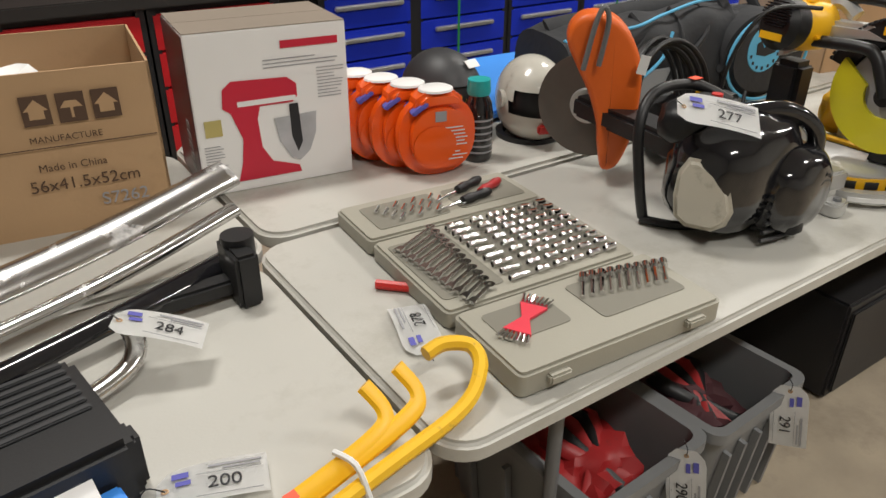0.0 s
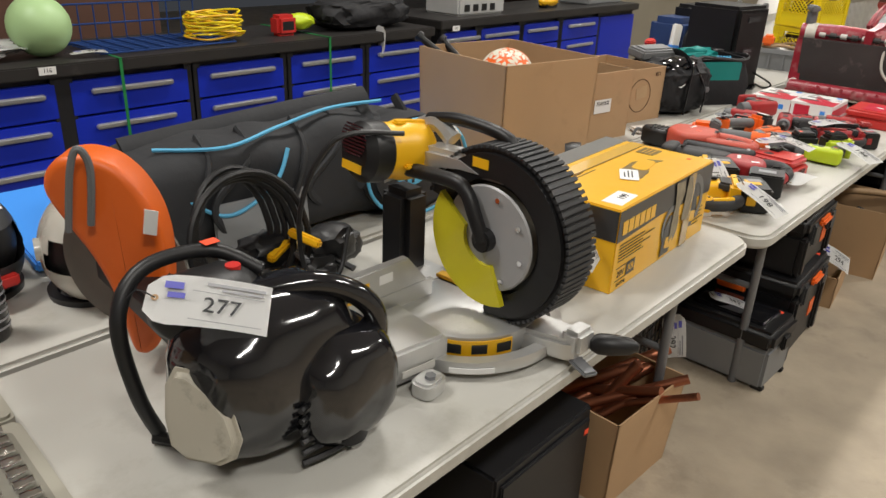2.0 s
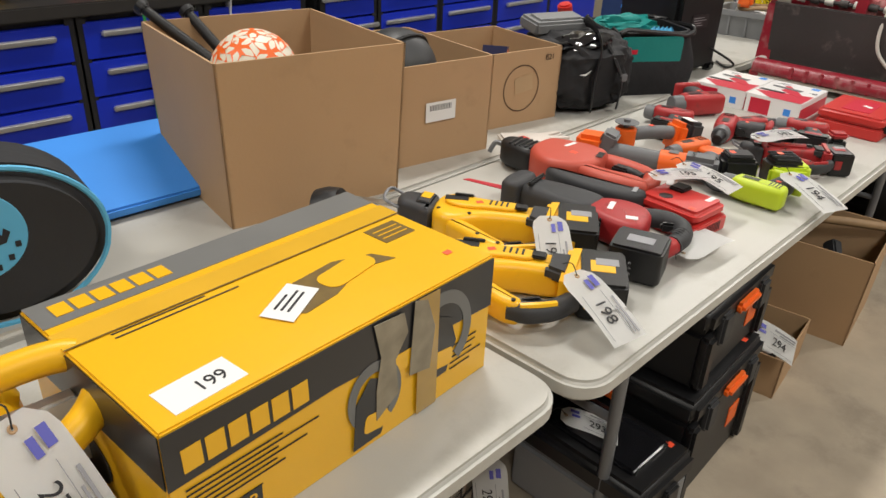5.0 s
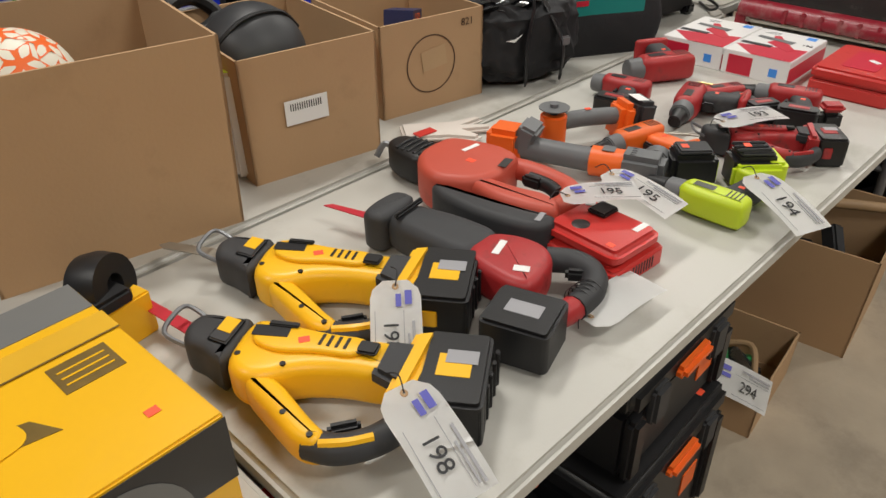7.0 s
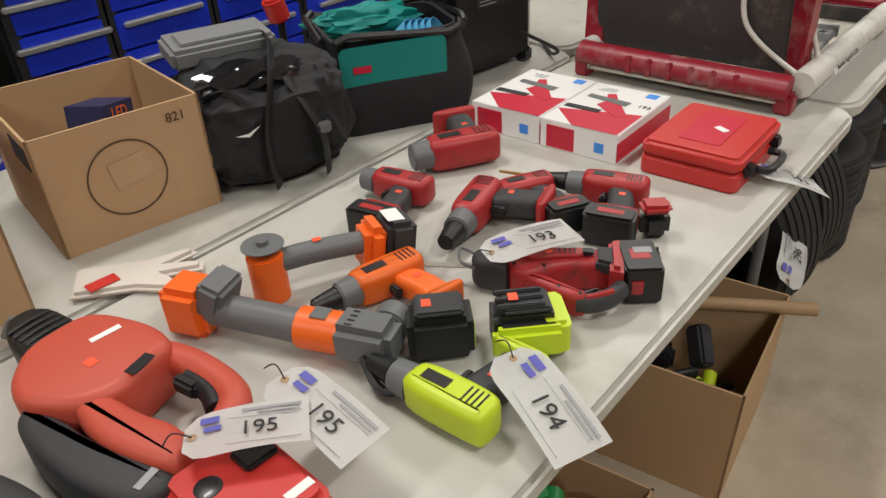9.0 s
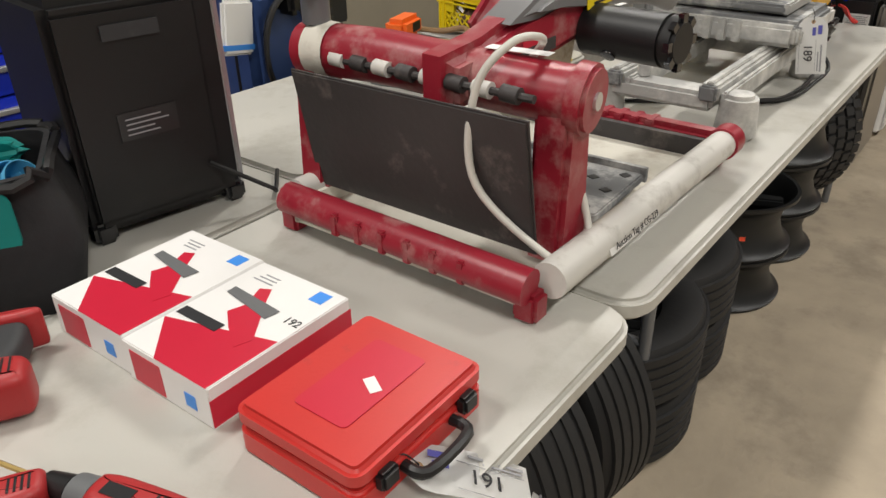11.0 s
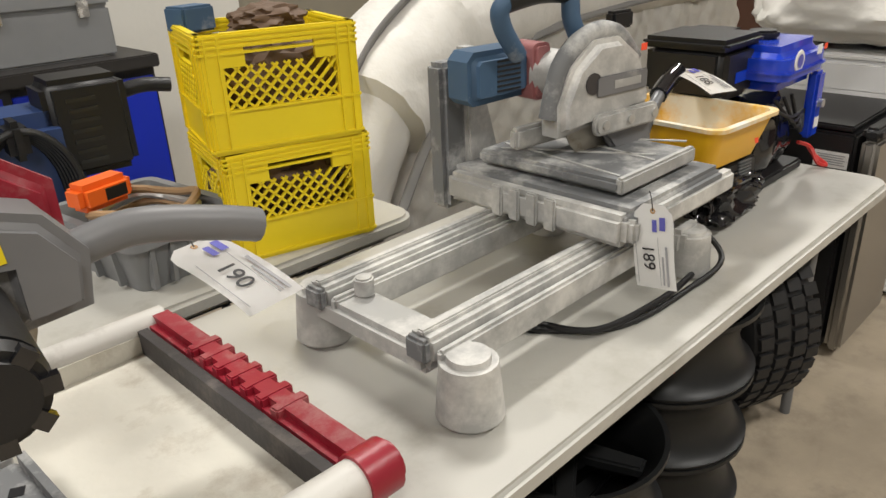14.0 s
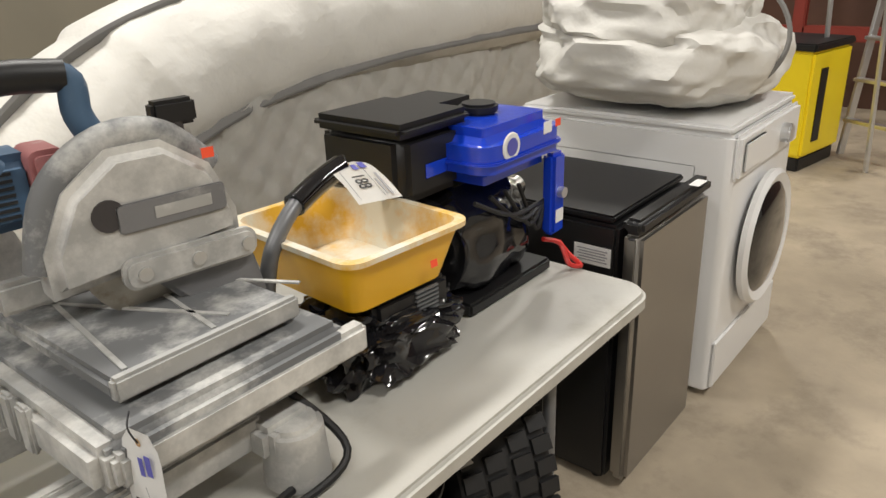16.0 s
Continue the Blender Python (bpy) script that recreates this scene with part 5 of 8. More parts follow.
part("top_picture", prism([(-0.12, -0.02), (-0.05, 0.035), (0.04, 0.045), (0.11, 0.02), (0.13, -0.02), (0.06, -0.005), (-0.02, -0.04), (-0.09, -0.05)], 0, 0.001, M(0.06, -0.06, TZ)), PRBRN, db)
part("top_picture_body", prism(rounded(0.12, 0.05, 0.02, 4), 0, 0.001, M(0.10, -0.055, TZ + 0.0012, 0, 0, 10)), YEL_B, db)
part("spec_panel", box(0.075, 0.06, 0.001, M(0.255, 0.0, TZ)), PRBRN, db)
for k in range(3):
    part("spec_line", box(0.06, 0.003, 0.0006, M(0.255, -0.015 + 0.014 * k, TZ + 0.0012)), YEL_B, db)
part("lot_label", box(0.11, 0.058, 0.001, M(-0.235, -0.145, TZ, 0, 0, 3)), PAPER, db)
words("199", 0.032, INK, db, M(-0.22, -0.148, TZ + 0.0015, 0, 0, 3))
part("paper_label", box(0.10, 0.055, 0.001, M(-0.03, -0.07, TZ + 0.0022, 0, 0, 28)), PAPER, db)
bars(db, M(-0.03, -0.055, TZ + 0.0033, 0, 0, 28), 0.07, 3, 0.011, 0.004, INK, 14)
part("packing_tape", box(BW + 0.002, 0.05, 0.0007, M(0, 0.07, TZ + 0.0008)), mat("clear_tape", (0.80, 0.46, 0.04), 0.1, coat=1.0), db)
part("flap_seam", box(BW, 0.003, 0.0006, M(0, 0.045, TZ + 0.0017)), PRBRN, db)
part("torn_patch", prism([(-0.03, -0.08), (0.02, -0.05), (0.012, 0.02), (0.04, 0.06), (0.03, 0.10), (-0.035, 0.105), (-0.02, 0.04), (-0.03, -0.02)], 0, 0.0008, FB @ M(0.06, 0.13, 0.0042)), SCUFF, db)
part("torn_patch", prism([(-0.03, -0.05), (0.02, -0.06), (0.03, 0.02), (0.01, 0.08), (-0.02, 0.09)], 0, 0.0008, FB @ M(0.135, 0.15, 0.0042)), SCUFF, db)
part("front_tape", box(0.05, BH - 0.01, 0.0006, FB @ M(0.15, BH / 2, 0.0038)), mat("grey_tape", (0.42, 0.26, 0.06), 0.12, coat=0.8, var=0.3, scale=15), db)
dot(db, M(0.27, -0.13, TZ + 0.0006), 0.016)
cyl_saw = thing("yellow_saw_handle", "yellow power saw lying beside its carton", "power saw", 2.58, 1.06, TOP, 10)
part("saw_body", blob(0.12, 0.07, 0.075, M(-0.05, 0.10, 0.13), 0.12, 2, 4, power=0.8), YEL, cyl_saw)
part("d_handle", tube([(-0.14, 0.06, 0.20), (-0.02, 0.05, 0.225), (0.11, 0.02, 0.225), (0.13, -0.03, 0.20), (0.06, -0.075, 0.175), (-0.06, -0.085, 0.165), (-0.14, -0.04, 0.18), (-0.15, 0.02, 0.20)], 0.024, 12, 6), YEL, cyl_saw)
part("saw_base", prism([(-0.16, -0.06), (0.04, -0.11), (0.06, 0.14), (-0.14, 0.16)], 0.06, 0.07, M(0, 0, 0, 0, 14)), SILVER, cyl_saw)
part("blade_guard", lathe([(0.02, -0.02), (0.09, -0.02), (0.095, 0.0), (0.09, 0.02), (0.02, 0.02)], 32, M(-0.02, 0.0, 0.095, 80, 0, 10), closed=True), SILVER, cyl_saw)
part("foot_block", box(0.12, 0.10, 0.03, M(-0.02, 0.04, 0.0), 0.008), BLK, cyl_saw)
dot(cyl_saw, M(0.03, -0.107, 0.172, 60), 0.025)
tag_card(276, 2.585, 0.90, TOP + 0.19, -72, 0, 55, 1.2)
lv = thing("yellow_spirit_level", "yellow box section spirit level with black ends", "level", 3.16, 1.34, TOP, 12)
part("beam", box(0.62, 0.055, 0.09, bevel=0.004), YEL, lv)
for px in (-0.2, 0.0, 0.24):
    part("vial_housing", box(0.08, 0.057, 0.03, M(px, 0, 0.085), 0.006), BLK, lv)
part("end_wheel", lathe([(0.02, -0.03), (0.055, -0.03), (0.06, 0), (0.055, 0.03), (0.02, 0.03)], 28, M(0.26, 0.03, 0.11, 80, 0, 20), closed=True), BLK, lv)

# ---- ball and bats in the large box ----
sb = thing("soccer_ball", "cream soccer ball with orange stars", "ball", 3.49, 1.83, TOP + 0.235)
part("ball_stand", cyl((0, 0, -0.228), (0, 0, 0.0), 0.06, seg=12), CARD_IN, sb)
part("ball_skin", lathe([(0.115 * math.sin(math.pi * k / 20), 0.105 - 0.115 * math.cos(math.pi * k / 20)) for k in range(21)], 32), CREAM, sb)
for k, (az, el) in enumerate(((-150, 48), (-95, 40), (-40, 52), (170, 38), (-120, 82), (-70, 10), (30, 45))):
    bm = bmesh.new()
    pts = []
    for i in range(10):
        r = 0.052 if i % 2 == 0 else 0.023
        a = math.pi * 2 * i / 10
        pts.append(Vector((r * math.cos(a), r * math.sin(a), 0)))
    m = M(0, 0, 0.105) @ Matrix.Rotation(radians(az), 4, "Z") @ Matrix.Rotation(radians(90 - el), 4, "Y")
    cv_ = bm.verts.new((m @ Vector((0, 0, 0.1168))))
    vs = [bm.verts.new(m @ (Vector((p.x, p.y, 0.1)).normalized() * 0.1164)) for p in pts]
    for i in range(10):
        bm.faces.new((cv_, vs[i], vs[(i + 1) % 10]))
    part("star", bm, TOOL_OR, sb, "orange star")
for k, (a, b) in enumerate((((3.40, 2.22, 1.19), (3.75, 1.80, 0.78)), ((3.52, 2.2, 1.17), (3.68, 1.78, 0.76)))):
    ba = thing("baseball_bat", "black baseball bat leaning in the large box", "bat", *b)
    d_ = Vector(a) - Vector(b)
    part("bat", cyl((0, 0, 0), d_, 0.026, 0.014, seg=14), BLK, ba)
    part("knob", cyl(d_, d_ * 1.035, 0.023, seg=14, bevel=0.004), BLK, ba)
LM = M(0, -0.2465, 0, 90)
part("white_label", box(0.115, 0.062, 0.001, LM @ M(-0.025, 0.165, 0)), PAPER, mid, "white barcode label")
for k in range(14):
    part("barcode_line", box(0.0025, 0.018, 0.0006, LM @ M(-0.067 + 0.0062 * k, 0.178, 0.001)), INK, mid)
hm = thing("black_skate_helmet", "matte black skate helmet resting in the cardboard box", "helmet", 4.06, 1.90, TOP + 0.245)
part("shell", lathe([(0.135 * math.cos(a), 0.135 * math.sin(a) * 1.02) for a in [math.pi / 2 * k / 12 for k in range(13)]][:-1] + [(0, 0.137)], 36), HELM, hm)
part("vent_groove", tube([(-0.12, -0.03, 0.06), (-0.05, -0.06, 0.118), (0.05, -0.06, 0.118), (0.12, -0.03, 0.06)], 0.006, 6, 6), BLK, hm)
part("filler_pads", cyl((0, 0, -0.238), (0, 0, 0.0), 0.11, seg=20), BLK, hm)
gl = thing("ski_goggles", "black goggles lying in the cardboard box", "goggles", 4.02, 2.12, TOP + 0.30, 20)
part("frame", tube([(-0.10, 0, 0.0), (-0.05, 0.03, 0.05), (0.05, 0.03, 0.05), (0.1, 0, 0.0), (0.04, -0.02, -0.02), (-0.04, -0.02, -0.02), (-0.10, 0, 0.0)], 0.02, 8, 5), BLK, gl)
bk = thing("printed_paper_pack", "green and white printed pack in the cardboard box", "pack", 4.0, 1.84, TOP + 0.006, -20)
part("pack", box(0.17, 0.2, 0.27, bevel=0.01), PAPER_G, bk)
for k in range(5):
    part("print_band", box(0.172, 0.03, 0.0012, M(0, -0.08 + 0.04 * k, 0.270)), INK_G if k % 2 else LIME, bk)
CM = M(0, -0.2015, 0, 90)
part("drawn_circle", lathe([(0.082, 0), (0.082, 0.001), (0.0855, 0.001), (0.0855, 0)], 40, CM @ M(-0.01, 0.135, 0), closed=True), INK_BROWN, c3)
part("tape_patch", box(0.085, 0.06, 0.001, CM @ M(0.0, 0.15, 0, 0, 0, 8)), mat("tan_tape", (0.46, 0.31, 0.17), 0.5), c3)
words("821", 0.03, INK_BROWN, c3, CM @ M(0.12, 0.235, 0.001))
part("edge_print", box(0.002, 0.12, 0.05, M(-0.181, -0.12, 0.2)), INK, c3)
ld = thing("led_lamp_carton", "orange and navy lamp carton inside a cardboard box", "box", 4.58, 1.92, TOP + 0.006, 35)
part("carton", box(0.13, 0.09, 0.245, M(0, 0, 0, 0, 12)), mat("navy_print", (0.02, 0.025, 0.09), 0.4), ld)
words("LED", 0.04, TOOL_OR, ld, M(0.045, -0.046, 0.215, 90, 12))


# ---- cordless tools on the third table ----
TT = TOP + 0.002


def pk_part(name, pts, z0, z1, material, parent, bevel=0.01, label="", seg=3):
    if bevel > 0.004 and len(pts) < 18:
        return part(name, soft_prism(list(pts), z0, z1, bevel), material, parent, label)
    return part(name, prism(pts, z0, z1, None, bevel, seg), material, parent, label)


def battery(parent, cx, cy, w, d, z0, z1, body, accent, rz=0):
    b = part("battery", prism(rounded(w, d, 0.012, 3), z0, z1, M(cx, cy, 0, 0, 0, rz), 0.006), body, parent, "slide-on battery pack")
    part("battery_label", box(w * 0.5, d * 0.3, 0.001, M(cx, cy, z1, 0, 0, rz)), accent, b)
    part("battery_side", box(w * 0.5, 0.0015, (z1 - z0) * 0.5, M(cx, cy, 0, 0, 0, rz) @ M(0, -d / 2 - 0.0005, z0 + (z1 - z0) * 0.25)), accent, b)
    return b


def recip_saw(x, y, rz, main, grip, label, bladec, accent, dirt_dot=True, skew=0.0):
    """Lies on its side about its battery: the blade points along x, the D-handle to +y."""
    t = thing("reciprocating_saw", label, "power saw", x, y, TT, rz, group="reciprocating saws")
    pk_part("nose", [(0.335, -0.058), (0.375, -0.05), (0.41, -0.052), (0.435, -0.045), (0.445, -0.01), (0.43, 0.028), (0.39, 0.038), (0.36, 0.055), (0.335, 0.062)], 0.006, 0.084, grip, t, 0.018, "black rubber nose boot")
    pk_part("nose_ridge", [(0.345, -0.036), (0.385, -0.034), (0.385, 0.022), (0.345, 0.03)], 0.082, 0.09, grip, t, 0.004)
    pk_part("nose_badge", [(0.35, -0.03), (0.378, -0.035), (0.378, 0.0), (0.352, 0.005)], 0.0898, 0.0912, accent, t, 0.0)
    pk_part("gear_case", [(0.055, -0.05), (0.10, -0.055), (0.17, -0.042), (0.25, -0.05), (0.33, -0.06), (0.342, -0.02), (0.335, 0.06), (0.295, 0.085), (0.255, 0.075), (0.215, 0.045), (0.15, 0.03), (0.09, 0.03), (0.055, 0.02)], 0.008, 0.086, main, t, 0.02)
    pk_part("top_rib", [(0.12, -0.036), (0.20, -0.03), (0.315, -0.042), (0.315, 0.012), (0.26, 0.028), (0.20, 0.012), (0.13, 0.01)], 0.084, 0.096, main, t, 0.007)
    pk_part("handle_bridge", [(0.255, 0.05), (0.305, 0.075), (0.22, 0.135), (0.165, 0.172), (0.13, 0.172), (0.125, 0.145), (0.16, 0.125)], 0.016, 0.076, main, t, 0.016)
    part("grip", tube([(0.155, 0.152, 0.046), (0.11, 0.152, 0.046), (0.065, 0.125, 0.046), (0.035, 0.085, 0.046)], 0.026, 14, 6, flat=0.9), grip, t, "black rubber grip")
    part("trigger", box(0.05, 0.018, 0.024, M(0.115, 0.112, 0.034, 0, 0, 30), 0.006), BLK, t)
    part("grip_inlay", tube([(0.13, 0.165, 0.066), (0.09, 0.155, 0.07), (0.06, 0.135, 0.068)], 0.007, 6, 4), main, t)
    b = battery(t, -0.02, -0.01, 0.105, 0.165, 0.004, 0.092, BLK, accent, 6)
    for k in range(6):
        part("battery_rib", box(0.006, 0.012, 0.07, M(-0.075, -0.07 + 0.026 * k, 0.012, 0, 0, 6), 0.002), BLK, b)
    part("battery_latch", box(0.034, 0.004, 0.035, M(-0.01, 0.076, 0.03, 0, 0, 6), 0.002), accent, b)
    part("battery_print", box(0.05, 0.03, 0.0008, M(-0.028, -0.03, 0.0932, 0, 0, 6)), INK_G, b)
    part("battery_shell", prism([(0.02, -0.085), (0.06, -0.07), (0.065, 0.075), (0.03, 0.085)], 0.008, 0.098, None, 0.01), main, t)
    part("shell_band", prism([(0.044, -0.05), (0.10, -0.045), (0.10, 0.03), (0.05, 0.05)], 0.06, 0.0925, None, 0.008), grip, t)
    part("shoe", tube([(0.425, -0.05, 0.06), (0.47, -0.06, 0.075), (0.478, -0.03, 0.08), (0.47, 0.015, 0.075), (0.43, 0.02, 0.06)], 0.0045, 6, 5), STEEL_GREY, t, "bent wire shoe")
    part("blade", prism([(0.42, -0.032), (0.57, -0.032 + skew), (0.585, -0.018 + skew), (0.57, -0.008 + skew), (0.42, -0.004)], 0.048, 0.0505), bladec, t, "thin saw blade")
    part("lever", box(0.05, 0.012, 0.006, M(0.27, -0.03, 0.0955, 0, 0, 5), 0.002), BLK, t)
    part("name_bar", box(0.06, 0.026, 0.001, M(0.285, -0.012, 0.0962, 0, 0, 8)), PRBLK, t)
    for k in range(4):
        part("vent", box(0.005, 0.026, 0.001, M(0.155 + 0.014 * k, -0.012, 0.0962)), PRBLK, t)
    part("switch_pad", prism(rounded(0.035, 0.03, 0.006, 3), 0.09, 0.0985, M(0.12, -0.012, 0), 0.003), BLK, t)
    for sx, sy, sz in ((0.09, 0.012, 0.0868), (0.32, 0.04, 0.0868), (0.20, 0.13, 0.0768), (0.24, 0.045, 0.0868), (0.145, 0.16, 0.0768)):
        part("screw", cyl((sx, sy, 0.06), (sx, sy, sz), 0.005, seg=8), BLK, t)
    if dirt_dot:
        dot(t, M(0.225, -0.005, 0.0962, 0, 0, 30), 0.018)
    return t


tag_card(198, 3.575, 0.775, TT + 0.075, -100, 0, 24, 1.15)
tag_card(197, 3.70, 0.985, TT + 0.085, -132, 0, 30, 1.05)
REDBLADE = mat("red_painted_blade", (0.55, 0.03, 0.05), 0.4, 0.3, var=0.1)
recip_saw(3.675, 0.86, 119, YEL, RUB, "yellow cordless reciprocating saw with a red blade", REDBLADE, YEL, True, -0.055)
recip_saw(3.845, 1.045, 119, YEL, RUB, "yellow cordless reciprocating saw with a steel blade", BLADE, YEL)
ml = thing("reciprocating_saw", "red and charcoal cordless reciprocating saw with a red blade", "power saw", 3.915, 0.88, TT, 100, group="reciprocating saws")
pk_part("nose", [(0.365, -0.17), (0.40, -0.178), (0.425, -0.165), (0.432, -0.11), (0.425, -0.06), (0.40, -0.05), (0.365, -0.058)], 0.006, 0.096, RUB, ml, 0.016, "black rubber nose boot")
pk_part("front_body", [(0.15, -0.165), (0.26, -0.175), (0.375, -0.16), (0.382, -0.115), (0.375, -0.068), (0.25, -0.05), (0.165, -0.045), (0.14, -0.10)], 0.008, 0.092, RUB, ml, 0.028)
pk_part("rear_body", [(0.015, -0.125), (0.05, -0.165), (0.11, -0.172), (0.165, -0.15), (0.185, -0.10), (0.165, -0.045), (0.10, -0.025), (0.04, -0.015), (0.005, -0.03)], 0.012, 0.09, RED_T, ml, 0.02)
part("grip", tube([(0.05, -0.16, 0.055), (0.0, -0.18, 0.055), (-0.045, -0.165, 0.053), (-0.065, -0.12, 0.05), (-0.06, -0.06, 0.048)], 0.025, 12, 6), RUB, ml, "black rubber grip")
part("grip_bridge", tube([(-0.06, -0.07, 0.047), (-0.045, -0.025, 0.047), (0.0, -0.01, 0.05)], 0.024, 10, 5), RED_T, ml)
part("trigger", box(0.04, 0.02, 0.024, M(-0.02, -0.145, 0.042, 0, 0, 25), 0.006), BLK, ml)
for k in range(4):
    part("grip_ring", lathe([(0.0262, -0.002), (0.0275, 0), (0.0262, 0.002)], 16, M(-0.062 + 0.002 * k, -0.115 + 0.012 * k, 0.05, 90)), BLK, ml)
battery(ml, -0.012, 0.04, 0.125, 0.115, 0.004, 0.09, BLK, INK_G, 8)
part("blade", prism([(0.42, -0.125), (0.55, -0.105), (0.562, -0.09), (0.42, -0.1)], 0.048, 0.0505), REDBLADE, ml, "thin red saw blade")
part("lever", box(0.012, 0.09, 0.012, M(0.345, -0.115, 0.092), 0.004), BLK, ml)
part("label_strip", box(0.03, 0.018, 0.001, M(0.05, -0.06, 0.0906, 0, 0, 20)), PAPER, ml)
part("name_bar", box(0.05, 0.014, 0.001, M(0.12, -0.10, 0.0906, 0, 0, -80)), PAPER, ml)
tag_card(None, 4.075, 0.80, TT + 0.03, -5, 0, 0, 1.1)

hl = thing("reciprocating_saw", "large worn red cordless reciprocating saw with a D-handle", "power saw", 4.12, 1.05, TT, 97, group="reciprocating saws")
pk_part("nose", [(0.34, -0.18), (0.44, -0.185), (0.48, -0.165), (0.485, -0.12), (0.44, -0.09), (0.34, -0.075)], 0.008, 0.088, BLK, hl, 0.018, "black rubber nose boot")
pk_part("body", [(0.15, -0.21), (0.22, -0.228), (0.33, -0.205), (0.355, -0.17), (0.355, -0.08), (0.30, -0.02), (0.24, 0.0), (0.16, -0.04), (0.13, -0.10), (0.145, -0.16)], 0.008, 0.108, RED_H, hl, 0.02)
pk_part("rear_housing", [(0.16, -0.09), (0.20, -0.05), (0.10, -0.02), (0.0, -0.03), (-0.045, -0.045), (-0.03, -0.085), (0.02, -0.10), (0.08, -0.088)], 0.012, 0.10, RED_H, hl, 0.018)
part("d_handle", tube([(0.20, -0.20, 0.065), (0.13, -0.212, 0.065), (0.06, -0.208, 0.063), (0.01, -0.19, 0.062), (-0.012, -0.15, 0.06), (-0.005, -0.10, 0.058), (0.01, -0.07, 0.058)], 0.026, 12, 6), RED_H, hl)
part("grip_pad", tube([(0.11, -0.19, 0.062), (0.06, -0.185, 0.062), (0.02, -0.165, 0.06)], 0.018, 10, 5), BLK, hl, "black rubber grip pad")
part("trigger", box(0.05, 0.022, 0.028, M(0.095, -0.175, 0.05), 0.006), BLK, hl)
pk_part("battery", [(0.26, -0.015), (0.23, 0.02), (0.10, 0.04), (-0.03, 0.025), (-0.055, -0.02), (-0.04, -0.05), (0.10, -0.025), (0.20, -0.03)], 0.004, 0.088, RUB, hl, 0.018, "dark grey battery pack")
part("battery_strip", box(0.012, 0.035, 0.001, M(-0.02, -0.015, 0.0886, 0, 0, 10)), INK_G, hl)
for k in range(5):
    part("nose_ridge", tube([(0.36 + 0.018 * k, -0.17, 0.088), (0.36 + 0.018 * k, -0.13, 0.0905), (0.36 + 0.018 * k, -0.095, 0.088)], 0.004, 6, 4), BLK, hl)
part("badge", box(0.02, 0.045, 0.001, M(0.15, -0.145, 0.1085, 0, 0, 10)), PRBLK, hl)
part("name_bar", box(0.05, 0.012, 0.001, M(0.26, -0.165, 0.1085, 0, 0, 80)), PAPER, hl)
dot(hl, M(0.22, -0.11, 0.1085), 0.02)
part("front_jaw", tube([(0.48, -0.15, 0.05), (0.51, -0.14, 0.06), (0.52, -0.12, 0.03)], 0.008, 6, 5), STEEL_GREY, hl)
tag_card(195, 4.255, 0.97, TT + 0.115, -40)
tag_card(195, 4.345, 0.93, TT + 0.10, -92, 0, 10, 1.1)

ch = thing("battery_charger", "red plastic battery charger", "charger", 4.208, 0.93, TT, 86)
pk_part("case", rounded(0.20, 0.165, 0.015, 4), 0.0, 0.045, RED_C, ch, 0.006)
pk_part("upper_case", rounded(0.185, 0.15, 0.02, 4), 0.045, 0.082, RED_C, ch, 0.012)
part("slot", box(0.045, 0.05, 0.012, M(0.03, -0.04, 0.081), 0.004), BLK, ch, "black battery slot")
part("recess", lathe([(0, 0.001), (0.017, 0.001), (0.019, 0.0)], 16, M(0.03, 0.03, 0.082)), PRBLK, ch)
for k in range(8):
    part("vent", box(0.0025, 0.002, 0.025, M(-0.04 + 0.009 * k, -0.0832, 0.012)), PRBLK, ch)
    part("vent", box(0.002, 0.0025, 0.025, M(-0.1005, -0.04 + 0.009 * k, 0.012)), PRBLK, ch)
part("name_bar", box(0.04, 0.014, 0.001, M(-0.06, -0.045, 0.0822, 0, 0, -90)), PAPER, ch)
part("lot_label", box(0.045, 0.02, 0.001, M(0.075, -0.06, 0.0822, 0, 0, -60)), PAPER, ch)
dot(ch, M(-0.06, 0.05, 0.0822), 0.016)


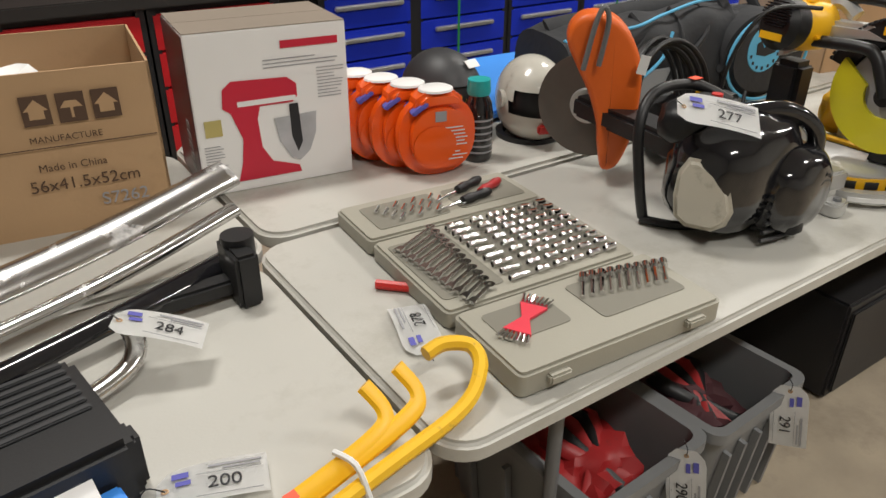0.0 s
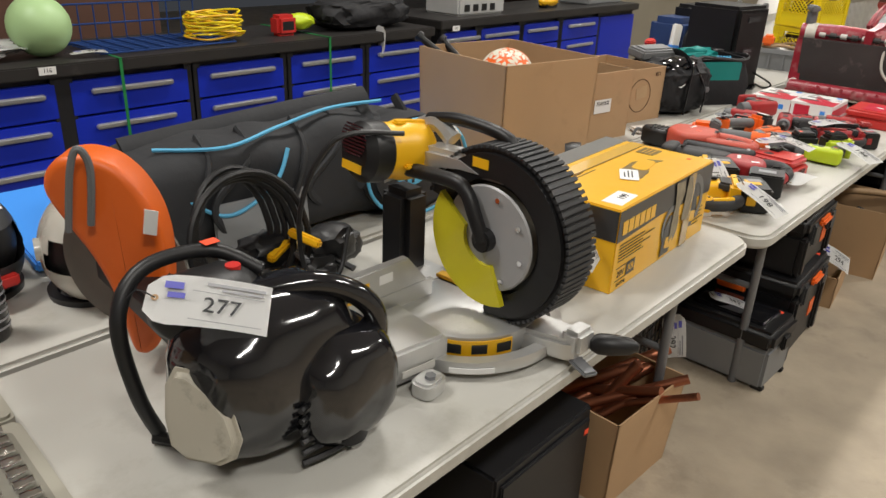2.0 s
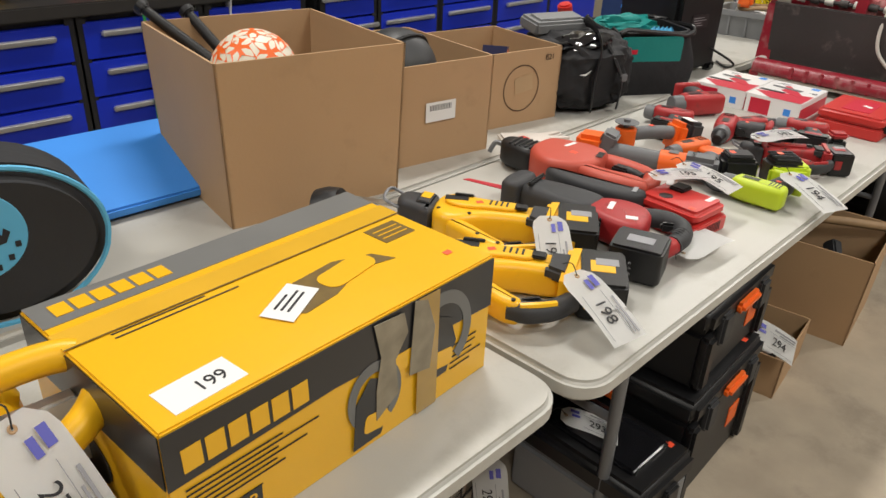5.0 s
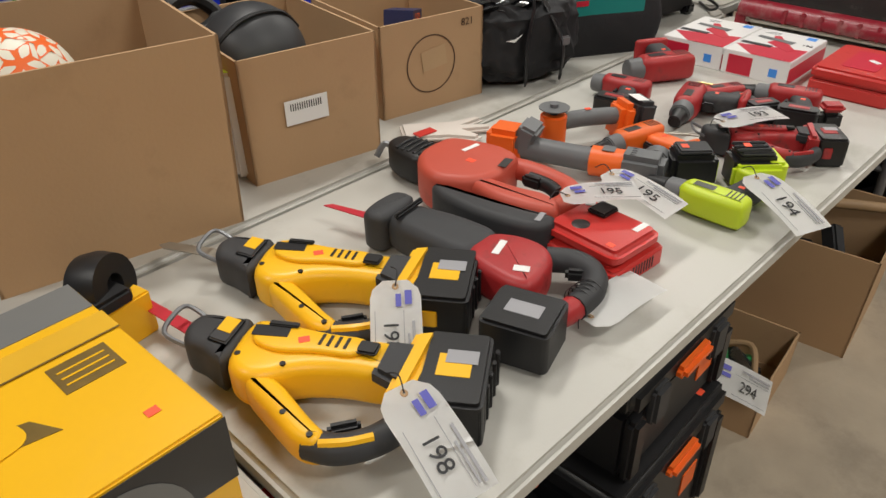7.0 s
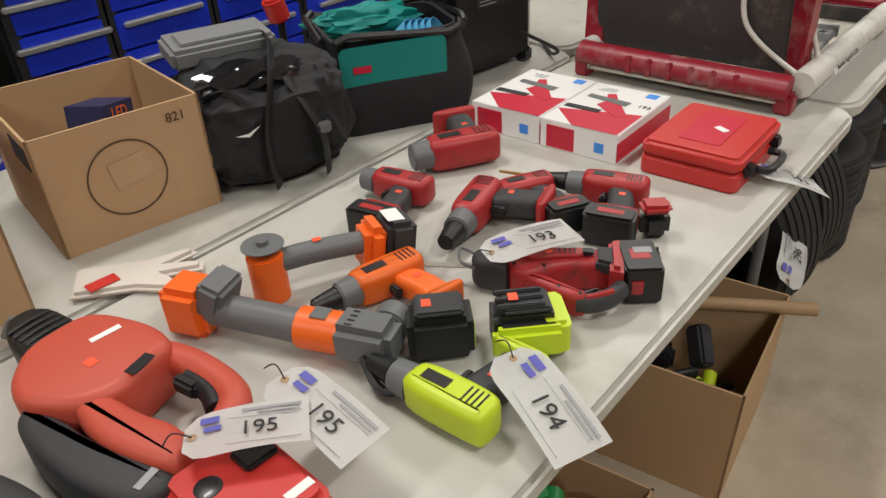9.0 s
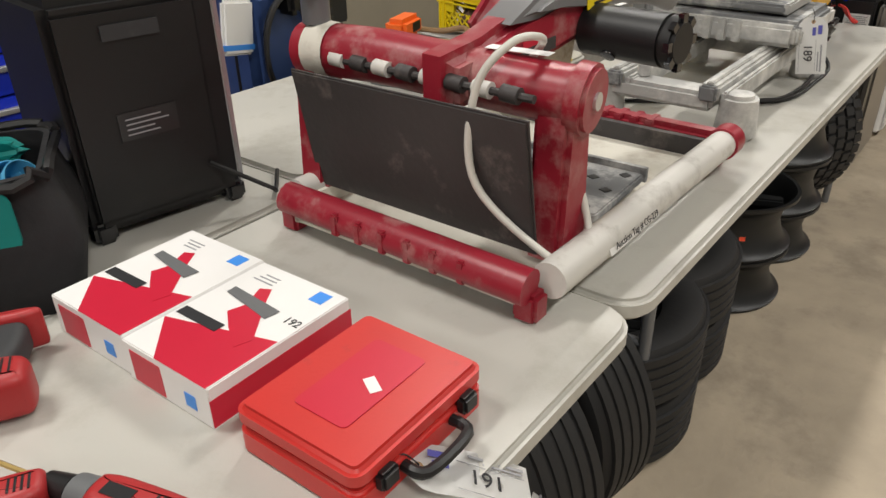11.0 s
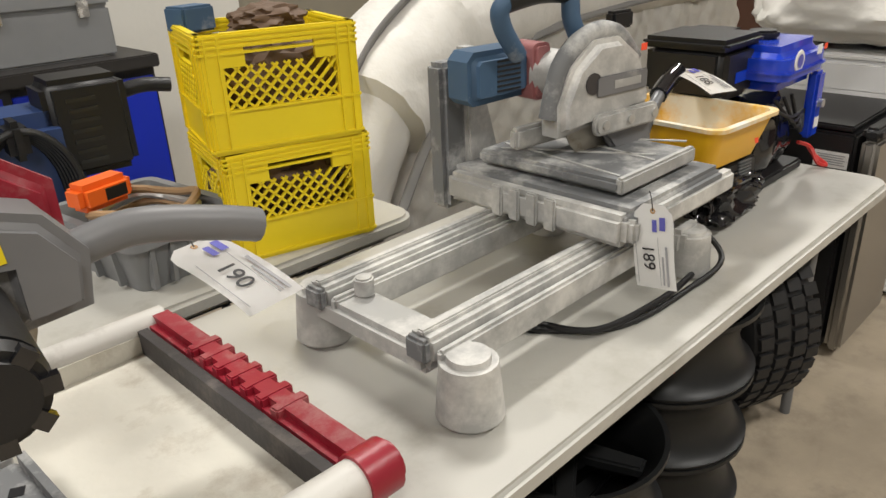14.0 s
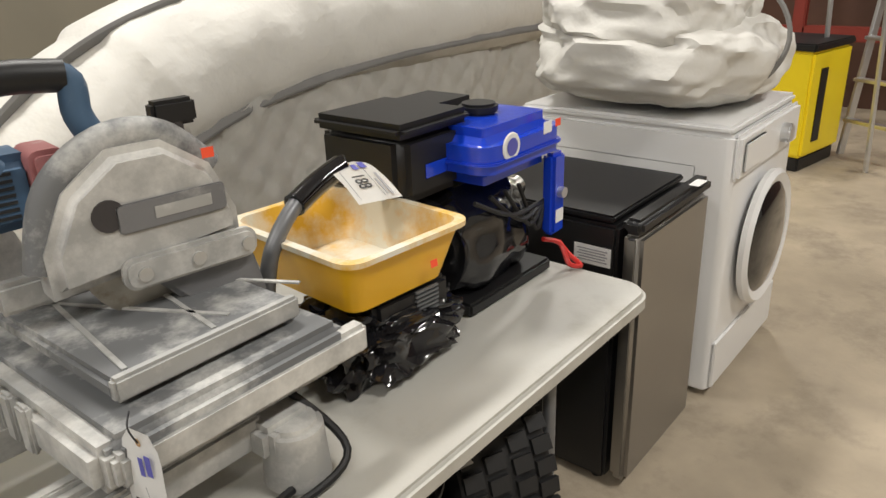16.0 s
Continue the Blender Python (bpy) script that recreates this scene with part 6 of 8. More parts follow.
def drill(x, y, rz, main, grip, label, chuck=True, bat=True, s=1.0, accent=None, name="cordless_drill", bit=False, flip=1):
    """Lies on its side: the chuck points along x, the pistol grip to flip*y."""
    t = thing(name, label, "drill", x, y, TT, rz, group="cordless drills")
    f = flip
    def P(pts):
        q = [(a * s, b * s * f) for a, b in pts]
        return q if f > 0 else q[::-1]
    pk_part("motor_housing", P([(-0.085, -0.026), (-0.07, -0.034), (0.06, -0.032), (0.065, 0.0), (0.055, 0.032), (-0.06, 0.032), (-0.085, 0.02)]), 0.006 * s, 0.07 * s, main, t, 0.016 * s)
    pk_part("grip", P([(-0.055, 0.025), (0.0, 0.025), (-0.015, 0.08), (-0.02, 0.125), (-0.075, 0.125), (-0.07, 0.07)]), 0.014 * s, 0.06 * s, grip, t, 0.014 * s, "soft rubber grip")
    part("trigger", box(0.014 * s, 0.03 * s, 0.022 * s, M(0.002 * s, 0.05 * s * f, 0.025 * s), 0.004), BLK, t)
    part("gear_collar", cyl((0.055 * s, 0, 0.038 * s), (0.095 * s, 0, 0.038 * s), 0.029 * s, 0.026 * s, seg=20, bevel=0.003), GREY_T, t)
    if chuck:
        part("chuck", cyl((0.095 * s, 0, 0.038 * s), (0.145 * s, 0, 0.038 * s), 0.022 * s, 0.015 * s, seg=16, bevel=0.003), BLK, t, "black keyless chuck")
    if bit:
        part("drill_bit", tube([(0.145 * s, 0, 0.038 * s), (0.26 * s, 0, 0.038 * s)], 0.004, 6, 2), mat("brass_bit", (0.55, 0.4, 0.15), 0.3, 0.8), t)
    pk_part("foot", P([(-0.09, 0.118), (0.0, 0.118), (0.005, 0.14), (-0.09, 0.14)]), 0.008 * s, 0.068 * s, main, t, 0.008 * s)
    if bat:
        battery(t, -0.04 * s, 0.165 * s * f, 0.105 * s, 0.055 * s, 0.003, 0.075 * s, BLK, accent or main)
    for k in range(4):
        part("vent", box(0.003, 0.03 * s, 0.001, M((-0.065 + 0.009 * k) * s, 0, 0.0702 * s)), PRBLK, t)
    part("side_badge", box(0.045 * s, 0.02 * s, 0.001, M(0.015 * s, 0, 0.0705 * s)), PRBLK, t)
    dot(t, M(-0.04 * s, 0.06 * s * f, 0.0605 * s), 0.014)
    return t


def grinder(x, y, rz):
    t = thing("angle_grinder", "orange and grey cordless angle grinder", "grinder", x, y, TT, rz)
    part("body", tube([(-0.13, 0, 0.05), (-0.02, 0, 0.048), (0.1, 0, 0.045)], 0.03, 16, 8), GREY_T, t)
    part("battery_end", box(0.09, 0.085, 0.10, M(-0.17, 0, 0.0, 0, 0, 0), 0.014), TOOL_OR, t, "orange battery shell")
    part("battery", box(0.05, 0.08, 0.07, M(-0.13, 0.01, 0.045, 0, 20), 0.008), GREY_T, t)
    part("orange_band", tube([(0.05, 0, 0.046), (0.13, 0, 0.048)], 0.037, 16, 3), TOOL_OR, t, "orange collar")
    part("gear_head", box(0.11, 0.075, 0.075, M(0.17, 0, 0.012), 0.014), GREY_T, t)
    part("spindle_boss", cyl((0.195, 0.03, 0.05), (0.195, 0.07, 0.05), 0.034, seg=20, bevel=0.004), GREY_T, t)
    part("spindle", cyl((0.195, 0.07, 0.05), (0.195, 0.085, 0.05), 0.014, seg=12), STEEL_GREY, t)
    part("arm", tube([(0.18, -0.04, 0.04), (0.23, -0.08, 0.02), (0.28, -0.05, 0.015)], 0.008, 6, 5), BLK, t)
    for k in range(4):
        part("vent", box(0.012, 0.003, 0.001, M(0.15, -0.02 + 0.012 * k, 0.0872)), PRBLK, t)
    part("side_badge", box(0.03, 0.03, 0.001, M(0.09, 0, 0.0835)), GREY_T, t)
    return t


grinder(4.48, 1.20, -70)
co = thing("mini_cut_off_tool", "orange and grey cordless cut-off tool with a small disc", "power tool", 4.56, 1.32, TT, -25)
part("head", cyl((0, 0, 0.0), (0, 0, 0.10), 0.035, seg=20, bevel=0.004), TOOL_OR, co)
part("disc", lathe([(0, -0.001), (0.04, -0.001), (0.04, 0.001), (0, 0.001)], 28, M(0, 0, 0.118)), GREY_T, co)
part("spindle_nut", cyl((0, 0, 0.10), (0, 0, 0.128), 0.011, seg=12), STEEL_GREY, co)
part("handle", tube([(0.02, 0, 0.075), (0.08, 0.0, 0.075), (0.15, 0.0, 0.07), (0.19, 0, 0.065)], 0.023, 12, 6), GREY_T, co)
part("orange_shell", box(0.05, 0.085, 0.105, M(0.2, 0, 0.0, 0, 8), 0.016), TOOL_OR, co)
part("battery", box(0.06, 0.09, 0.105, M(0.25, 0, 0.0, 0, 8), 0.012), RUB, co, "grey slide-on battery pack")
part("battery_label", box(0.035, 0.05, 0.001, M(0.255, 0, 0.1065, 0, 8)), PAPER, co)
dot(co, M(0.10, 0.0, 0.0985), 0.016)
drill(4.69, 1.15, 165, ORANGE_M, TOOL_OR, "bright orange cordless drill without battery", True, False, 1.0, flip=1)
drill(4.512, 0.85, 92, LIME, RUB, "lime green cordless drill", True, False, 1.05, flip=-1)
for (bx, by, rz, lime) in ((4.635, 0.965, 45, False), (4.725, 0.855, 45, True)):
    bb_ = thing("tool_battery", "black and lime cordless tool battery pack", "battery", bx, by, TT, rz, group="loose batteries")
    part("pack", box(0.085, 0.11, 0.085, bevel=0.012), BLK, bb_)
    part("pack_top", box(0.06, 0.08, 0.012, M(0, 0, 0.084), 0.004), RUB, bb_)
    part("green_panel", box(0.06, 0.002, 0.045, M(0.0, -0.0555, 0.02)), LIME, bb_)
    if lime:
        part("lime_wrap", prism(rounded(0.095, 0.05, 0.012, 3), 0.008, 0.075, M(0, -0.045, 0), 0.008), LIME, bb_, "lime plastic wrap")
        part("lime_wrap", box(0.03, 0.12, 0.06, M(-0.042, 0.0, 0.012), 0.01), LIME, bb_, "lime plastic wrap")
        for k in range(3):
            part("top_rail", box(0.008, 0.08, 0.008, M(-0.02 + 0.02 * k, 0.01, 0.094), 0.002), RUB, bb_)
    dot(bb_, M(0, 0.02, 0.1025 if lime else 0.0965), 0.02)
tag_card(194, 4.575, 0.72, TT + 0.06, -112, 0, 14, 1.2)
r193 = recip_saw(4.965, 0.785, 123, RED_T, RUB, "small red cordless reciprocating saw", BLADE, RED_T)
r193.scale = (0.66, 0.62, 0.85)
tag_card(193, 4.865, 0.94, TT + 0.10, -28, 0, 0, 1.1)
drill(4.985, 1.38, 100, RED_T, RUB, "worn red cordless right-angle drill", False, True, 1.0, RED_T, flip=1)
drill(5.20, 1.38, 150, RED_T, RUB, "red and black cordless sander", False, False, 1.25, RED_T, flip=-1)
drill(5.0, 1.17, 195, RED_T, RUB, "worn red cordless impact driver", True, False, 1.1, RED_T, flip=1)
drill(5.13, 1.14, 150, RED_T, RUB, "red cordless impact wrench", True, True, 0.9, RED_T, flip=1)
drill(5.24, 0.98, 105, RED_T, RUB, "red cordless hammer drill with a drill bit", True, True, 1.0, RED_T, bit=True, flip=1)
lt_ = thing("tool_battery", "small red and black battery pack", "battery", 5.17, 0.84, TT, 40, group="loose batteries")
part("pack", box(0.05, 0.06, 0.06, bevel=0.014), BLK, lt_)
part("red_cap", box(0.05, 0.06, 0.02, M(0, 0, 0.058), 0.008), RED_T, lt_)

# ---- stapler cartons and red case ----
for k in range(2):
    st = thing("stapler_carton", "white and red stapler carton with printed tool picture", "box", 5.565, 1.17 + 0.222 * k, TT, 1, group="stapler cartons")
    part("carton", box(0.30, 0.218, 0.078, bevel=0.002), PAPER_G, st, smooth=False)
    part("red_wedge", prism([(-0.15, -0.105), (-0.01, -0.105), (-0.07, 0.105), (-0.15, 0.02)], 0.078, 0.0786), INK_RED, st)
    part("red_side", box(0.301, 0.001, 0.05, M(0.0, -0.1095, 0.005)), INK_RED, st)
    part("red_end", box(0.001, 0.08, 0.06, M(-0.1505, 0.05, 0.005)), INK_RED, st)
    part("name_bar", box(0.022, 0.10, 0.001, M(-0.04, 0.05, 0.0787)), INK, st)
    part("blue_square", box(0.03, 0.03, 0.001, M(0.12, -0.07, 0.0782)), SKY, st)
    part("blue_square", box(0.001, 0.026, 0.026, M(-0.1507, -0.06, 0.02)), SKY, st)
    part("tool_picture", prism([(-0.06, -0.06), (-0.03, -0.07), (0.06, 0.0), (0.09, 0.02), (0.08, 0.04), (0.03, 0.02), (0.0, 0.03), (-0.03, -0.01)], 0.0788, 0.0794), INK_RED, st)
    part("tool_picture_metal", prism([(0.02, -0.04), (0.05, -0.045), (0.06, 0.08), (0.04, 0.08)], 0.0795, 0.08), GREY_T, st)
    bars(st, M(0.1, 0.06, 0.0782, 0, 0, 90), 0.06, 3, 0.01, 0.003, INK_G, 30 + k)
    if k == 0:
        words("192", 0.024, INK, st, M(0.04, -0.085, 0.0788, 0, 0, -90))
rc = thing("red_tool_case", "scuffed red plastic tool case with black latches", "case", 5.56, 0.885, TT, 1)
pk_part("case_bottom", rounded(0.285, 0.235, 0.02, 4), 0.0, 0.045, RED_C, rc, 0.006)
pk_part("case_lid", rounded(0.285, 0.235, 0.02, 4), 0.047, 0.085, RED_C, rc, 0.010)
part("lid_panel", prism(rounded(0.18, 0.10, 0.01, 3), 0.0852, 0.0866), INK_RED, rc)
part("label", box(0.035, 0.018, 0.001, M(0.0, -0.02, 0.0868, 0, 0, 60)), PAPER, rc)
for sx in (-0.09, 0.09):
    part("latch", box(0.035, 0.02, 0.03, M(sx, -0.122, 0.03), 0.005), BLK, rc, "black plastic latch")
part("carry_handle", tube([(-0.055, -0.12, 0.035), (-0.045, -0.155, 0.035), (0.045, -0.155, 0.035), (0.055, -0.12, 0.035)], 0.009, 8, 5), BLK, rc, "black carry handle")
tag_card(191, 5.57, 0.70, TT - 0.005, -50, 0, 22, 1.1)
gv = thing("work_gloves", "pair of pale work gloves with red trim on the table", "gloves", 4.44, 1.60, TT, -35)
part("glove", prism([(-0.12, -0.05), (0.0, -0.06), (0.07, -0.09), (0.09, -0.07), (0.06, -0.03), (0.13, -0.03), (0.13, 0.0), (0.07, 0.01), (0.12, 0.04), (0.1, 0.06), (0.03, 0.04), (-0.12, 0.05)], 0.0, 0.02, None, 0.008), mat("stained_white_cotton", (0.6, 0.55, 0.5), 0.8, var=0.1, dirt=(0.4, 0.1, 0.1), amount=0.15, dscale=12), gv)
part("cuff_tag", box(0.06, 0.03, 0.003, M(-0.06, -0.03, 0.021, 0, 0, 30)), RED_C, gv)

# ---- bags and speaker on the back table ----
def soft_bag(name, label, x, y, rz, sx, sy, sz, body, seedv, power=0.62):
    t = thing(name, label, "bag", x, y, TOP, rz)
    part("bag_body", blob(sx, sy, sz / 2, M(0, 0, sz / 2), 0.13, 2.4, 5, None, power, seedv, -sz / 2 + 0.001), body, t)
    return t


nb = soft_bag("black_duffel_bag", "slumped black nylon duffel bag with straps", 4.96, 1.82, -18, 0.20, 0.20, 0.29, DRY_BLACK, 2.0)
part("strap", tube([(-0.05, -0.2, 0.02), (-0.06, -0.215, 0.15), (-0.02, -0.18, 0.27), (0.05, 0.0, 0.31), (0.05, 0.15, 0.27)], 0.018, 6, 6, flat=0.25), BLK, nb)
part("strap", tube([(0.08, -0.2, 0.02), (0.07, -0.215, 0.14), (0.02, -0.17, 0.27)], 0.018, 6, 6, flat=0.25), BLK, nb)
part("buckle", box(0.035, 0.012, 0.03, M(0.075, -0.222, 0.13), 0.005), STEEL_GREY, nb)
part("emblem", prism([(-0.03, 0.0), (0.0, -0.008), (0.03, 0.012), (0.0, 0.0)], 0, 0.001, M(-0.1, -0.205, 0.17, 85)), PAPER, nb)
part("silver_lining", blob(0.12, 0.05, 0.03, M(-0.05, -0.12, 0.27, 20), 0.4, 4, 3), BLK_G, nb)
gc = thing("grey_tool_case", "grey plastic case lying on the duffel bag", "case", 4.94, 1.92, TOP + 0.275, -18, 8)
part("case", box(0.26, 0.13, 0.05, bevel=0.01), GREY_BIN, gc)
part("lid_rib", box(0.2, 0.08, 0.008, M(0, 0, 0.049), 0.003), GREY_BIN, gc)
tb = thing("teal_tool_bag", "open black and teal canvas tool bag", "bag", 5.40, 1.80, TOP, -30)
bm = bmesh.new()
rings = []
for j in range(9):
    z = 0.26 * j / 8
    w, d = 0.19 + 0.02 * math.sin(j * 0.5), 0.15 + 0.012 * math.sin(j * 0.7)
    rings.append([bm.verts.new((px + 0.008 * noise.noise(Vector((px * 14, py * 14, z * 9))), py + 0.012 * noise.noise(Vector((py * 14, z * 9, px * 11))), z)) for px, py in rounded(2 * w, 2 * d, 0.05, 6)])
for a, b in zip(rings, rings[1:]):
    for k in range(len(a)):
        bm.faces.new((a[k], a[(k + 1) % len(a)], b[(k + 1) % len(a)], b[k]))
bm.faces.new(rings[0][::-1])
bmesh.ops.recalc_face_normals(bm, faces=bm.faces[:])
bmesh.ops.solidify(bm, geom=bm.faces[:], thickness=-0.012)
part("bag_wall", bm, DRY_BLACK, tb)
part("teal_panel", prism(rounded(0.30, 0.12, 0.02, 3), 0, 0.006, M(-0.02, -0.158, 0.185, 92), 0.002), TEAL, tb, "teal fabric panel")
part("teal_flap", blob(0.16, 0.06, 0.05, M(-0.03, 0.08, 0.24), 0.3, 3, 4), TEAL, tb, "teal inner lining")
part("rim", tube([(x, y, 0.262 + 0.012 * math.sin(3 * i)) for i, (x, y) in enumerate(rounded(0.40, 0.32, 0.06, 3) + rounded(0.40, 0.32, 0.06, 3)[:1])], 0.010, 6, 2), BLK, tb)
part("red_badge", box(0.05, 0.002, 0.018, M(-0.11, -0.166, 0.175)), INK_RED, tb)
for k in range(5):
    part("cup", lathe([(0.028, 0), (0.04, 0.05), (0.042, 0.05), (0.03, 0.0)], 20, M(0.04 + 0.018 * k, -0.02 - 0.004 * k, 0.20, 30, 55, 0), closed=True), CYAN, tb, "pale blue stacked cup")
part("bag_inside", box(0.32, 0.25, 0.14, M(0, 0, 0.01), 0.02), DRY_BLACK, tb)
rp = thing("red_knob_tool", "red plastic knob of a tool beside the bag", "tool", 5.28, 2.10, TOP, 0)
part("stem", cyl((0, 0, 0), (0.0, 0, 0.25), 0.012, seg=10), BLK, rp)
part("knob", cyl((0, 0, 0.25), (-0.02, 0, 0.32), 0.033, seg=18, bevel=0.008), RED_C, rp)
sp = thing("portable_speaker", "tall black portable speaker with silver trolley rails", "speaker", 5.83, 1.88, TOP, -8)
part("cabinet", box(0.36, 0.34, 0.50, M(0, 0, 0.02), 0.02), BLK, sp)
part("front_panel", box(0.30, 0.012, 0.44, M(-0.02, -0.172, 0.05), 0.006), BLK, sp)
part("top_handle", box(0.14, 0.02, 0.05, M(-0.02, -0.175, 0.42), 0.012), RUB, sp)
part("info_plate", box(0.13, 0.002, 0.06, M(-0.02, -0.1795, 0.22)), PRBLK, sp)
bars(sp, M(-0.02, -0.181, 0.265, 90), 0.1, 4, 0.011, 0.003, INK_G, 40)
for py in (-0.13, 0.05):
    part("trolley_rail", box(0.018, 0.035, 0.50, M(0.19, py, 0.03), 0.005), ALU, sp, "silver trolley rail")
for sx in (-0.16, 0.16):
    for sy in (-0.15, 0.15):
        part("corner_guard", box(0.05, 0.05, 0.05, M(sx, sy, 0.0), 0.01), BLK_G, sp)
part("power_cord", tube([(0.1, -0.18, 0.12), (0.2, -0.26, 0.05), (0.25, -0.2, 0.01), (0.32, -0.1, 0.01)], 0.006, 6, 6), BLK, sp)

# ---- crimson tile saw ----
rs = thing("red_tile_saw", "crimson bridge tile saw with a dusty white tray", "tile saw", 0, 0, 0)


def bar_z(p0, p1, r, material, name, label="", seg=14):
    return part(name, cyl(p0, p1, r, seg=seg, bevel=r * 0.25), material, rs, label)


part("lower_end_bar", tube([(5.940, 1.47, 0.815), (5.935, 1.15, 0.815), (5.930, 0.83, 0.815)], 0.036, 14, 4, flat=0.8), MK_RED, rs)
for k in range(6):
    part("bar_rib", box(0.068, 0.02, 0.05, M(5.936, 1.29 - 0.065 * k, 0.785), 0.004), MK_RED, rs)
for yy in (0.84, 1.46):
    part("foot", box(0.05, 0.05, 0.06, M(5.950, yy, TOP), 0.008), MK_RED, rs)
    part("foot", box(0.05, 0.03, 0.06, M(6.84, yy - 0.02, TOP), 0.008), MK_RED, rs)
part("front_rail", cyl((5.970, 0.815, 0.815), (6.80, 0.80, 0.815), 0.036, seg=20), MK_TUBE, rs, "dusty white front rail")
part("back_rail", cyl((5.970, 1.47, 0.815), (6.84, 1.46, 0.815), 0.03, seg=18), MK_TUBE, rs)
part("right_end_bar", box(0.06, 0.66, 0.05, M(6.83, 1.13, 0.79), 0.014), MK_RED, rs)
for k in range(7):
    part("bar_rib", box(0.0615, 0.022, 0.0515, M(6.83, 1.0 + 0.045 * k, 0.79), 0.003), MK_RED, rs)
part("right_inner_lip", box(0.02, 0.6, 0.05, M(6.785, 1.14, 0.775)), SLATE, rs)
part("corner_cap", cyl((6.79, 0.80, 0.815), (6.865, 0.80, 0.815), 0.042, seg=18, bevel=0.01), MK_RED, rs)
part("water_tray", box(0.86, 0.60, 0.012, M(6.36, 1.14, 0.765), 0.003), MK_PAN, rs, "cement-stained white water tray")
part("tray_lip", box(0.86, 0.012, 0.05, M(6.36, 1.435, 0.765)), MK_PAN, rs)
pdk = part("cutting_plate", prism(rounded(0.26, 0.33, 0.01, 3), 0.80, 0.822, M(6.365, 1.035, 0, 0, 0, 2), 0.004), DUSTY_D, rs, "grey perforated cutting plate")
part("cutting_plate", prism(rounded(0.26, 0.19, 0.01, 3), 0.80, 0.822, M(6.355, 1.312, 0, 0, 0, 2), 0.004), DUSTY_D, rs, "grey perforated cutting plate")
for i in range(5):
    for j in range(8):
        if (i + j) % 2 == 0 and j != 6:
            part("plate_hole", prism([(0.014, 0), (0, 0.014), (-0.014, 0), (0, -0.014)], 0.8222, 0.8236, M(6.265 + 0.05 * i, 0.905 + 0.056 * j, 0, 0, 0, 20)), PRBLK, rs)
part("plate_stop", box(0.012, 0.33, 0.035, M(6.50, 1.035, 0.80, 0, 0, 2)), DUSTY_D, rs)
part("splash_flap", prism([(-0.29, -0.14), (0.29, -0.14), (0.29, 0.14), (-0.29, 0.14)], 0, 0.012, M(6.005, 1.17, 0.955, 80, 0, 90) @ M(0, 0, 0), 0.004), SLATE, rs, "muddy dark rubber splash flap")
for k in range(9):
    part("hose_clip", cyl((6.035, 0.93 + 0.06 * k, 1.115), (6.035, 0.965 + 0.06 * k, 1.117), 0.016, seg=10), MK_TUBE if k % 2 else SLATE, rs)
part("clip_rod", cyl((6.035, 0.90, 1.115), (6.035, 1.47, 1.115), 0.008, seg=8), SLATE, rs)
part("column", prism([(-0.055, 0), (0.055, 0), (0.04, 0.3), (-0.04, 0.3)], -0.04, 0.04, M(6.12, 0.89, 0.79, 90, 0, 0) @ M(0, 0, 0), 0.012), MK_RED, rs)
part("column", prism([(-0.055, 0), (0.055, 0), (0.04, 0.3), (-0.04, 0.3)], -0.04, 0.04, M(6.07, 1.47, 0.79, 90, 0, 0), 0.012), MK_RED, rs)
part("pivot_tube", tube([(6.07, 1.50, 1.115), (6.09, 1.3, 1.12), (6.11, 1.1, 1.11), (6.13, 0.86, 1.10)], 0.056, 20, 8), MK_RED, rs)
part("pivot_cap", cyl((6.132, 0.88, 1.10), (6.137, 0.835, 1.097), 0.066, seg=24, bevel=0.008), MK_RED, rs)
part("cap_bolt", cyl((6.137, 0.84, 1.097), (6.138, 0.829, 1.097), 0.017, seg=12), ALU, rs)
part("pivot_knob", cyl((6.07, 1.46, 1.17), (6.07, 1.46, 1.24), 0.03, seg=14, bevel=0.004), STEEL_GREY, rs)
part("knob_bar", box(0.14, 0.05, 0.035, M(6.07, 1.46, 1.24, 0, 0, 30), 0.008), GREY_SH, rs)
part("clay_patch", lathe([(0.058, -0.03), (0.06, 0.0), (0.058, 0.03)], 20, M(6.075, 1.44, 1.118, 90, 0, 4)), MK_PAN, rs)
part("label_strip", box(0.13, 0.03, 0.001, M(6.125, 0.99, 1.168, 0, 0, 95)), PAPER, rs)
# arm and guards lie in the blade's plane
AM = M(6.05, 1.135, 0.0, 90, 0, -6)
part("arm", prism([(-0.03, 1.05), (0.06, 1.06), (0.16, 1.09), (0.28, 1.10), (0.44, 1.13), (0.44, 1.21), (0.30, 1.23), (0.18, 1.21), (0.08, 1.18), (-0.03, 1.165)], -0.02, 0.075, AM, 0.025, 3), MK_RED, rs)
part("rear_guard", prism([(0.16, 1.18), (0.24, 1.25), (0.33, 1.29), (0.42, 1.30), (0.50, 1.285), (0.56, 1.24), (0.56, 1.14), (0.4, 1.12), (0.2, 1.12)], -0.075, -0.025, AM, 0.02, 3), MK_RED, rs)
part("front_guard", prism([(0.14, 1.195), (0.22, 1.235), (0.33, 1.262), (0.44, 1.262), (0.52, 1.235), (0.56, 1.18), (0.55, 1.11), (0.46, 1.10), (0.46, 1.17), (0.3, 1.19)], -0.02, 0.09, AM, 0.018, 3), GREY_SH, rs, "scuffed grey blade guard")
part("blade", lathe([(0, -0.002), (0.158, -0.002), (0.158, 0.002), (0, 0.002)], 48, AM @ M(0.34, 1.095, -0.022)), BLADE, rs, "worn diamond saw blade")
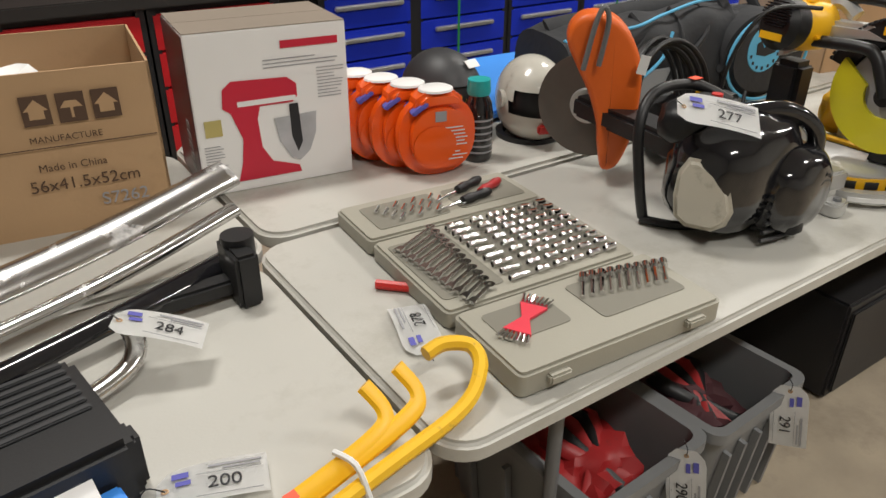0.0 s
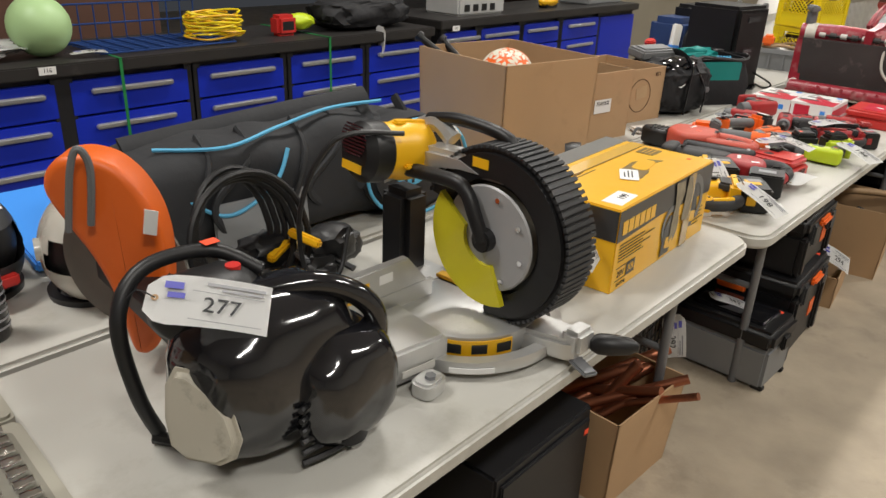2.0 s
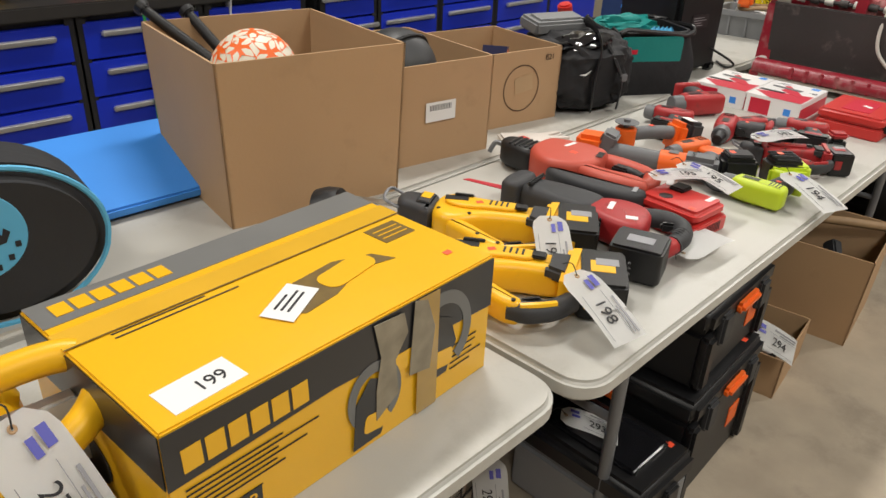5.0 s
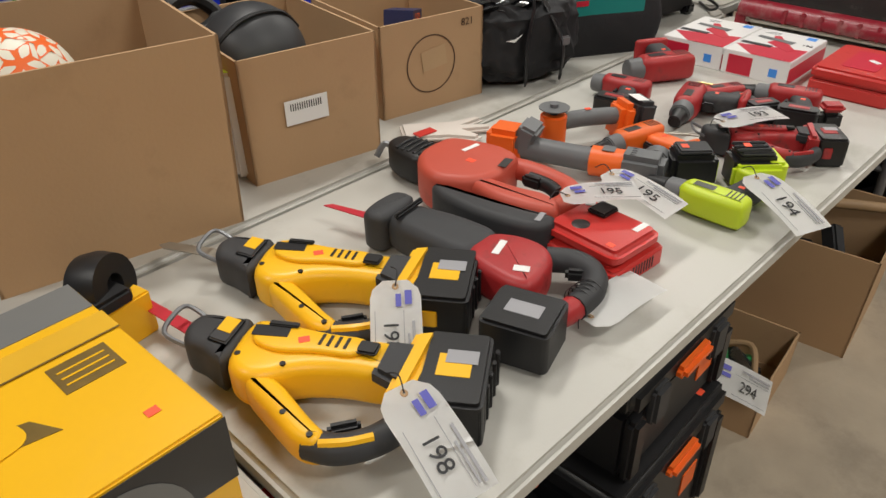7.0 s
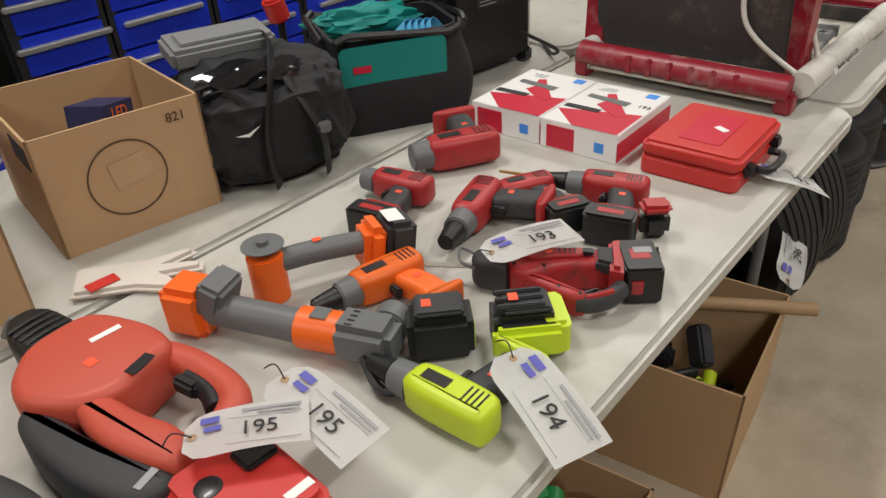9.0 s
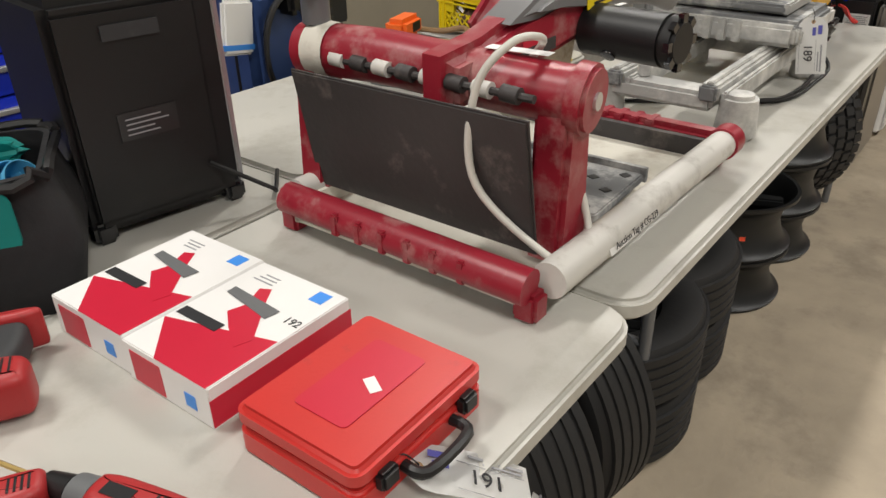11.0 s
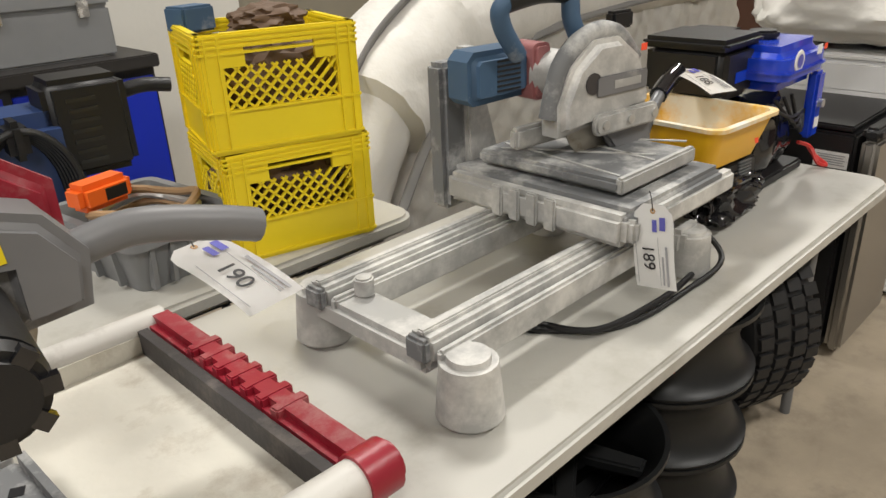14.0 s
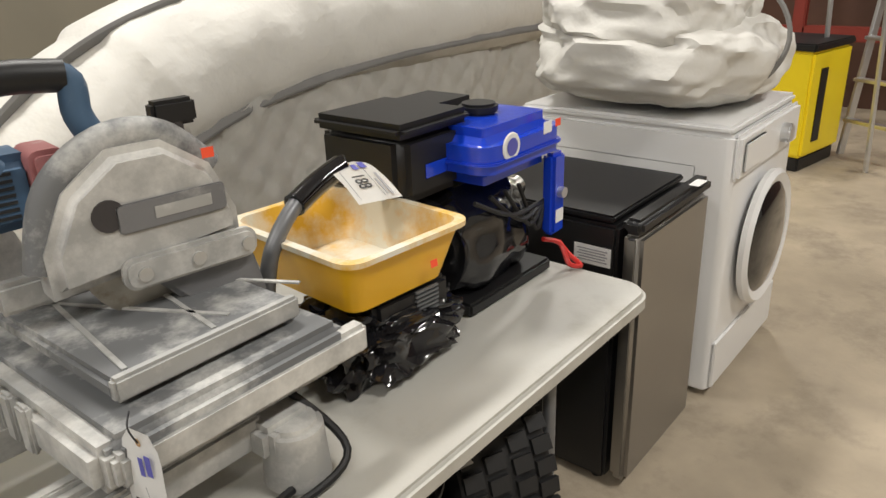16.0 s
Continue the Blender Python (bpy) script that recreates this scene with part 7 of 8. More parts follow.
part("lower_shroud", prism([(0.14, 1.09), (0.5, 1.11), (0.5, 1.14), (0.14, 1.12)], -0.03, -0.015, AM), GREY_SH, rs)
part("yellow_label", box(0.10, 0.05, 0.0015, AM @ M(0.42, 1.218, 0.0905, 0, 0, 4)), YEL_C, rs, "yellow warning label")
for k in range(3):
    part("label_print", box(0.08 - 0.02 * k, 0.005, 0.0008, AM @ M(0.415, 1.23 - 0.014 * k, 0.0922, 0, 0, 4)), INK, rs)
part("name_label", box(0.11, 0.025, 0.0015, AM @ M(0.23, 1.135, 0.0765, 0, 0, 4)), SLATE, rs)
part("name_label", box(0.07, 0.014, 0.001, AM @ M(0.21, 1.152, 0.0775, 0, 0, 4)), INK_RED, rs)
part("motor", put(cyl((0.41, 1.145, 0.07), (0.41, 1.145, 0.27), 0.054, seg=32, bevel=0.008), AM @ M(0, 0, 0), None), BLK, rs, "black cylindrical motor")
part("motor_cap", put(cyl((0.41, 1.145, 0.262), (0.41, 1.145, 0.295), 0.056, 0.048, seg=32, bevel=0.008), AM, None), BLK, rs)
for k in range(8):
    a = math.pi / 4 * k
    part("cap_slot", put(box(0.02, 0.018, 0.012), AM @ M(0.41 + 0.047 * math.cos(a), 1.145 + 0.047 * math.sin(a), 0.282, 0, 0, math.degrees(a)), None), BLK_G, rs)
part("motor_plug", put(cyl((0.375, 1.108, 0.15), (0.370, 1.103, 0.15), 0.016, seg=14), AM, None), BLK_G, rs)
part("motor_label", box(0.03, 0.012, 0.001, AM @ M(0.42, 1.2, 0.14, -90, 0, 0)), PAPER, rs)
part("handle", put(tube([(0.54, 1.17, 0.04), (0.62, 1.185, 0.05), (0.72, 1.165, 0.06), (0.78, 1.145, 0.06)], 0.024, 12, 6), AM, None), GREY_SH, rs, "grey lever handle")
part("blue_plate", box(0.09, 0.03, 0.001, AM @ M(0.42, 1.275, -0.024)), DUSTY_B, rs)
dot(rs, AM @ M(0.49, 1.277, -0.022), 0.022)
part("water_hose", tube([(6.17, 0.90, 1.0), (6.14, 0.83, 0.85), (6.08, 0.80, 0.80), (6.03, 0.84, 0.82), (5.99, 0.99, 0.95), (6.0, 1.0, 1.12), (6.05, 0.96, 1.2), (6.14, 0.95, 1.19), (6.20, 1.02, 1.12)], 0.0075, 10, 8), CLEAR, rs, "cloudy water hose")
part("lot_strip", box(0.22, 0.001, 0.03, M(6.24, 0.772, 0.805, -20)), PAPER, rs)
words("Auction Tag # CG-229", 0.02, INK, rs, M(6.24, 0.7695, 0.82, 70, 0, -1))
tag_card(190, 6.80, 1.06, 1.055, -82, 0, 14, 1.25)

# ---- dusty sliding tile saw ----
bs = thing("sliding_tile_saw", "dust-covered grey sliding tile saw on two rails", "tile saw", 0, 0, 0)
for yy in (0.935, 1.225):
    part("rail", box(0.76, 0.06, 0.05, M(7.43, yy, 0.835), 0.008), DUSTY, bs)
    part("rail_groove", box(0.75, 0.018, 0.012, M(7.43, yy, 0.882), 0.003), DUSTY, bs)
    part("rail_side", box(0.75, 0.02, 0.06, M(7.43, yy - 0.045, 0.81), 0.006), DUSTY, bs)
    part("rail_end", box(0.02, 0.05, 0.045, M(7.05, yy, 0.838), 0.006), DUSTY_D, bs)
part("front_beam", box(0.10, 0.34, 0.055, M(7.10, 1.09, 0.805), 0.012), DUSTY, bs)
for yy in (0.855, 1.265):
    part("front_foot", cyl((7.09, yy, TOP), (7.09, yy, 0.865), 0.062, 0.05, seg=22, bevel=0.012), DUSTY, bs)
    part("rear_foot", cyl((7.84, yy, TOP), (7.84, yy, 0.85), 0.055, 0.048, seg=22, bevel=0.01), DUSTY, bs)
part("rear_beam", box(0.10, 0.5, 0.06, M(7.83, 1.09, 0.80), 0.012), DUSTY, bs)
part("beam_knob", cyl((7.12, 1.16, 0.86), (7.12, 1.16, 0.90), 0.02, seg=16, bevel=0.004), DUSTY, bs)
part("carriage", box(0.40, 0.52, 0.085, M(7.76, 1.10, 0.89), 0.016, 3), DUSTY_D, bs)
part("carriage_skirt", box(0.05, 0.50, 0.07, M(7.565, 1.10, 0.895), 0.014), DUSTY, bs)
for k in range(4):
    part("skirt_rib", box(0.012, 0.03, 0.075, M(7.538, 1.03 + 0.05 * k, 0.895), 0.004), DUSTY, bs)
part("side_rail", box(0.44, 0.035, 0.05, M(7.78, 0.85, 0.905), 0.008), DUSTY, bs)
part("cutting_deck", box(0.31, 0.40, 0.03, M(7.76, 1.10, 0.985), 0.008), DUSTY_D, bs, "dusty dark rubber cutting deck")
for k in range(4):
    part("deck_strip", box(0.008, 0.36, 0.003, M(7.66 + 0.07 * k, 1.10, 1.0145, 0, 0, 28 if k % 2 else -8)), DUSTY, bs)
part("deck_edge", box(0.31, 0.02, 0.036, M(7.76, 0.905, 0.985), 0.005), DUSTY, bs)
part("rear_post", box(0.10, 0.06, 0.36, M(7.60, 1.385, 0.86), 0.012), DUSTY_D, bs)
part("post_brace", prism([(0, 0), (0.12, 0), (0.03, 0.3), (0, 0.3)], -0.02, 0.02, M(7.62, 1.36, 0.95, 90, 0, 0), 0.006), DUSTY, bs)
SM = M(7.775, 1.10, -0.03, 90, 0, -8)
part("saw_guard", prism([(-0.14, 1.10), (-0.14, 1.17), (-0.10, 1.25), (-0.03, 1.30), (0.05, 1.30), (0.12, 1.25), (0.155, 1.17), (0.155, 1.13)], -0.03, 0.055, SM, 0.018, 3), DUSTY, bs, "dusty curved blade guard")
part("guard_rim", put(tube([(-0.145, 1.14, 0.012), (-0.11, 1.25, 0.012), (-0.03, 1.308, 0.012), (0.06, 1.305, 0.012), (0.13, 1.24, 0.012)], 0.022, 10, 6), SM, None), DUSTY_D, bs)
part("guard_badge", prism(rounded(0.17, 0.045, 0.008, 3), 0.055, 0.06, SM @ M(0.045, 1.20, 0), 0.002), GREY_SH, bs)
part("badge_bar", box(0.09, 0.018, 0.001, SM @ M(0.06, 1.20, 0.0602)), DUSTY, bs)
part("name_plate", prism(rounded(0.22, 0.05, 0.02, 4), 0.05, 0.07, SM @ M(0.06, 1.115, 0), 0.006), DUSTY, bs)
for k in range(3):
    part("plate_bolt", put(cyl((-0.02 + 0.085 * k, 1.115, 0.069), (-0.02 + 0.085 * k, 1.115, 0.075), 0.011, seg=12), SM, None), SILVER, bs)
part("clear_guard", prism([(0.0, 1.09), (0.17, 1.10), (0.19, 1.01), (0.15, 0.99), (0.07, 1.01)], 0.02, 0.045, SM, 0.008), GREY_SH, bs, "smoky clear splash guard")
part("blade", lathe([(0, -0.0015), (0.125, -0.0015), (0.125, 0.0015), (0, 0.0015)], 40, SM @ M(0.03, 1.14, 0.01)), BLADE, bs)
part("saw_motor", prism([(-0.265, 1.18), (-0.25, 1.165), (-0.10, 1.17), (-0.085, 1.19), (-0.085, 1.27), (-0.10, 1.285), (-0.245, 1.285), (-0.265, 1.265)], -0.21, -0.10, SM, 0.02, 3), DUSTY_B, bs, "dusty blue motor housing")
for k in range(7):
    part("motor_slot", box(0.07, 0.005, 0.002, SM @ M(-0.16, 1.195 + 0.011 * k, -0.0995)), PRBLK, bs)
part("red_collar", prism(rounded(0.055, 0.13, 0.015, 3), -0.17, -0.075, SM @ M(-0.075, 1.225, 0), 0.008), mat("dusty_red", (0.34, 0.13, 0.13), 0.6, var=0.2, dirt=(0.5, 0.42, 0.4), amount=0.45, dscale=12), bs, "dusty red motor collar")
part("gear_neck", put(cyl((-0.02, 1.215, -0.03), (-0.06, 1.22, -0.12), 0.055, seg=20, bevel=0.008), SM, None), DUSTY, bs)
part("handle", put(tube([(-0.15, 1.27, -0.08), (-0.205, 1.34, -0.07), (-0.21, 1.385, -0.06), (-0.12, 1.40, -0.05), (-0.04, 1.395, -0.04), (-0.035, 1.34, -0.03), (-0.01, 1.28, -0.02)], 0.021, 12, 6), SM, None), DUSTY_B, bs, "blue and black saw handle")
part("handle_grip", put(tube([(-0.205, 1.39, -0.06), (-0.12, 1.403, -0.05), (-0.04, 1.398, -0.04)], 0.024, 12, 4), SM, None), BLK, bs)
part("depth_knob", put(box(0.07, 0.04, 0.03, M(0.09, 1.33, -0.015), 0.006), SM, None), BLK, bs)
part("knob_stem", put(cyl((0.09, 1.28, 0), (0.09, 1.335, 0), 0.015, seg=10), SM, None), SLATE, bs)
part("guard_hole", put(cyl((-0.05, 1.21, 0.05), (-0.05, 1.21, 0.058), 0.024, seg=16), SM, None), SLATE, bs)
part("saw_bracket", put(box(0.34, 0.05, 0.03, M(-0.03, 1.095, -0.06), 0.008), SM, None), DUSTY, bs)
dot(bs, SM @ M(0.11, 1.272, 0.06, 0, 0, 0), 0.02)
part("power_cord", tube([(7.85, 0.92, 0.90), (7.90, 0.80, 0.78), (7.75, 0.80, TOP + 0.008), (7.5, 0.83, TOP + 0.008), (7.35, 1.0, TOP + 0.008), (7.2, 1.25, TOP + 0.008)], 0.007, 8, 8), BLK, bs)
part("power_cord", tube([(7.80, 0.82, TOP + 0.02), (7.65, 0.81, TOP + 0.02), (7.45, 0.84, TOP + 0.02), (7.4, 0.95, TOP + 0.015)], 0.007, 8, 6), BLK, bs)
tag_card(189, 7.585, 0.80, 0.905, -88, 90, 82, 1.1)

# ---- wrapped pump under a yellow pan, and an engine ----
pu = thing("wrapped_pump", "black pump wrapped in clear plastic film", "pump", 8.19, 1.02, TOP, -5)
part("pump_body", blob(0.17, 0.13, 0.075, M(0.0, 0, 0.075), 0.25, 3.5, 5, None, 0.7, 6.0, -0.074), BLK_G, pu)
part("grille", box(0.2, 0.2, 0.09, M(0.03, 0.0, 0.085), 0.012), BLK, pu)
for k in range(8):
    part("fin", box(0.06, 0.006, 0.004, M(0.06, -0.103, 0.10 + 0.009 * k)), GREY_T, pu)
yp = thing("yellow_water_pan", "yellow plastic water pan with dried white slurry", "pan", 8.19, 1.07, TOP + 0.176, -4)
bm = bmesh.new()
r0, r1, r2, r3 = (rounded(0.24, 0.30, 0.03, 4), rounded(0.30, 0.37, 0.035, 4), rounded(0.285, 0.355, 0.033, 4), rounded(0.23, 0.29, 0.03, 4))
lv_ = [[bm.verts.new((x, y, z)) for x, y in r] for r, z in ((r0, 0.0), (r1, 0.115))]
for k in range(len(r0)):
    bm.faces.new((lv_[0][k], lv_[0][(k + 1) % len(r0)], lv_[1][(k + 1) % len(r0)], lv_[1][k]))
bm.faces.new(lv_[0][::-1])
part("pan_outside", bm, YEL, yp)
bm = bmesh.new()
lv_ = [[bm.verts.new((x, y, z)) for x, y in r] for r, z in ((rounded(0.32, 0.39, 0.04, 4), 0.108), (rounded(0.32, 0.39, 0.04, 4), 0.118), (r2, 0.118), (r3, 0.012))]
for a, b in zip(lv_, lv_[1:]):
    for k in range(len(a)):
        bm.faces.new((a[k], a[(k + 1) % len(a)], b[(k + 1) % len(a)], b[k]))
bm.faces.new(lv_[-1])
part("pan_inside", bm, mat("slurry_yellow", (0.78, 0.74, 0.62), 0.65, var=0.08, dirt=(0.75, 0.42, 0.03), amount=0.62, dscale=5), yp, "white slurry coating")
dot(yp, M(0.06, -0.178, 0.05, 80), 0.018)
hp = thing("grey_suction_hose", "grey hose with a wrapped nozzle across the pan", "hose", 8.0, 1.1, TOP + 0.18)
part("hose", tube([(0.0, 0.0, 0.0), (0.02, -0.01, 0.10), (0.10, 0.0, 0.17), (0.22, 0.03, 0.19)], 0.016, 10, 8), STEEL_GREY, hp)
part("nozzle", tube([(0.09, 0.0, 0.165), (0.16, 0.015, 0.185), (0.24, 0.03, 0.20)], 0.024, 10, 5), BLK_G, hp)
tag_card(188, 8.22, 1.05, TOP + 0.365, -112, 0, 12, 1.1)
en = thing("petrol_engine", "black petrol engine with a blue fuel tank", "engine", 8.59, 1.14, TOP, 0)
en.scale = (1.16, 1.16, 1.1)
part("crankcase", blob(0.16, 0.15, 0.12, M(0, 0, 0.125), 0.12, 3, 4, None, 0.7, 1.0, -0.11), BLK_G, en)
part("base_plate", box(0.30, 0.28, 0.03, M(0.02, -0.02, 0.0), 0.006), BLK, en)
part("recoil_housing", cyl((-0.12, -0.02, 0.13), (-0.175, -0.04, 0.13), 0.115, seg=28, bevel=0.015), BLK_G, en)
part("fuel_tank", prism(rounded(0.27, 0.21, 0.035, 5), 0.27, 0.385, M(0.03, -0.08, 0), 0.03, 3), ENG_BLUE, en, "glossy blue fuel tank")
part("tank_flange", prism(rounded(0.285, 0.225, 0.04, 5), 0.315, 0.324, M(0.03, -0.08, 0), 0.003), ENG_BLUE, en)
part("fuel_cap", cyl((0.04, -0.06, 0.385), (0.04, -0.06, 0.408), 0.04, seg=22, bevel=0.006), BLK, en, "black fuel cap")
part("tank_badge", lathe([(0, 0.002), (0.027, 0.002), (0.029, 0)], 22, M(-0.03, -0.186, 0.345, 90)), PAPER, en)
part("badge_centre", lathe([(0, 0.0012), (0.018, 0.0012)], 22, M(-0.03, -0.188, 0.345, 90)), INK_BL, en)
part("tank_label", box(0.03, 0.001, 0.025, M(0.10, -0.186, 0.345)), PAPER, en)
dot(en, M(0.14, -0.1855, 0.36, 90), 0.02)
part("air_filter", box(0.20, 0.22, 0.15, M(-0.13, 0.02, 0.25, 0, 0, 0), 0.025, 3), BLK, en, "black air filter box")
part("filter_lid", box(0.21, 0.23, 0.03, M(-0.13, 0.02, 0.385), 0.012), BLK, en)
part("filter_label", box(0.075, 0.001, 0.028, M(-0.13, -0.0915, 0.30)), ENG_BLUE, en)
part("muffler", box(0.18, 0.16, 0.13, M(0.1, 0.12, 0.26), 0.02), BLK, en)
part("switch_box", box(0.05, 0.03, 0.19, M(0.155, -0.17, 0.10), 0.008), ENG_BLUE, en, "blue switch box")
part("switch_key", cyl((0.155, -0.185, 0.20), (0.155, -0.198, 0.20), 0.012, seg=12), ALU, en)
part("switch_label", box(0.03, 0.001, 0.03, M(0.155, -0.1862, 0.13)), PAPER, en)
part("shaft", cyl((0.16, -0.02, 0.16), (0.23, -0.03, 0.17), 0.025, seg=14), CHROME_D, en)
for k in range(4):
    part("wiring", tube([(-0.1 + 0.05 * k, -0.15, 0.24), (0.0 + 0.03 * k, -0.17, 0.19 - 0.02 * k), (0.14, -0.155, 0.18)], 0.005, 6, 5), BLK, en)
part("battery_lead", tube([(0.15, -0.15, 0.08), (0.19, -0.17, 0.06), (0.18, -0.2, 0.02), (0.205, -0.215, 0.01), (0.21, -0.18, 0.03), (0.2, -0.16, 0.06)], 0.006, 6, 6), RED_C, en, "red battery lead")


# ---- yellow milk crates ----
def crate(x, y, z, rz):
    w, d, hgt = 0.375, 0.33, 0.285
    t = thing("milk_crate", "yellow plastic milk crate with diamond mesh sides", "crate", x, y, z, rz, group="stacked milk crates")
    for k, (px, py, ln, a) in enumerate(((0, -d / 2, w, 0), (w / 2, 0, d, 90), (0, d / 2, w, 180), (-w / 2, 0, d, 270))):
        m = M(px, py, 0, 0, 0, a)
        bm = box(ln, 0.012, 0.10, m @ M(0, 0, 0.0))
        box(ln, 0.016, 0.035, m @ M(0, 0, hgt - 0.035), bm=bm)
        for zz in (0.008, 0.10, 0.235, 0.25, 0.262, 0.274):
            box(ln + 0.012, 0.022, 0.006, m @ M(0, 0, zz), bm=bm)
        for sx in (-1, 1):
            box(ln * 0.13, 0.014, hgt - 0.1, m @ M(sx * ln * 0.435, 0, 0.10), bm=bm)
            box(ln * 0.14, 0.012, 0.05, m @ M(sx * ln * 0.30, 0, 0.205), bm=bm)
            for q in (0.39, 0.47):
                box(0.006, 0.024, hgt - 0.02, m @ M(sx * ln * q, 0, 0.01), bm=bm)
        n = 9 if k % 2 == 0 else 8
        for i in range(-3, n + 1):
            for sgn in (-1, 1):
                x0_ = -ln * 0.37 + ln * 0.74 * i / n
                pts = []
                for q in range(2):
                    pts.append((x0_ + sgn * (0.10 * q) + (0 if sgn > 0 else 0.0), 0.105 + 0.10 * q))
                (ax, az), (bx, bz) = pts
                lo, hi = -ln * 0.37, ln * 0.37
                if max(ax, bx) < lo or min(ax, bx) > hi:
                    continue
                def clip(v):
                    f_ = (v - ax) / (bx - ax)
                    return az + f_ * (bz - az)
                if ax < lo: az, ax = clip(lo), lo
                if ax > hi: az, ax = clip(hi), hi
                if bx < lo: bz, bx = clip(lo), lo
                if bx > hi: bz, bx = clip(hi), hi
                if abs(ax - bx) < 0.01:
                    continue
                ang = math.degrees(math.atan2(bz - az, bx - ax))
                L_ = math.hypot(bx - ax, bz - az)
                box(L_, 0.008, 0.006, m @ M((ax + bx) / 2, 0, (az + bz) / 2, 0, -ang, 0) @ M(0, 0, -0.003), bm=bm)
        part("side_wall", bm, YEL_C, t, smooth=False)
    part("base_grid", box(w - 0.01, d - 0.01, 0.012), YEL_C, t)
    return t


crate(7.395, 1.85, TOP, -14)
crate(7.385, 1.848, TOP + 0.287, -17)
for (cz, sd, lab) in ((TOP + 0.03, 3, "brown and grey oddments filling the lower crate"), (TOP + 0.31, 8, "brown gloves and oddments heaped in the crate")):
    cf = thing("crate_contents", lab, "oddments", 7.385, 1.85, cz)
    part("heap", blob(0.16, 0.14, 0.125, M(0, 0, 0.12), 0.3, 3, 4, None, 0.8, sd, -0.11), mat("brown_leather", (0.13, 0.08, 0.05), 0.7, var=0.3) if sd == 3 else bpy.data.materials["brown_leather"], cf)
lf = thing("leather_glove", "brown leather work glove on top of the crate", "glove", 7.41, 1.84, TOP + 0.555)
part("glove", blob(0.10, 0.07, 0.04, M(0, 0, 0.02), 0.3, 3, 4, seedv=5), bpy.data.materials["brown_leather"], lf)
gb2 = thing("blue_grit_block", "blue plastic box on top of the crate", "box", 7.28, 2.0, TOP + 0.55, 10)
part("block", box(0.10, 0.08, 0.065, bevel=0.006), DUSTY_B, gb2)
gt = thing("grey_storage_tote", "grey plastic storage tote of cables and tools", "tote", 7.03, 1.95, TOP, 8)
def tote(parent, w, d, hgt, material):
    bm = bmesh.new()
    a0, a1, b1, b0 = rounded(w * 0.86, d * 0.86, 0.03, 4), rounded(w, d, 0.035, 4), rounded(w - 0.02, d - 0.02, 0.03, 4), rounded(w * 0.86 - 0.02, d * 0.86 - 0.02, 0.025, 4)
    l = [[bm.verts.new((x, y, z)) for x, y in r] for r, z in ((a0, 0), (a1, hgt - 0.03), (rounded(w + 0.03, d + 0.03, 0.04, 4), hgt - 0.03), (rounded(w + 0.03, d + 0.03, 0.04, 4), hgt), (b1, hgt), (b0, 0.01))]
    for a, b in zip(l, l[1:]):
        for k in range(len(a)):
            bm.faces.new((a[k], a[(k + 1) % len(a)], b[(k + 1) % len(a)], b[k]))
    bm.faces.new(l[0][::-1]), bm.faces.new(l[-1])
    bmesh.ops.recalc_face_normals(bm, faces=bm.faces[:])
    part("tote_body", bm, material, parent)
    for k in range(5):
        for sy in (-1, 1):
            part("rib", box(0.012, 0.02, hgt * 0.75, M(-w * 0.36 + w * 0.18 * k, sy * d * 0.465, 0.01, sy * -5)), material, parent)
    for k in range(3):
        for sx in (-1, 1):
            part("rib", box(0.02, 0.012, hgt * 0.75, M(sx * w * 0.465, -d * 0.25 + d * 0.25 * k, 0.01, 0, sx * 5)), material, parent)
tote(gt, 0.30, 0.40, 0.15, GREY_BIN)
for k in range(4):
    tcoil = thing("cable_coil", "loose coil of cable lying in the grey tote", "cable", 7.03, 1.92, TOP + 0.10 + 0.022 * k, 20 * k, group="cable coils")
    part("coil", tube([(0.11 * math.cos(a), 0.13 * math.sin(a), 0.01 * math.sin(3 * a)) for a in [2 * math.pi * q / 16 for q in range(17)]], 0.011, 8, 3), WOOD if k % 2 else SILVER, tcoil)
os_ = thing("orange_sander", "orange power tool in the grey tote", "power tool", 6.95, 1.98, TOP + 0.17, 15)
part("body", box(0.15, 0.08, 0.07, bevel=0.016), TOOL_OR, os_)
part("vents", box(0.06, 0.082, 0.03, M(0.02, 0, 0.02)), BLK, os_)

# ---- pressure washer behind ----
pw = thing("pressure_washer", "blue and black pressure washer with a coiled hose", "pressure washer", 6.98, 2.75, 0, -5)
part("body", box(0.34, 0.3, 0.95, M(0, 0, 0.08), 0.05, 4), mat("navy_plastic", (0.03, 0.06, 0.17), 0.45, var=0.1), pw)
part("motor_cover", box(0.26, 0.22, 0.32, M(0.22, -0.02, 0.80), 0.03, 3), BLK, pw)
for k in range(7):
    part("vent_slot", box(0.09, 0.004, 0.012, M(0.2, -0.132, 0.85 + 0.033 * k)), PRBLK, pw)
part("top_handle", tube([(0.3, 0, 1.02), (0.42, -0.03, 1.05), (0.52, -0.05, 1.04)], 0.025, 10, 5), BLK, pw)
for k in range(6):
    part("hose_loop", tube([(-0.02 + (0.11 + 0.008 * k) * math.cos(a), -0.17 - 0.012 * k, 0.78 + (0.2 + 0.006 * k) * math.sin(a)) for a in [2 * math.pi * q / 16 for q in range(17)]], 0.011, 8, 3), BLK, pw, "coiled black hose")
part("hose_hook", box(0.06, 0.12, 0.12, M(-0.02, -0.19, 0.92), 0.02), BLK, pw)
for sx in (-0.15, 0.15):
    part("wheel", cyl((sx, 0.12, 0.1), (sx * 1.3, 0.12, 0.1), 0.1, seg=20), BLK, pw)
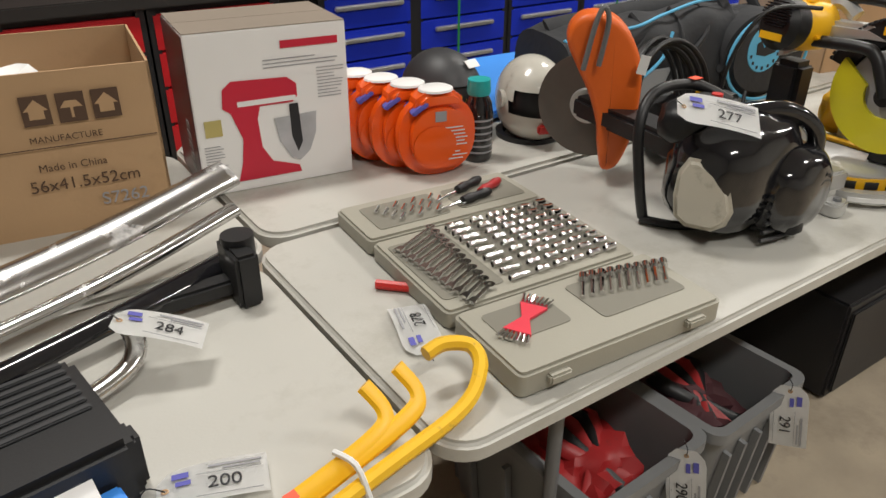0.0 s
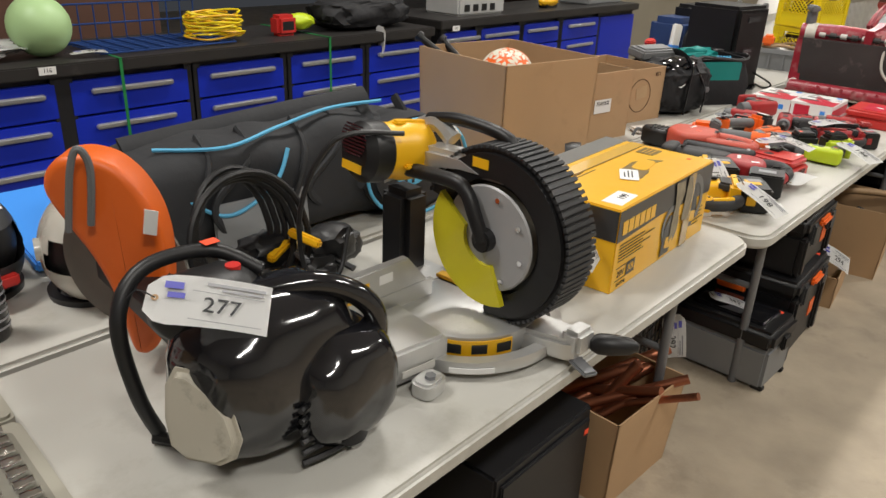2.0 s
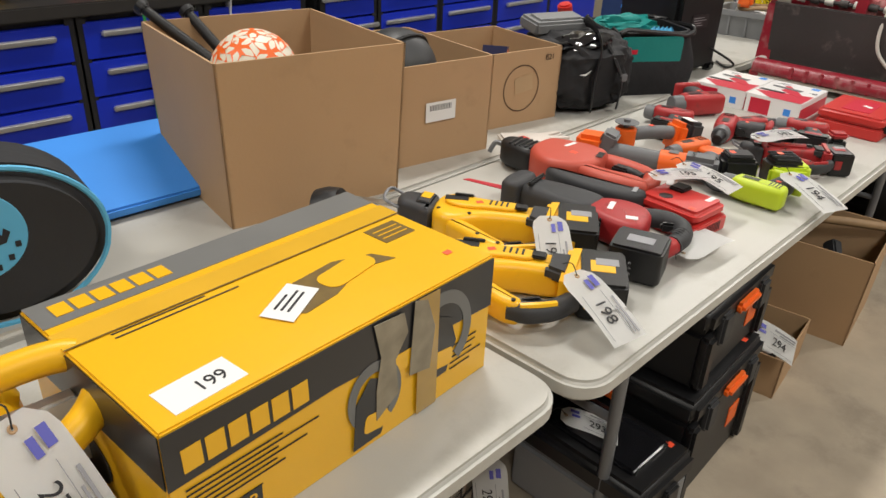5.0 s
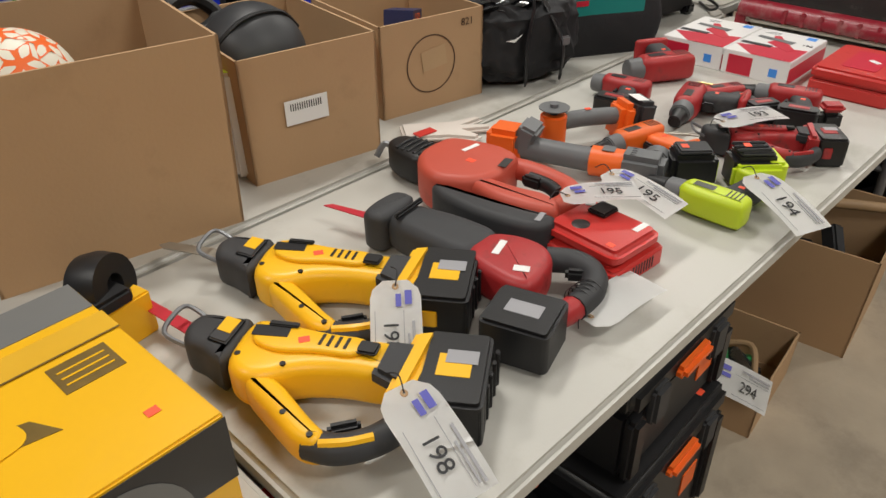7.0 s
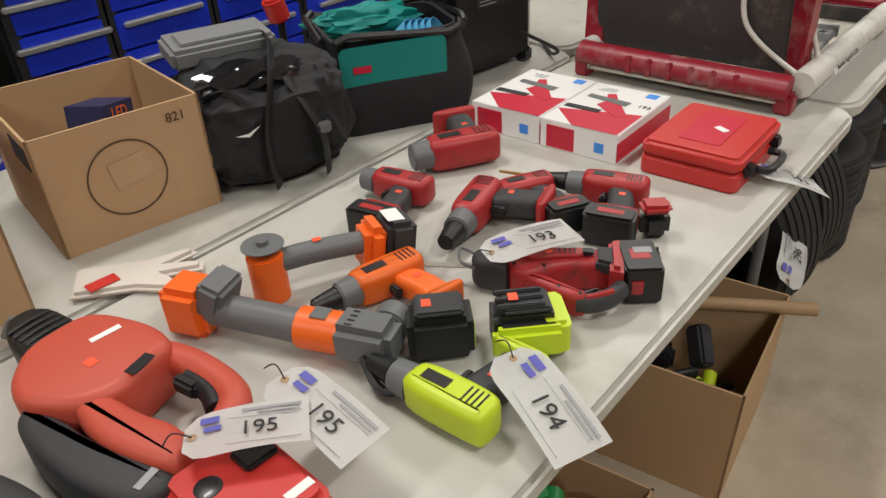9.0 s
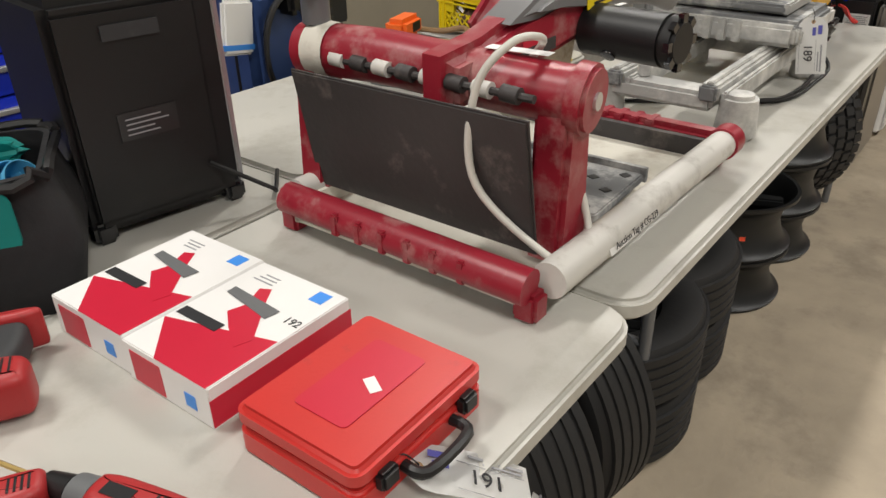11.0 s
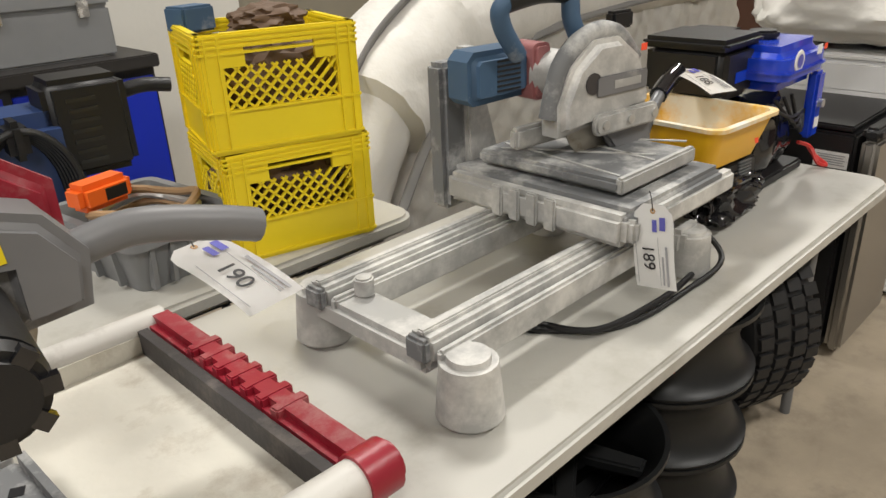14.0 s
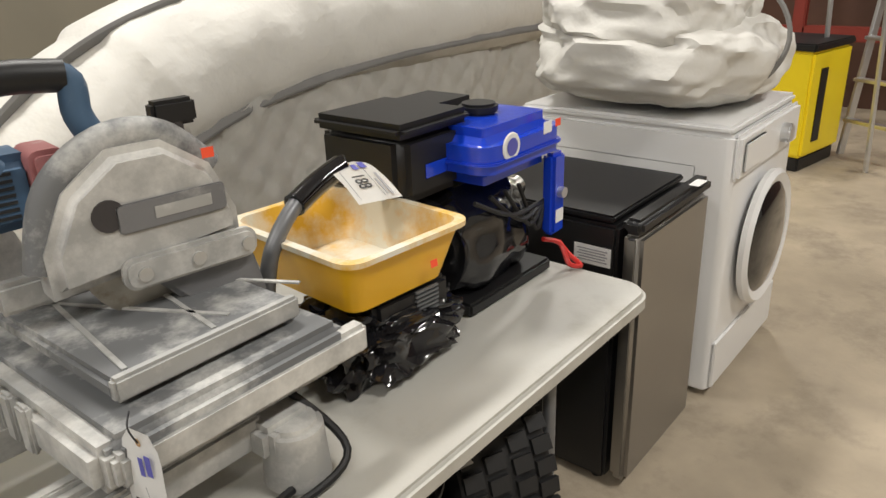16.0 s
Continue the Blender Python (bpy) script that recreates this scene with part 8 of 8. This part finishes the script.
wp = thing("white_paper_bag", "white paper bag hung beside the pressure washer", "bag", 6.72, 2.62, 0.80)
part("bag", box(0.14, 0.03, 0.2, M(0, 0, 0, 0, 8), 0.01), PAPER, wp)
part("blue_band", box(0.142, 0.032, 0.02, M(0, 0, 0.02, 0, 8)), SKY, wp)
part("hook_rod", cyl((0, 0.015, -0.80), (0, 0.015, 0.02), 0.006, seg=8), BLK, wp)


# ---- under the tables ----
for k, (bx, by, lab) in enumerate(((1.22, 1.0, "grey ribbed tote of red oddments under the table"), (1.62, 1.0, "grey ribbed tote of dark oddments under the table"))):
    g = thing("grey_tote", lab, "tote", bx, by, 0, 3, group="totes under the table")
    tote(g, 0.37, 0.54, 0.37, GREY_BIN)
    cl_ = thing("tote_contents", "heap of red and dark straps in the tote", "oddments", bx, by, 0.02)
    part("heap", blob(0.15, 0.22, 0.13, M(0, 0, 0.14), 0.35, 3, 4, None, 0.8, 3 + k, -0.12), RED_T if k == 0 else mat("dark_maroon_fabric", (0.07, 0.02, 0.025), 0.7, var=0.4), cl_)
    for q in range(5):
        part("strap", tube([(-0.12 + 0.05 * q, -0.2, 0.2), (0.1 - 0.04 * q, 0, 0.28), (-0.05 + 0.03 * q, 0.18, 0.22)], 0.02, 8, 5, flat=0.4), RED_T if q % 2 == k else BLK, cl_)
    dot(g, M(0.12, -0.288, 0.33, 85), 0.022)
tag_card(291, 1.72, 0.70, 0.31, -80, 70, 80, 1.1)
tag_card(290, 1.32, 0.70, 0.31, -80, 70, 80, 1.1)
tk = thing("black_cabinet_box", "plain black steel cabinet under the table", "cabinet", 2.48, 1.06, 0)
part("body", box(0.46, 0.42, 0.36, M(0, 0, 0.01), 0.008), BLACK_P, tk)
part("door", box(0.42, 0.012, 0.31, M(0, -0.215, 0.03), 0.005), BLACK_P, tk)
dot(tk, M(0.19, -0.223, 0.3, 90), 0.022)
# Plain black blocks added to fill the dark space deep under the tables.
bx2 = thing("under_table_dark_box", "plain black box added to fill the dark deep under the table", "cabinet", 2.35, 1.98, 0)
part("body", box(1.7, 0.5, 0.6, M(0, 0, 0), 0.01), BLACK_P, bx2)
bx3 = thing("under_table_dark_block", "plain black block added to fill the dark deep under the table", "trunk", 4.75, 1.95, 0)
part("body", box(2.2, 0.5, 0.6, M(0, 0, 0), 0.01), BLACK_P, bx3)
bx4 = thing("under_table_dark_block", "long black block added to fill the dark deep under the table", "trunk", 7.6, 1.45, 0)
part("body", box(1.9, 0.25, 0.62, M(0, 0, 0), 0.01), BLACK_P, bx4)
rnd = random.Random(5)
for k in range(9):
    cp = thing("copper_pipe", "aged copper pipe offcut in the torn box", "pipe", 2.93, 0.98, 0.08, 0, group="copper offcuts")
    a = rnd.uniform(-0.5, 0.5)
    p0 = Vector((rnd.uniform(-0.14, 0.05), rnd.uniform(0.0, 0.16), rnd.uniform(0.02, 0.12)))
    p1 = Vector((rnd.uniform(0.0, 0.3), rnd.uniform(-0.34, -0.1), rnd.uniform(0.24, 0.30)))
    part("pipe", cyl(p0, p1, 0.012 + 0.004 * (k % 3), seg=12), COPPER, cp)
ht = thing("red_work_heater", "red framed radiant heater with a wire guard", "heater", 3.40, 1.12, 0, 8)
part("shell", box(0.30, 0.20, 0.36, M(0, 0.02, 0.02), 0.02), RED_C, ht)
part("reflector", box(0.22, 0.02, 0.25, M(0, -0.085, 0.06), 0.006), CHROME_D, ht)
for k in range(5):
    part("guard_wire", cyl((-0.11 + 0.055 * k, -0.115, 0.05), (-0.11 + 0.055 * k, -0.115, 0.33), 0.003, seg=6), BLK, ht)
    part("guard_wire", cyl((-0.12, -0.117, 0.07 + 0.055 * k), (0.12, -0.117, 0.07 + 0.055 * k), 0.003, seg=6), BLK, ht)
part("foot_bar", cyl((-0.14, -0.1, 0.015), (0.14, -0.1, 0.015), 0.012, seg=10), RED_C, ht)
tag_card(292, 3.52, 0.96, 0.22, -85, 60, 80, 1.1)
gx = thing("grey_toolbox", "grey plastic toolbox with a black lid", "toolbox", 3.86, 0.86, 0, -2)
part("body", box(0.25, 0.40, 0.17, M(0, 0, 0.01), 0.012), GREY_BIN, gx)
part("lid", box(0.265, 0.42, 0.08, M(0, 0, 0.18), 0.02, 3), BLK, gx, "black plastic lid")
part("lid_tray", box(0.17, 0.3, 0.02, M(0, 0, 0.255), 0.006), BLK_G, gx)
part("latch", box(0.06, 0.02, 0.06, M(0, -0.215, 0.16), 0.006), BLK, gx)
for sx in (-0.1, 0.1):
    part("foot", box(0.03, 0.05, 0.02, M(sx, -0.18, 0), 0.004), BLK, gx)
dot(gx, M(0.09, -0.15, 0.2605), 0.02)
tag_card(293, 3.82, 0.88, 0.29, -60, 0, 15, 1.0)


def rolling_box(x, y, z, w, d, hgt, rz, label):
    t = thing("rolling_toolbox", label, "toolbox", x, y, z, rz, group="stacked rolling toolboxes")
    part("body", box(w, d, hgt - 0.07, M(0, 0, 0.0), 0.015), BLK, t)
    part("lid", box(w + 0.02, d + 0.02, 0.07, M(0, 0, hgt - 0.07), 0.018, 3), BLK, t)
    for sx in (-0.3, 0.3):
        part("latch", box(0.06, 0.025, 0.09, M(sx * w, -d / 2 - 0.012, hgt - 0.12), 0.008), RUB, t)
        part("corner_rib", box(0.05, 0.03, hgt - 0.09, M(sx * w * 1.5, -d / 2 - 0.003, 0.01), 0.01), BLK, t)
    part("orange_grip", box(0.13, 0.03, 0.03, M(0, -d / 2 - 0.018, hgt - 0.06), 0.01), TOOL_OR, t, "orange grip bar")
    part("side_badge", box(0.07, 0.003, 0.07, M(0.12, -d / 2 - 0.002, hgt * 0.3)), TOOL_OR, t, "orange badge plate")
    part("side_grip", box(0.02, 0.12, 0.03, M(-w / 2 - 0.01, 0, hgt - 0.1), 0.006), TOOL_OR, t)
    dot(t, M(0.16, -d / 2 + 0.03, hgt + 0.0005), 0.022)
    return t


rolling_box(4.21, 0.94, 0.0, 0.46, 0.50, 0.38, 2, "large black rolling toolbox with orange trim")
rolling_box(4.23, 0.95, 0.38, 0.42, 0.46, 0.25, 2, "black stacking toolbox with orange handle")
tag_card(294, 4.52, 0.69, 0.33, -50, 40, 30, 1.1)


def clutter(name, label, x, y, z, sx, sy, sz, n, mats, seedn, cat="oddments"):
    t = thing(name, label, cat, x, y, z)
    r = random.Random(seedn)
    for k in range(n):
        m = M(r.uniform(-sx, sx), r.uniform(-sy, sy), r.uniform(0.0, sz), r.uniform(-40, 40), r.uniform(-40, 40), r.uniform(0, 180))
        mm = mats[k % len(mats)]
        kind = k % 3
        if kind == 0:
            part("oddment", box(r.uniform(0.05, 0.12), r.uniform(0.03, 0.07), r.uniform(0.02, 0.06), m, 0.008), mm, t)
        elif kind == 1:
            part("oddment", put(cyl((-0.06, 0, 0.02), (0.07, 0, 0.02), r.uniform(0.012, 0.03), seg=12, bevel=0.003), m, None), mm, t)
        else:
            part("oddment", put(tube([(-0.08, 0, 0), (0, r.uniform(-0.05, 0.05), 0.04), (0.08, 0.02, 0)], 0.01, 8, 5), m, None), mm, t)
    return t


clutter("boxed_oddments", "dark tools and green oddments in the cardboard box", 5.42, 0.86, 0.05, 0.12, 0.13, 0.17, 16, [BLK, RUB, LIME, GREY_T, BLK_G], 11)
clutter("boxed_oddments", "books, green tins and parts in the small carton", 4.86, 0.86, 0.02, 0.1, 0.1, 0.11, 14, [WOOD, GREEN_ST, BLK, PAPER, CHROME_D], 12)
wh = thing("wooden_handle", "pale wooden tool handle resting across the box", "handle", 5.45, 0.86, 0.36, -58)
part("shaft", tube([(-0.22, 0, 0.01), (0.0, 0, 0.028), (0.33, 0, 0.02)], 0.018, 10, 5), WOOD, wh)
tag_card(296, 5.78, 0.70, 0.40, 15, 40, -10, 1.2)


# ---- tyres and rims ----
def tyre(x, y, z, r, w, m_extra, label, name="tyre"):
    t = new(name)
    t.matrix_world = M(x, y, z) @ m_extra
    tagged(t, label, "tyre", "tyres under the table")
    ri = r * 0.62
    prof = [(ri, -w * 0.36), (ri + 0.02, -w * 0.46), (r * 0.86, -w * 0.5), (r * 0.95, -w * 0.46), (r * 0.99, -w * 0.36), (r, 0), (r * 0.99, w * 0.36), (r * 0.95, w * 0.46), (r * 0.86, w * 0.5), (ri + 0.02, w * 0.46), (ri, w * 0.36), (ri + 0.015, w * 0.3), (r * 0.9, w * 0.38), (r * 0.92, 0), (r * 0.9, -w * 0.38), (ri + 0.015, -w * 0.3)]
    part("carcass", lathe(prof, 48, closed=True), TYRE, t)
    if "all-terrain" not in label:
        for k in range(5):
            zz = w * (-0.32 + 0.16 * k)
            part("tread_rib", lathe([(r * 0.985, zz - w * 0.06), (r * 1.012, zz - w * 0.055), (r * 1.012, zz + w * 0.055), (r * 0.985, zz + w * 0.06)], 56), TYRE, t)
        return t
    n = 44
    bm = bmesh.new()
    for k in range(n):
        a = 2 * math.pi * k / n
        for row, off in ((-0.36, 0.0), (-0.13, 0.5), (0.13, 0.0), (0.36, 0.5)):
            aa = a + off * 2 * math.pi / n
            box(r * 2 * math.pi / n * 0.72, w * 0.19, 0.012, Matrix.Rotation(aa, 4, "Z") @ M(r * (0.985 if abs(row) > 0.3 else 0.994), 0, row * w, 0, 0, 0) @ M(0, 0, 0, 90, 0, 90), bm=bm)
    tr = part("tread", bm, TYRE, t, smooth=False)
    tagged(tr, kind="stuff")
    return t


def rim(x, y, z, label="satin black steel wheel rim lying flat"):
    t = thing("wheel_rim", label, "wheel rim", x, y, z, group="stacked wheel rims")
    part("barrel", lathe([(0.20, 0.01), (0.235, 0.0), (0.24, 0.012), (0.222, 0.02), (0.205, 0.05), (0.19, 0.1), (0.2, 0.15), (0.222, 0.185), (0.24, 0.193), (0.24, 0.205), (0.228, 0.205), (0.21, 0.185), (0.185, 0.14), (0.178, 0.1), (0.19, 0.05)], 48, closed=True), RIM, t)
    part("hub", cyl((0, 0, 0.12), (0, 0, 0.165), 0.06, 0.05, seg=24, bevel=0.006), RIM, t)
    for k in range(5):
        a = 2 * math.pi * k / 5
        part("spoke", prism([(0.04, -0.03), (0.19, -0.022), (0.19, 0.022), (0.04, 0.03)], 0.135, 0.165, Matrix.Rotation(a, 4, "Z"), 0.006), RIM, t)
    dot(t, M(-0.2, -0.131, 0.1, 90, 0, -57), 0.02)
    return t


for k in range(2):
    rim(7.52, 0.96, 0.206 * k)
    rim(7.96, 0.96, 0.206 * k)
rim(7.96, 0.96, 0.412)
tyre(6.98, 1.08, 0.1, 0.33, 0.20, M(), "black car tyre lying flat under the table")
tyre(6.98, 1.08, 0.305, 0.33, 0.20, M(), "black car tyre stacked flat under the table")
tyre(8.44, 1.06, 0.34, 0.34, 0.25, M(0, 0, 0, 90, 0, 68), "black all-terrain tyre standing under the table")
tyre(5.98, 1.0, 0.32, 0.32, 0.20, M(0, 0, 0, 90, 0, 78), "black car tyre standing under the table")
tyre(6.22, 1.0, 0.32, 0.32, 0.20, M(0, 0, 0, 90, 0, 80), "black car tyre standing under the table")
for k in range(2):
    tyre(6.60, 1.03, 0.1 + 0.205 * k, 0.32, 0.20, M(), "black car tyre lying flat in a stack")
tag_card(298, 8.06, 0.80, 0.635, -12, 14, 0, 1.2)

# ---- things on the drawer benches ----
BT = 0.985
gbk = thing("green_vinyl_ball", "light green inflated vinyl ball on the bench", "ball", 2.47, 3.80, BT)
part("ball", lathe([(0.14 * math.sin(math.pi * k / 18), 0.14 - 0.14 * math.cos(math.pi * k / 18)) for k in range(19)], 28), GREEN_GL, gbk)
tag_card(418, 2.62, 3.66, BT + 0.02, -15, 0, 0, 1.0)
pf = thing("plastic_film_bundle", "clear plastic wrapped bundle on the bench", "bundle", 2.10, 3.82, BT)
part("bundle", blob(0.26, 0.13, 0.05, M(0, 0, 0.05), 0.4, 3, 4, None, 1, 2.0, -0.049), mat("milky_film", (0.5, 0.5, 0.5), 0.2, coat=0.6, var=0.3), pf)
wr = thing("blue_wire_rack", "blue wire rack lying on the bench", "rack", 3.05, 3.85, BT)
WIRE = mat("blue_wire", (0.02, 0.06, 0.22), 0.4, 0.3)
for k in range(9):
    part("wire", cyl((-0.38, -0.2 + 0.05 * k, 0.012), (0.38, -0.2 + 0.05 * k, 0.012), 0.005, seg=6), WIRE, wr)
for k in range(10):
    part("wire", cyl((-0.37 + 0.082 * k, -0.2, 0.02), (-0.37 + 0.082 * k, 0.2, 0.02), 0.004, seg=6), WIRE, wr)
    part("wire", cyl((-0.37 + 0.082 * k, 0.2, 0.02), (-0.37 + 0.082 * k, 0.2, 0.2), 0.004, seg=6), WIRE, wr)
for zz in (0.1, 0.2):
    part("wire", cyl((-0.38, 0.2, zz), (0.38, 0.2, zz), 0.005, seg=6), WIRE, wr)
rp2 = thing("yellow_rope_heap", "heap of yellow rope on the bench", "rope", 3.38, 3.78, BT + 0.025)
r_ = random.Random(3)
for k in range(14):
    ph = r_.uniform(0, 6)
    part("rope_loop", tube([((0.13 + 0.05 * r_.random()) * math.cos(a + ph), (0.10 + 0.04 * r_.random()) * math.sin(a + ph), 0.012 + 0.009 * k + 0.01 * math.sin(2 * a)) for a in [2 * math.pi * q / 12 for q in range(12)]], 0.006, 6, 4), YEL_C if k % 3 else YEL, rp2)
rt = thing("red_trimmer_tool", "red and lime power tool on the bench", "power tool", 3.85, 3.78, BT)
part("red_body", box(0.14, 0.1, 0.12, bevel=0.02), RED_C, rt)
part("lime_body", blob(0.11, 0.06, 0.05, M(0.13, 0.02, 0.07), 0.2, 3, 3, floor=-0.069), LIME, rt)
part("black_gap", box(0.08, 0.102, 0.05, M(0, 0, 0.035)), BLK, rt)
bbg = thing("black_equipment_bag", "black padded equipment bag on the bench", "bag", 4.50, 3.82, BT)
part("bag", blob(0.36, 0.18, 0.10, M(0, 0, 0.1), 0.15, 2.5, 4, None, 0.7, 5, -0.099), DRY_BLACK, bbg)
tag_card(459, 4.47, 3.60, BT - 0.06, 85, 88, 80, 1.2)
gce = thing("grey_steel_case", "light grey steel instrument case on the bench", "case", 5.62, 3.85, 1.02)
part("case", box(0.55, 0.34, 0.14, bevel=0.015), mat("light_grey_enamel", (0.45, 0.45, 0.44), 0.4), gce)
for k in range(4):
    part("socket_panel", box(0.06, 0.004, 0.05, M(-0.18 + 0.1 * k, -0.171, 0.03)), BLK, gce)
gc3 = thing("grey_toolbox_bench", "grey steel toolbox at the end of the bench", "toolbox", 7.45, 3.85, 1.02)
part("box_body", box(0.6, 0.32, 0.22, bevel=0.012), GREY_BIN, gc3)
part("lid", box(0.61, 0.33, 0.07, M(0, 0, 0.221), 0.012), GREY_BIN, gc3)
for sx in (-0.18, 0.18):
    part("latch", box(0.05, 0.014, 0.07, M(sx, -0.168, 0.18), 0.004), CHROME_D, gc3)
ylt = thing("yellow_power_tool", "yellow and black power tool on the bench", "power tool", 6.6, 3.75, 1.02)
part("tool_body", blob(0.12, 0.06, 0.05, M(0, 0, 0.05), 0.15, 3, 3, floor=-0.049), YEL, ylt)
part("tool_base", box(0.16, 0.09, 0.03, bevel=0.006), BLK, ylt)
for (lx, lab) in ((2.38, "116"), (5.18, "117")):
    nl = thing("bench_number_label", "small white card number label on the bench edge", "label", lx, 3.553, 0.945)
    part("card", box(0.075, 0.002, 0.035), PAPER, nl)
    words(lab, 0.026, INK, nl, M(0, -0.0015, 0.018, 90), "number")

# ---- far wall fittings ----
ep = thing("electrical_panel", "grey steel electrical panel on the wall", "panel", 10.6, 4.49, 1.0)
part("cover", box(0.5, 0.08, 0.8, M(0, -0.04, 0), 0.01), mat("panel_grey", (0.2, 0.21, 0.2), 0.5), ep)
part("door", box(0.3, 0.02, 0.5, M(0, -0.085, 0.15), 0.006), STEEL_GREY, ep)
yc = thing("yellow_welder_cart", "yellow and black welder cabinet on the floor", "welder", 12.95, 1.45, 0, -10)
part("body", box(0.6, 0.5, 0.72, M(0, 0, 0.1), 0.02), YEL_C, yc)
part("top_panel", box(0.62, 0.52, 0.05, M(0, 0, 0.82), 0.01), BLK, yc)
part("black_stripe", box(0.1, 0.01, 0.5, M(-0.12, -0.252, 0.2)), BLK, yc)
part("base", box(0.55, 0.46, 0.1, bevel=0.01), BLK, yc)
al = thing("aluminium_step_ladder", "aluminium step ladder standing by the far wall", "ladder", 13.2, 0.95, 0, 60)
for sx in (-0.22, 0.22):
    part("rail", box(0.03, 0.06, 1.9, M(sx, 0, 0, 8), 0.005), ALU, al)
    part("rear_rail", box(0.025, 0.03, 1.85, M(sx, 0.25, 0, -4), 0.004), ALU, al)
for k in range(6):
    part("step", box(0.44, 0.07, 0.025, M(0, -0.035 * k * 1.1, 0.25 + 0.29 * k), 0.004), ALU, al)
sh = thing("brown_pallet_rack", "dark red-brown steel rack against the far wall", "rack", 14.3, 1.6, 0)
for yy in (-1.2, 0.2, 1.4):
    part("upright", box(0.1, 0.1, 3.0, M(0, yy, 0), 0.01), mat("rust_red_steel", (0.22, 0.03, 0.02), 0.5, var=0.2) if yy < -1 else bpy.data.materials["rust_red_steel"], sh)
for zz in (0.7, 1.7, 2.6):
    part("beam", box(0.08, 2.7, 0.12, M(0, 0.1, zz), 0.008), bpy.data.materials["rust_red_steel"], sh)
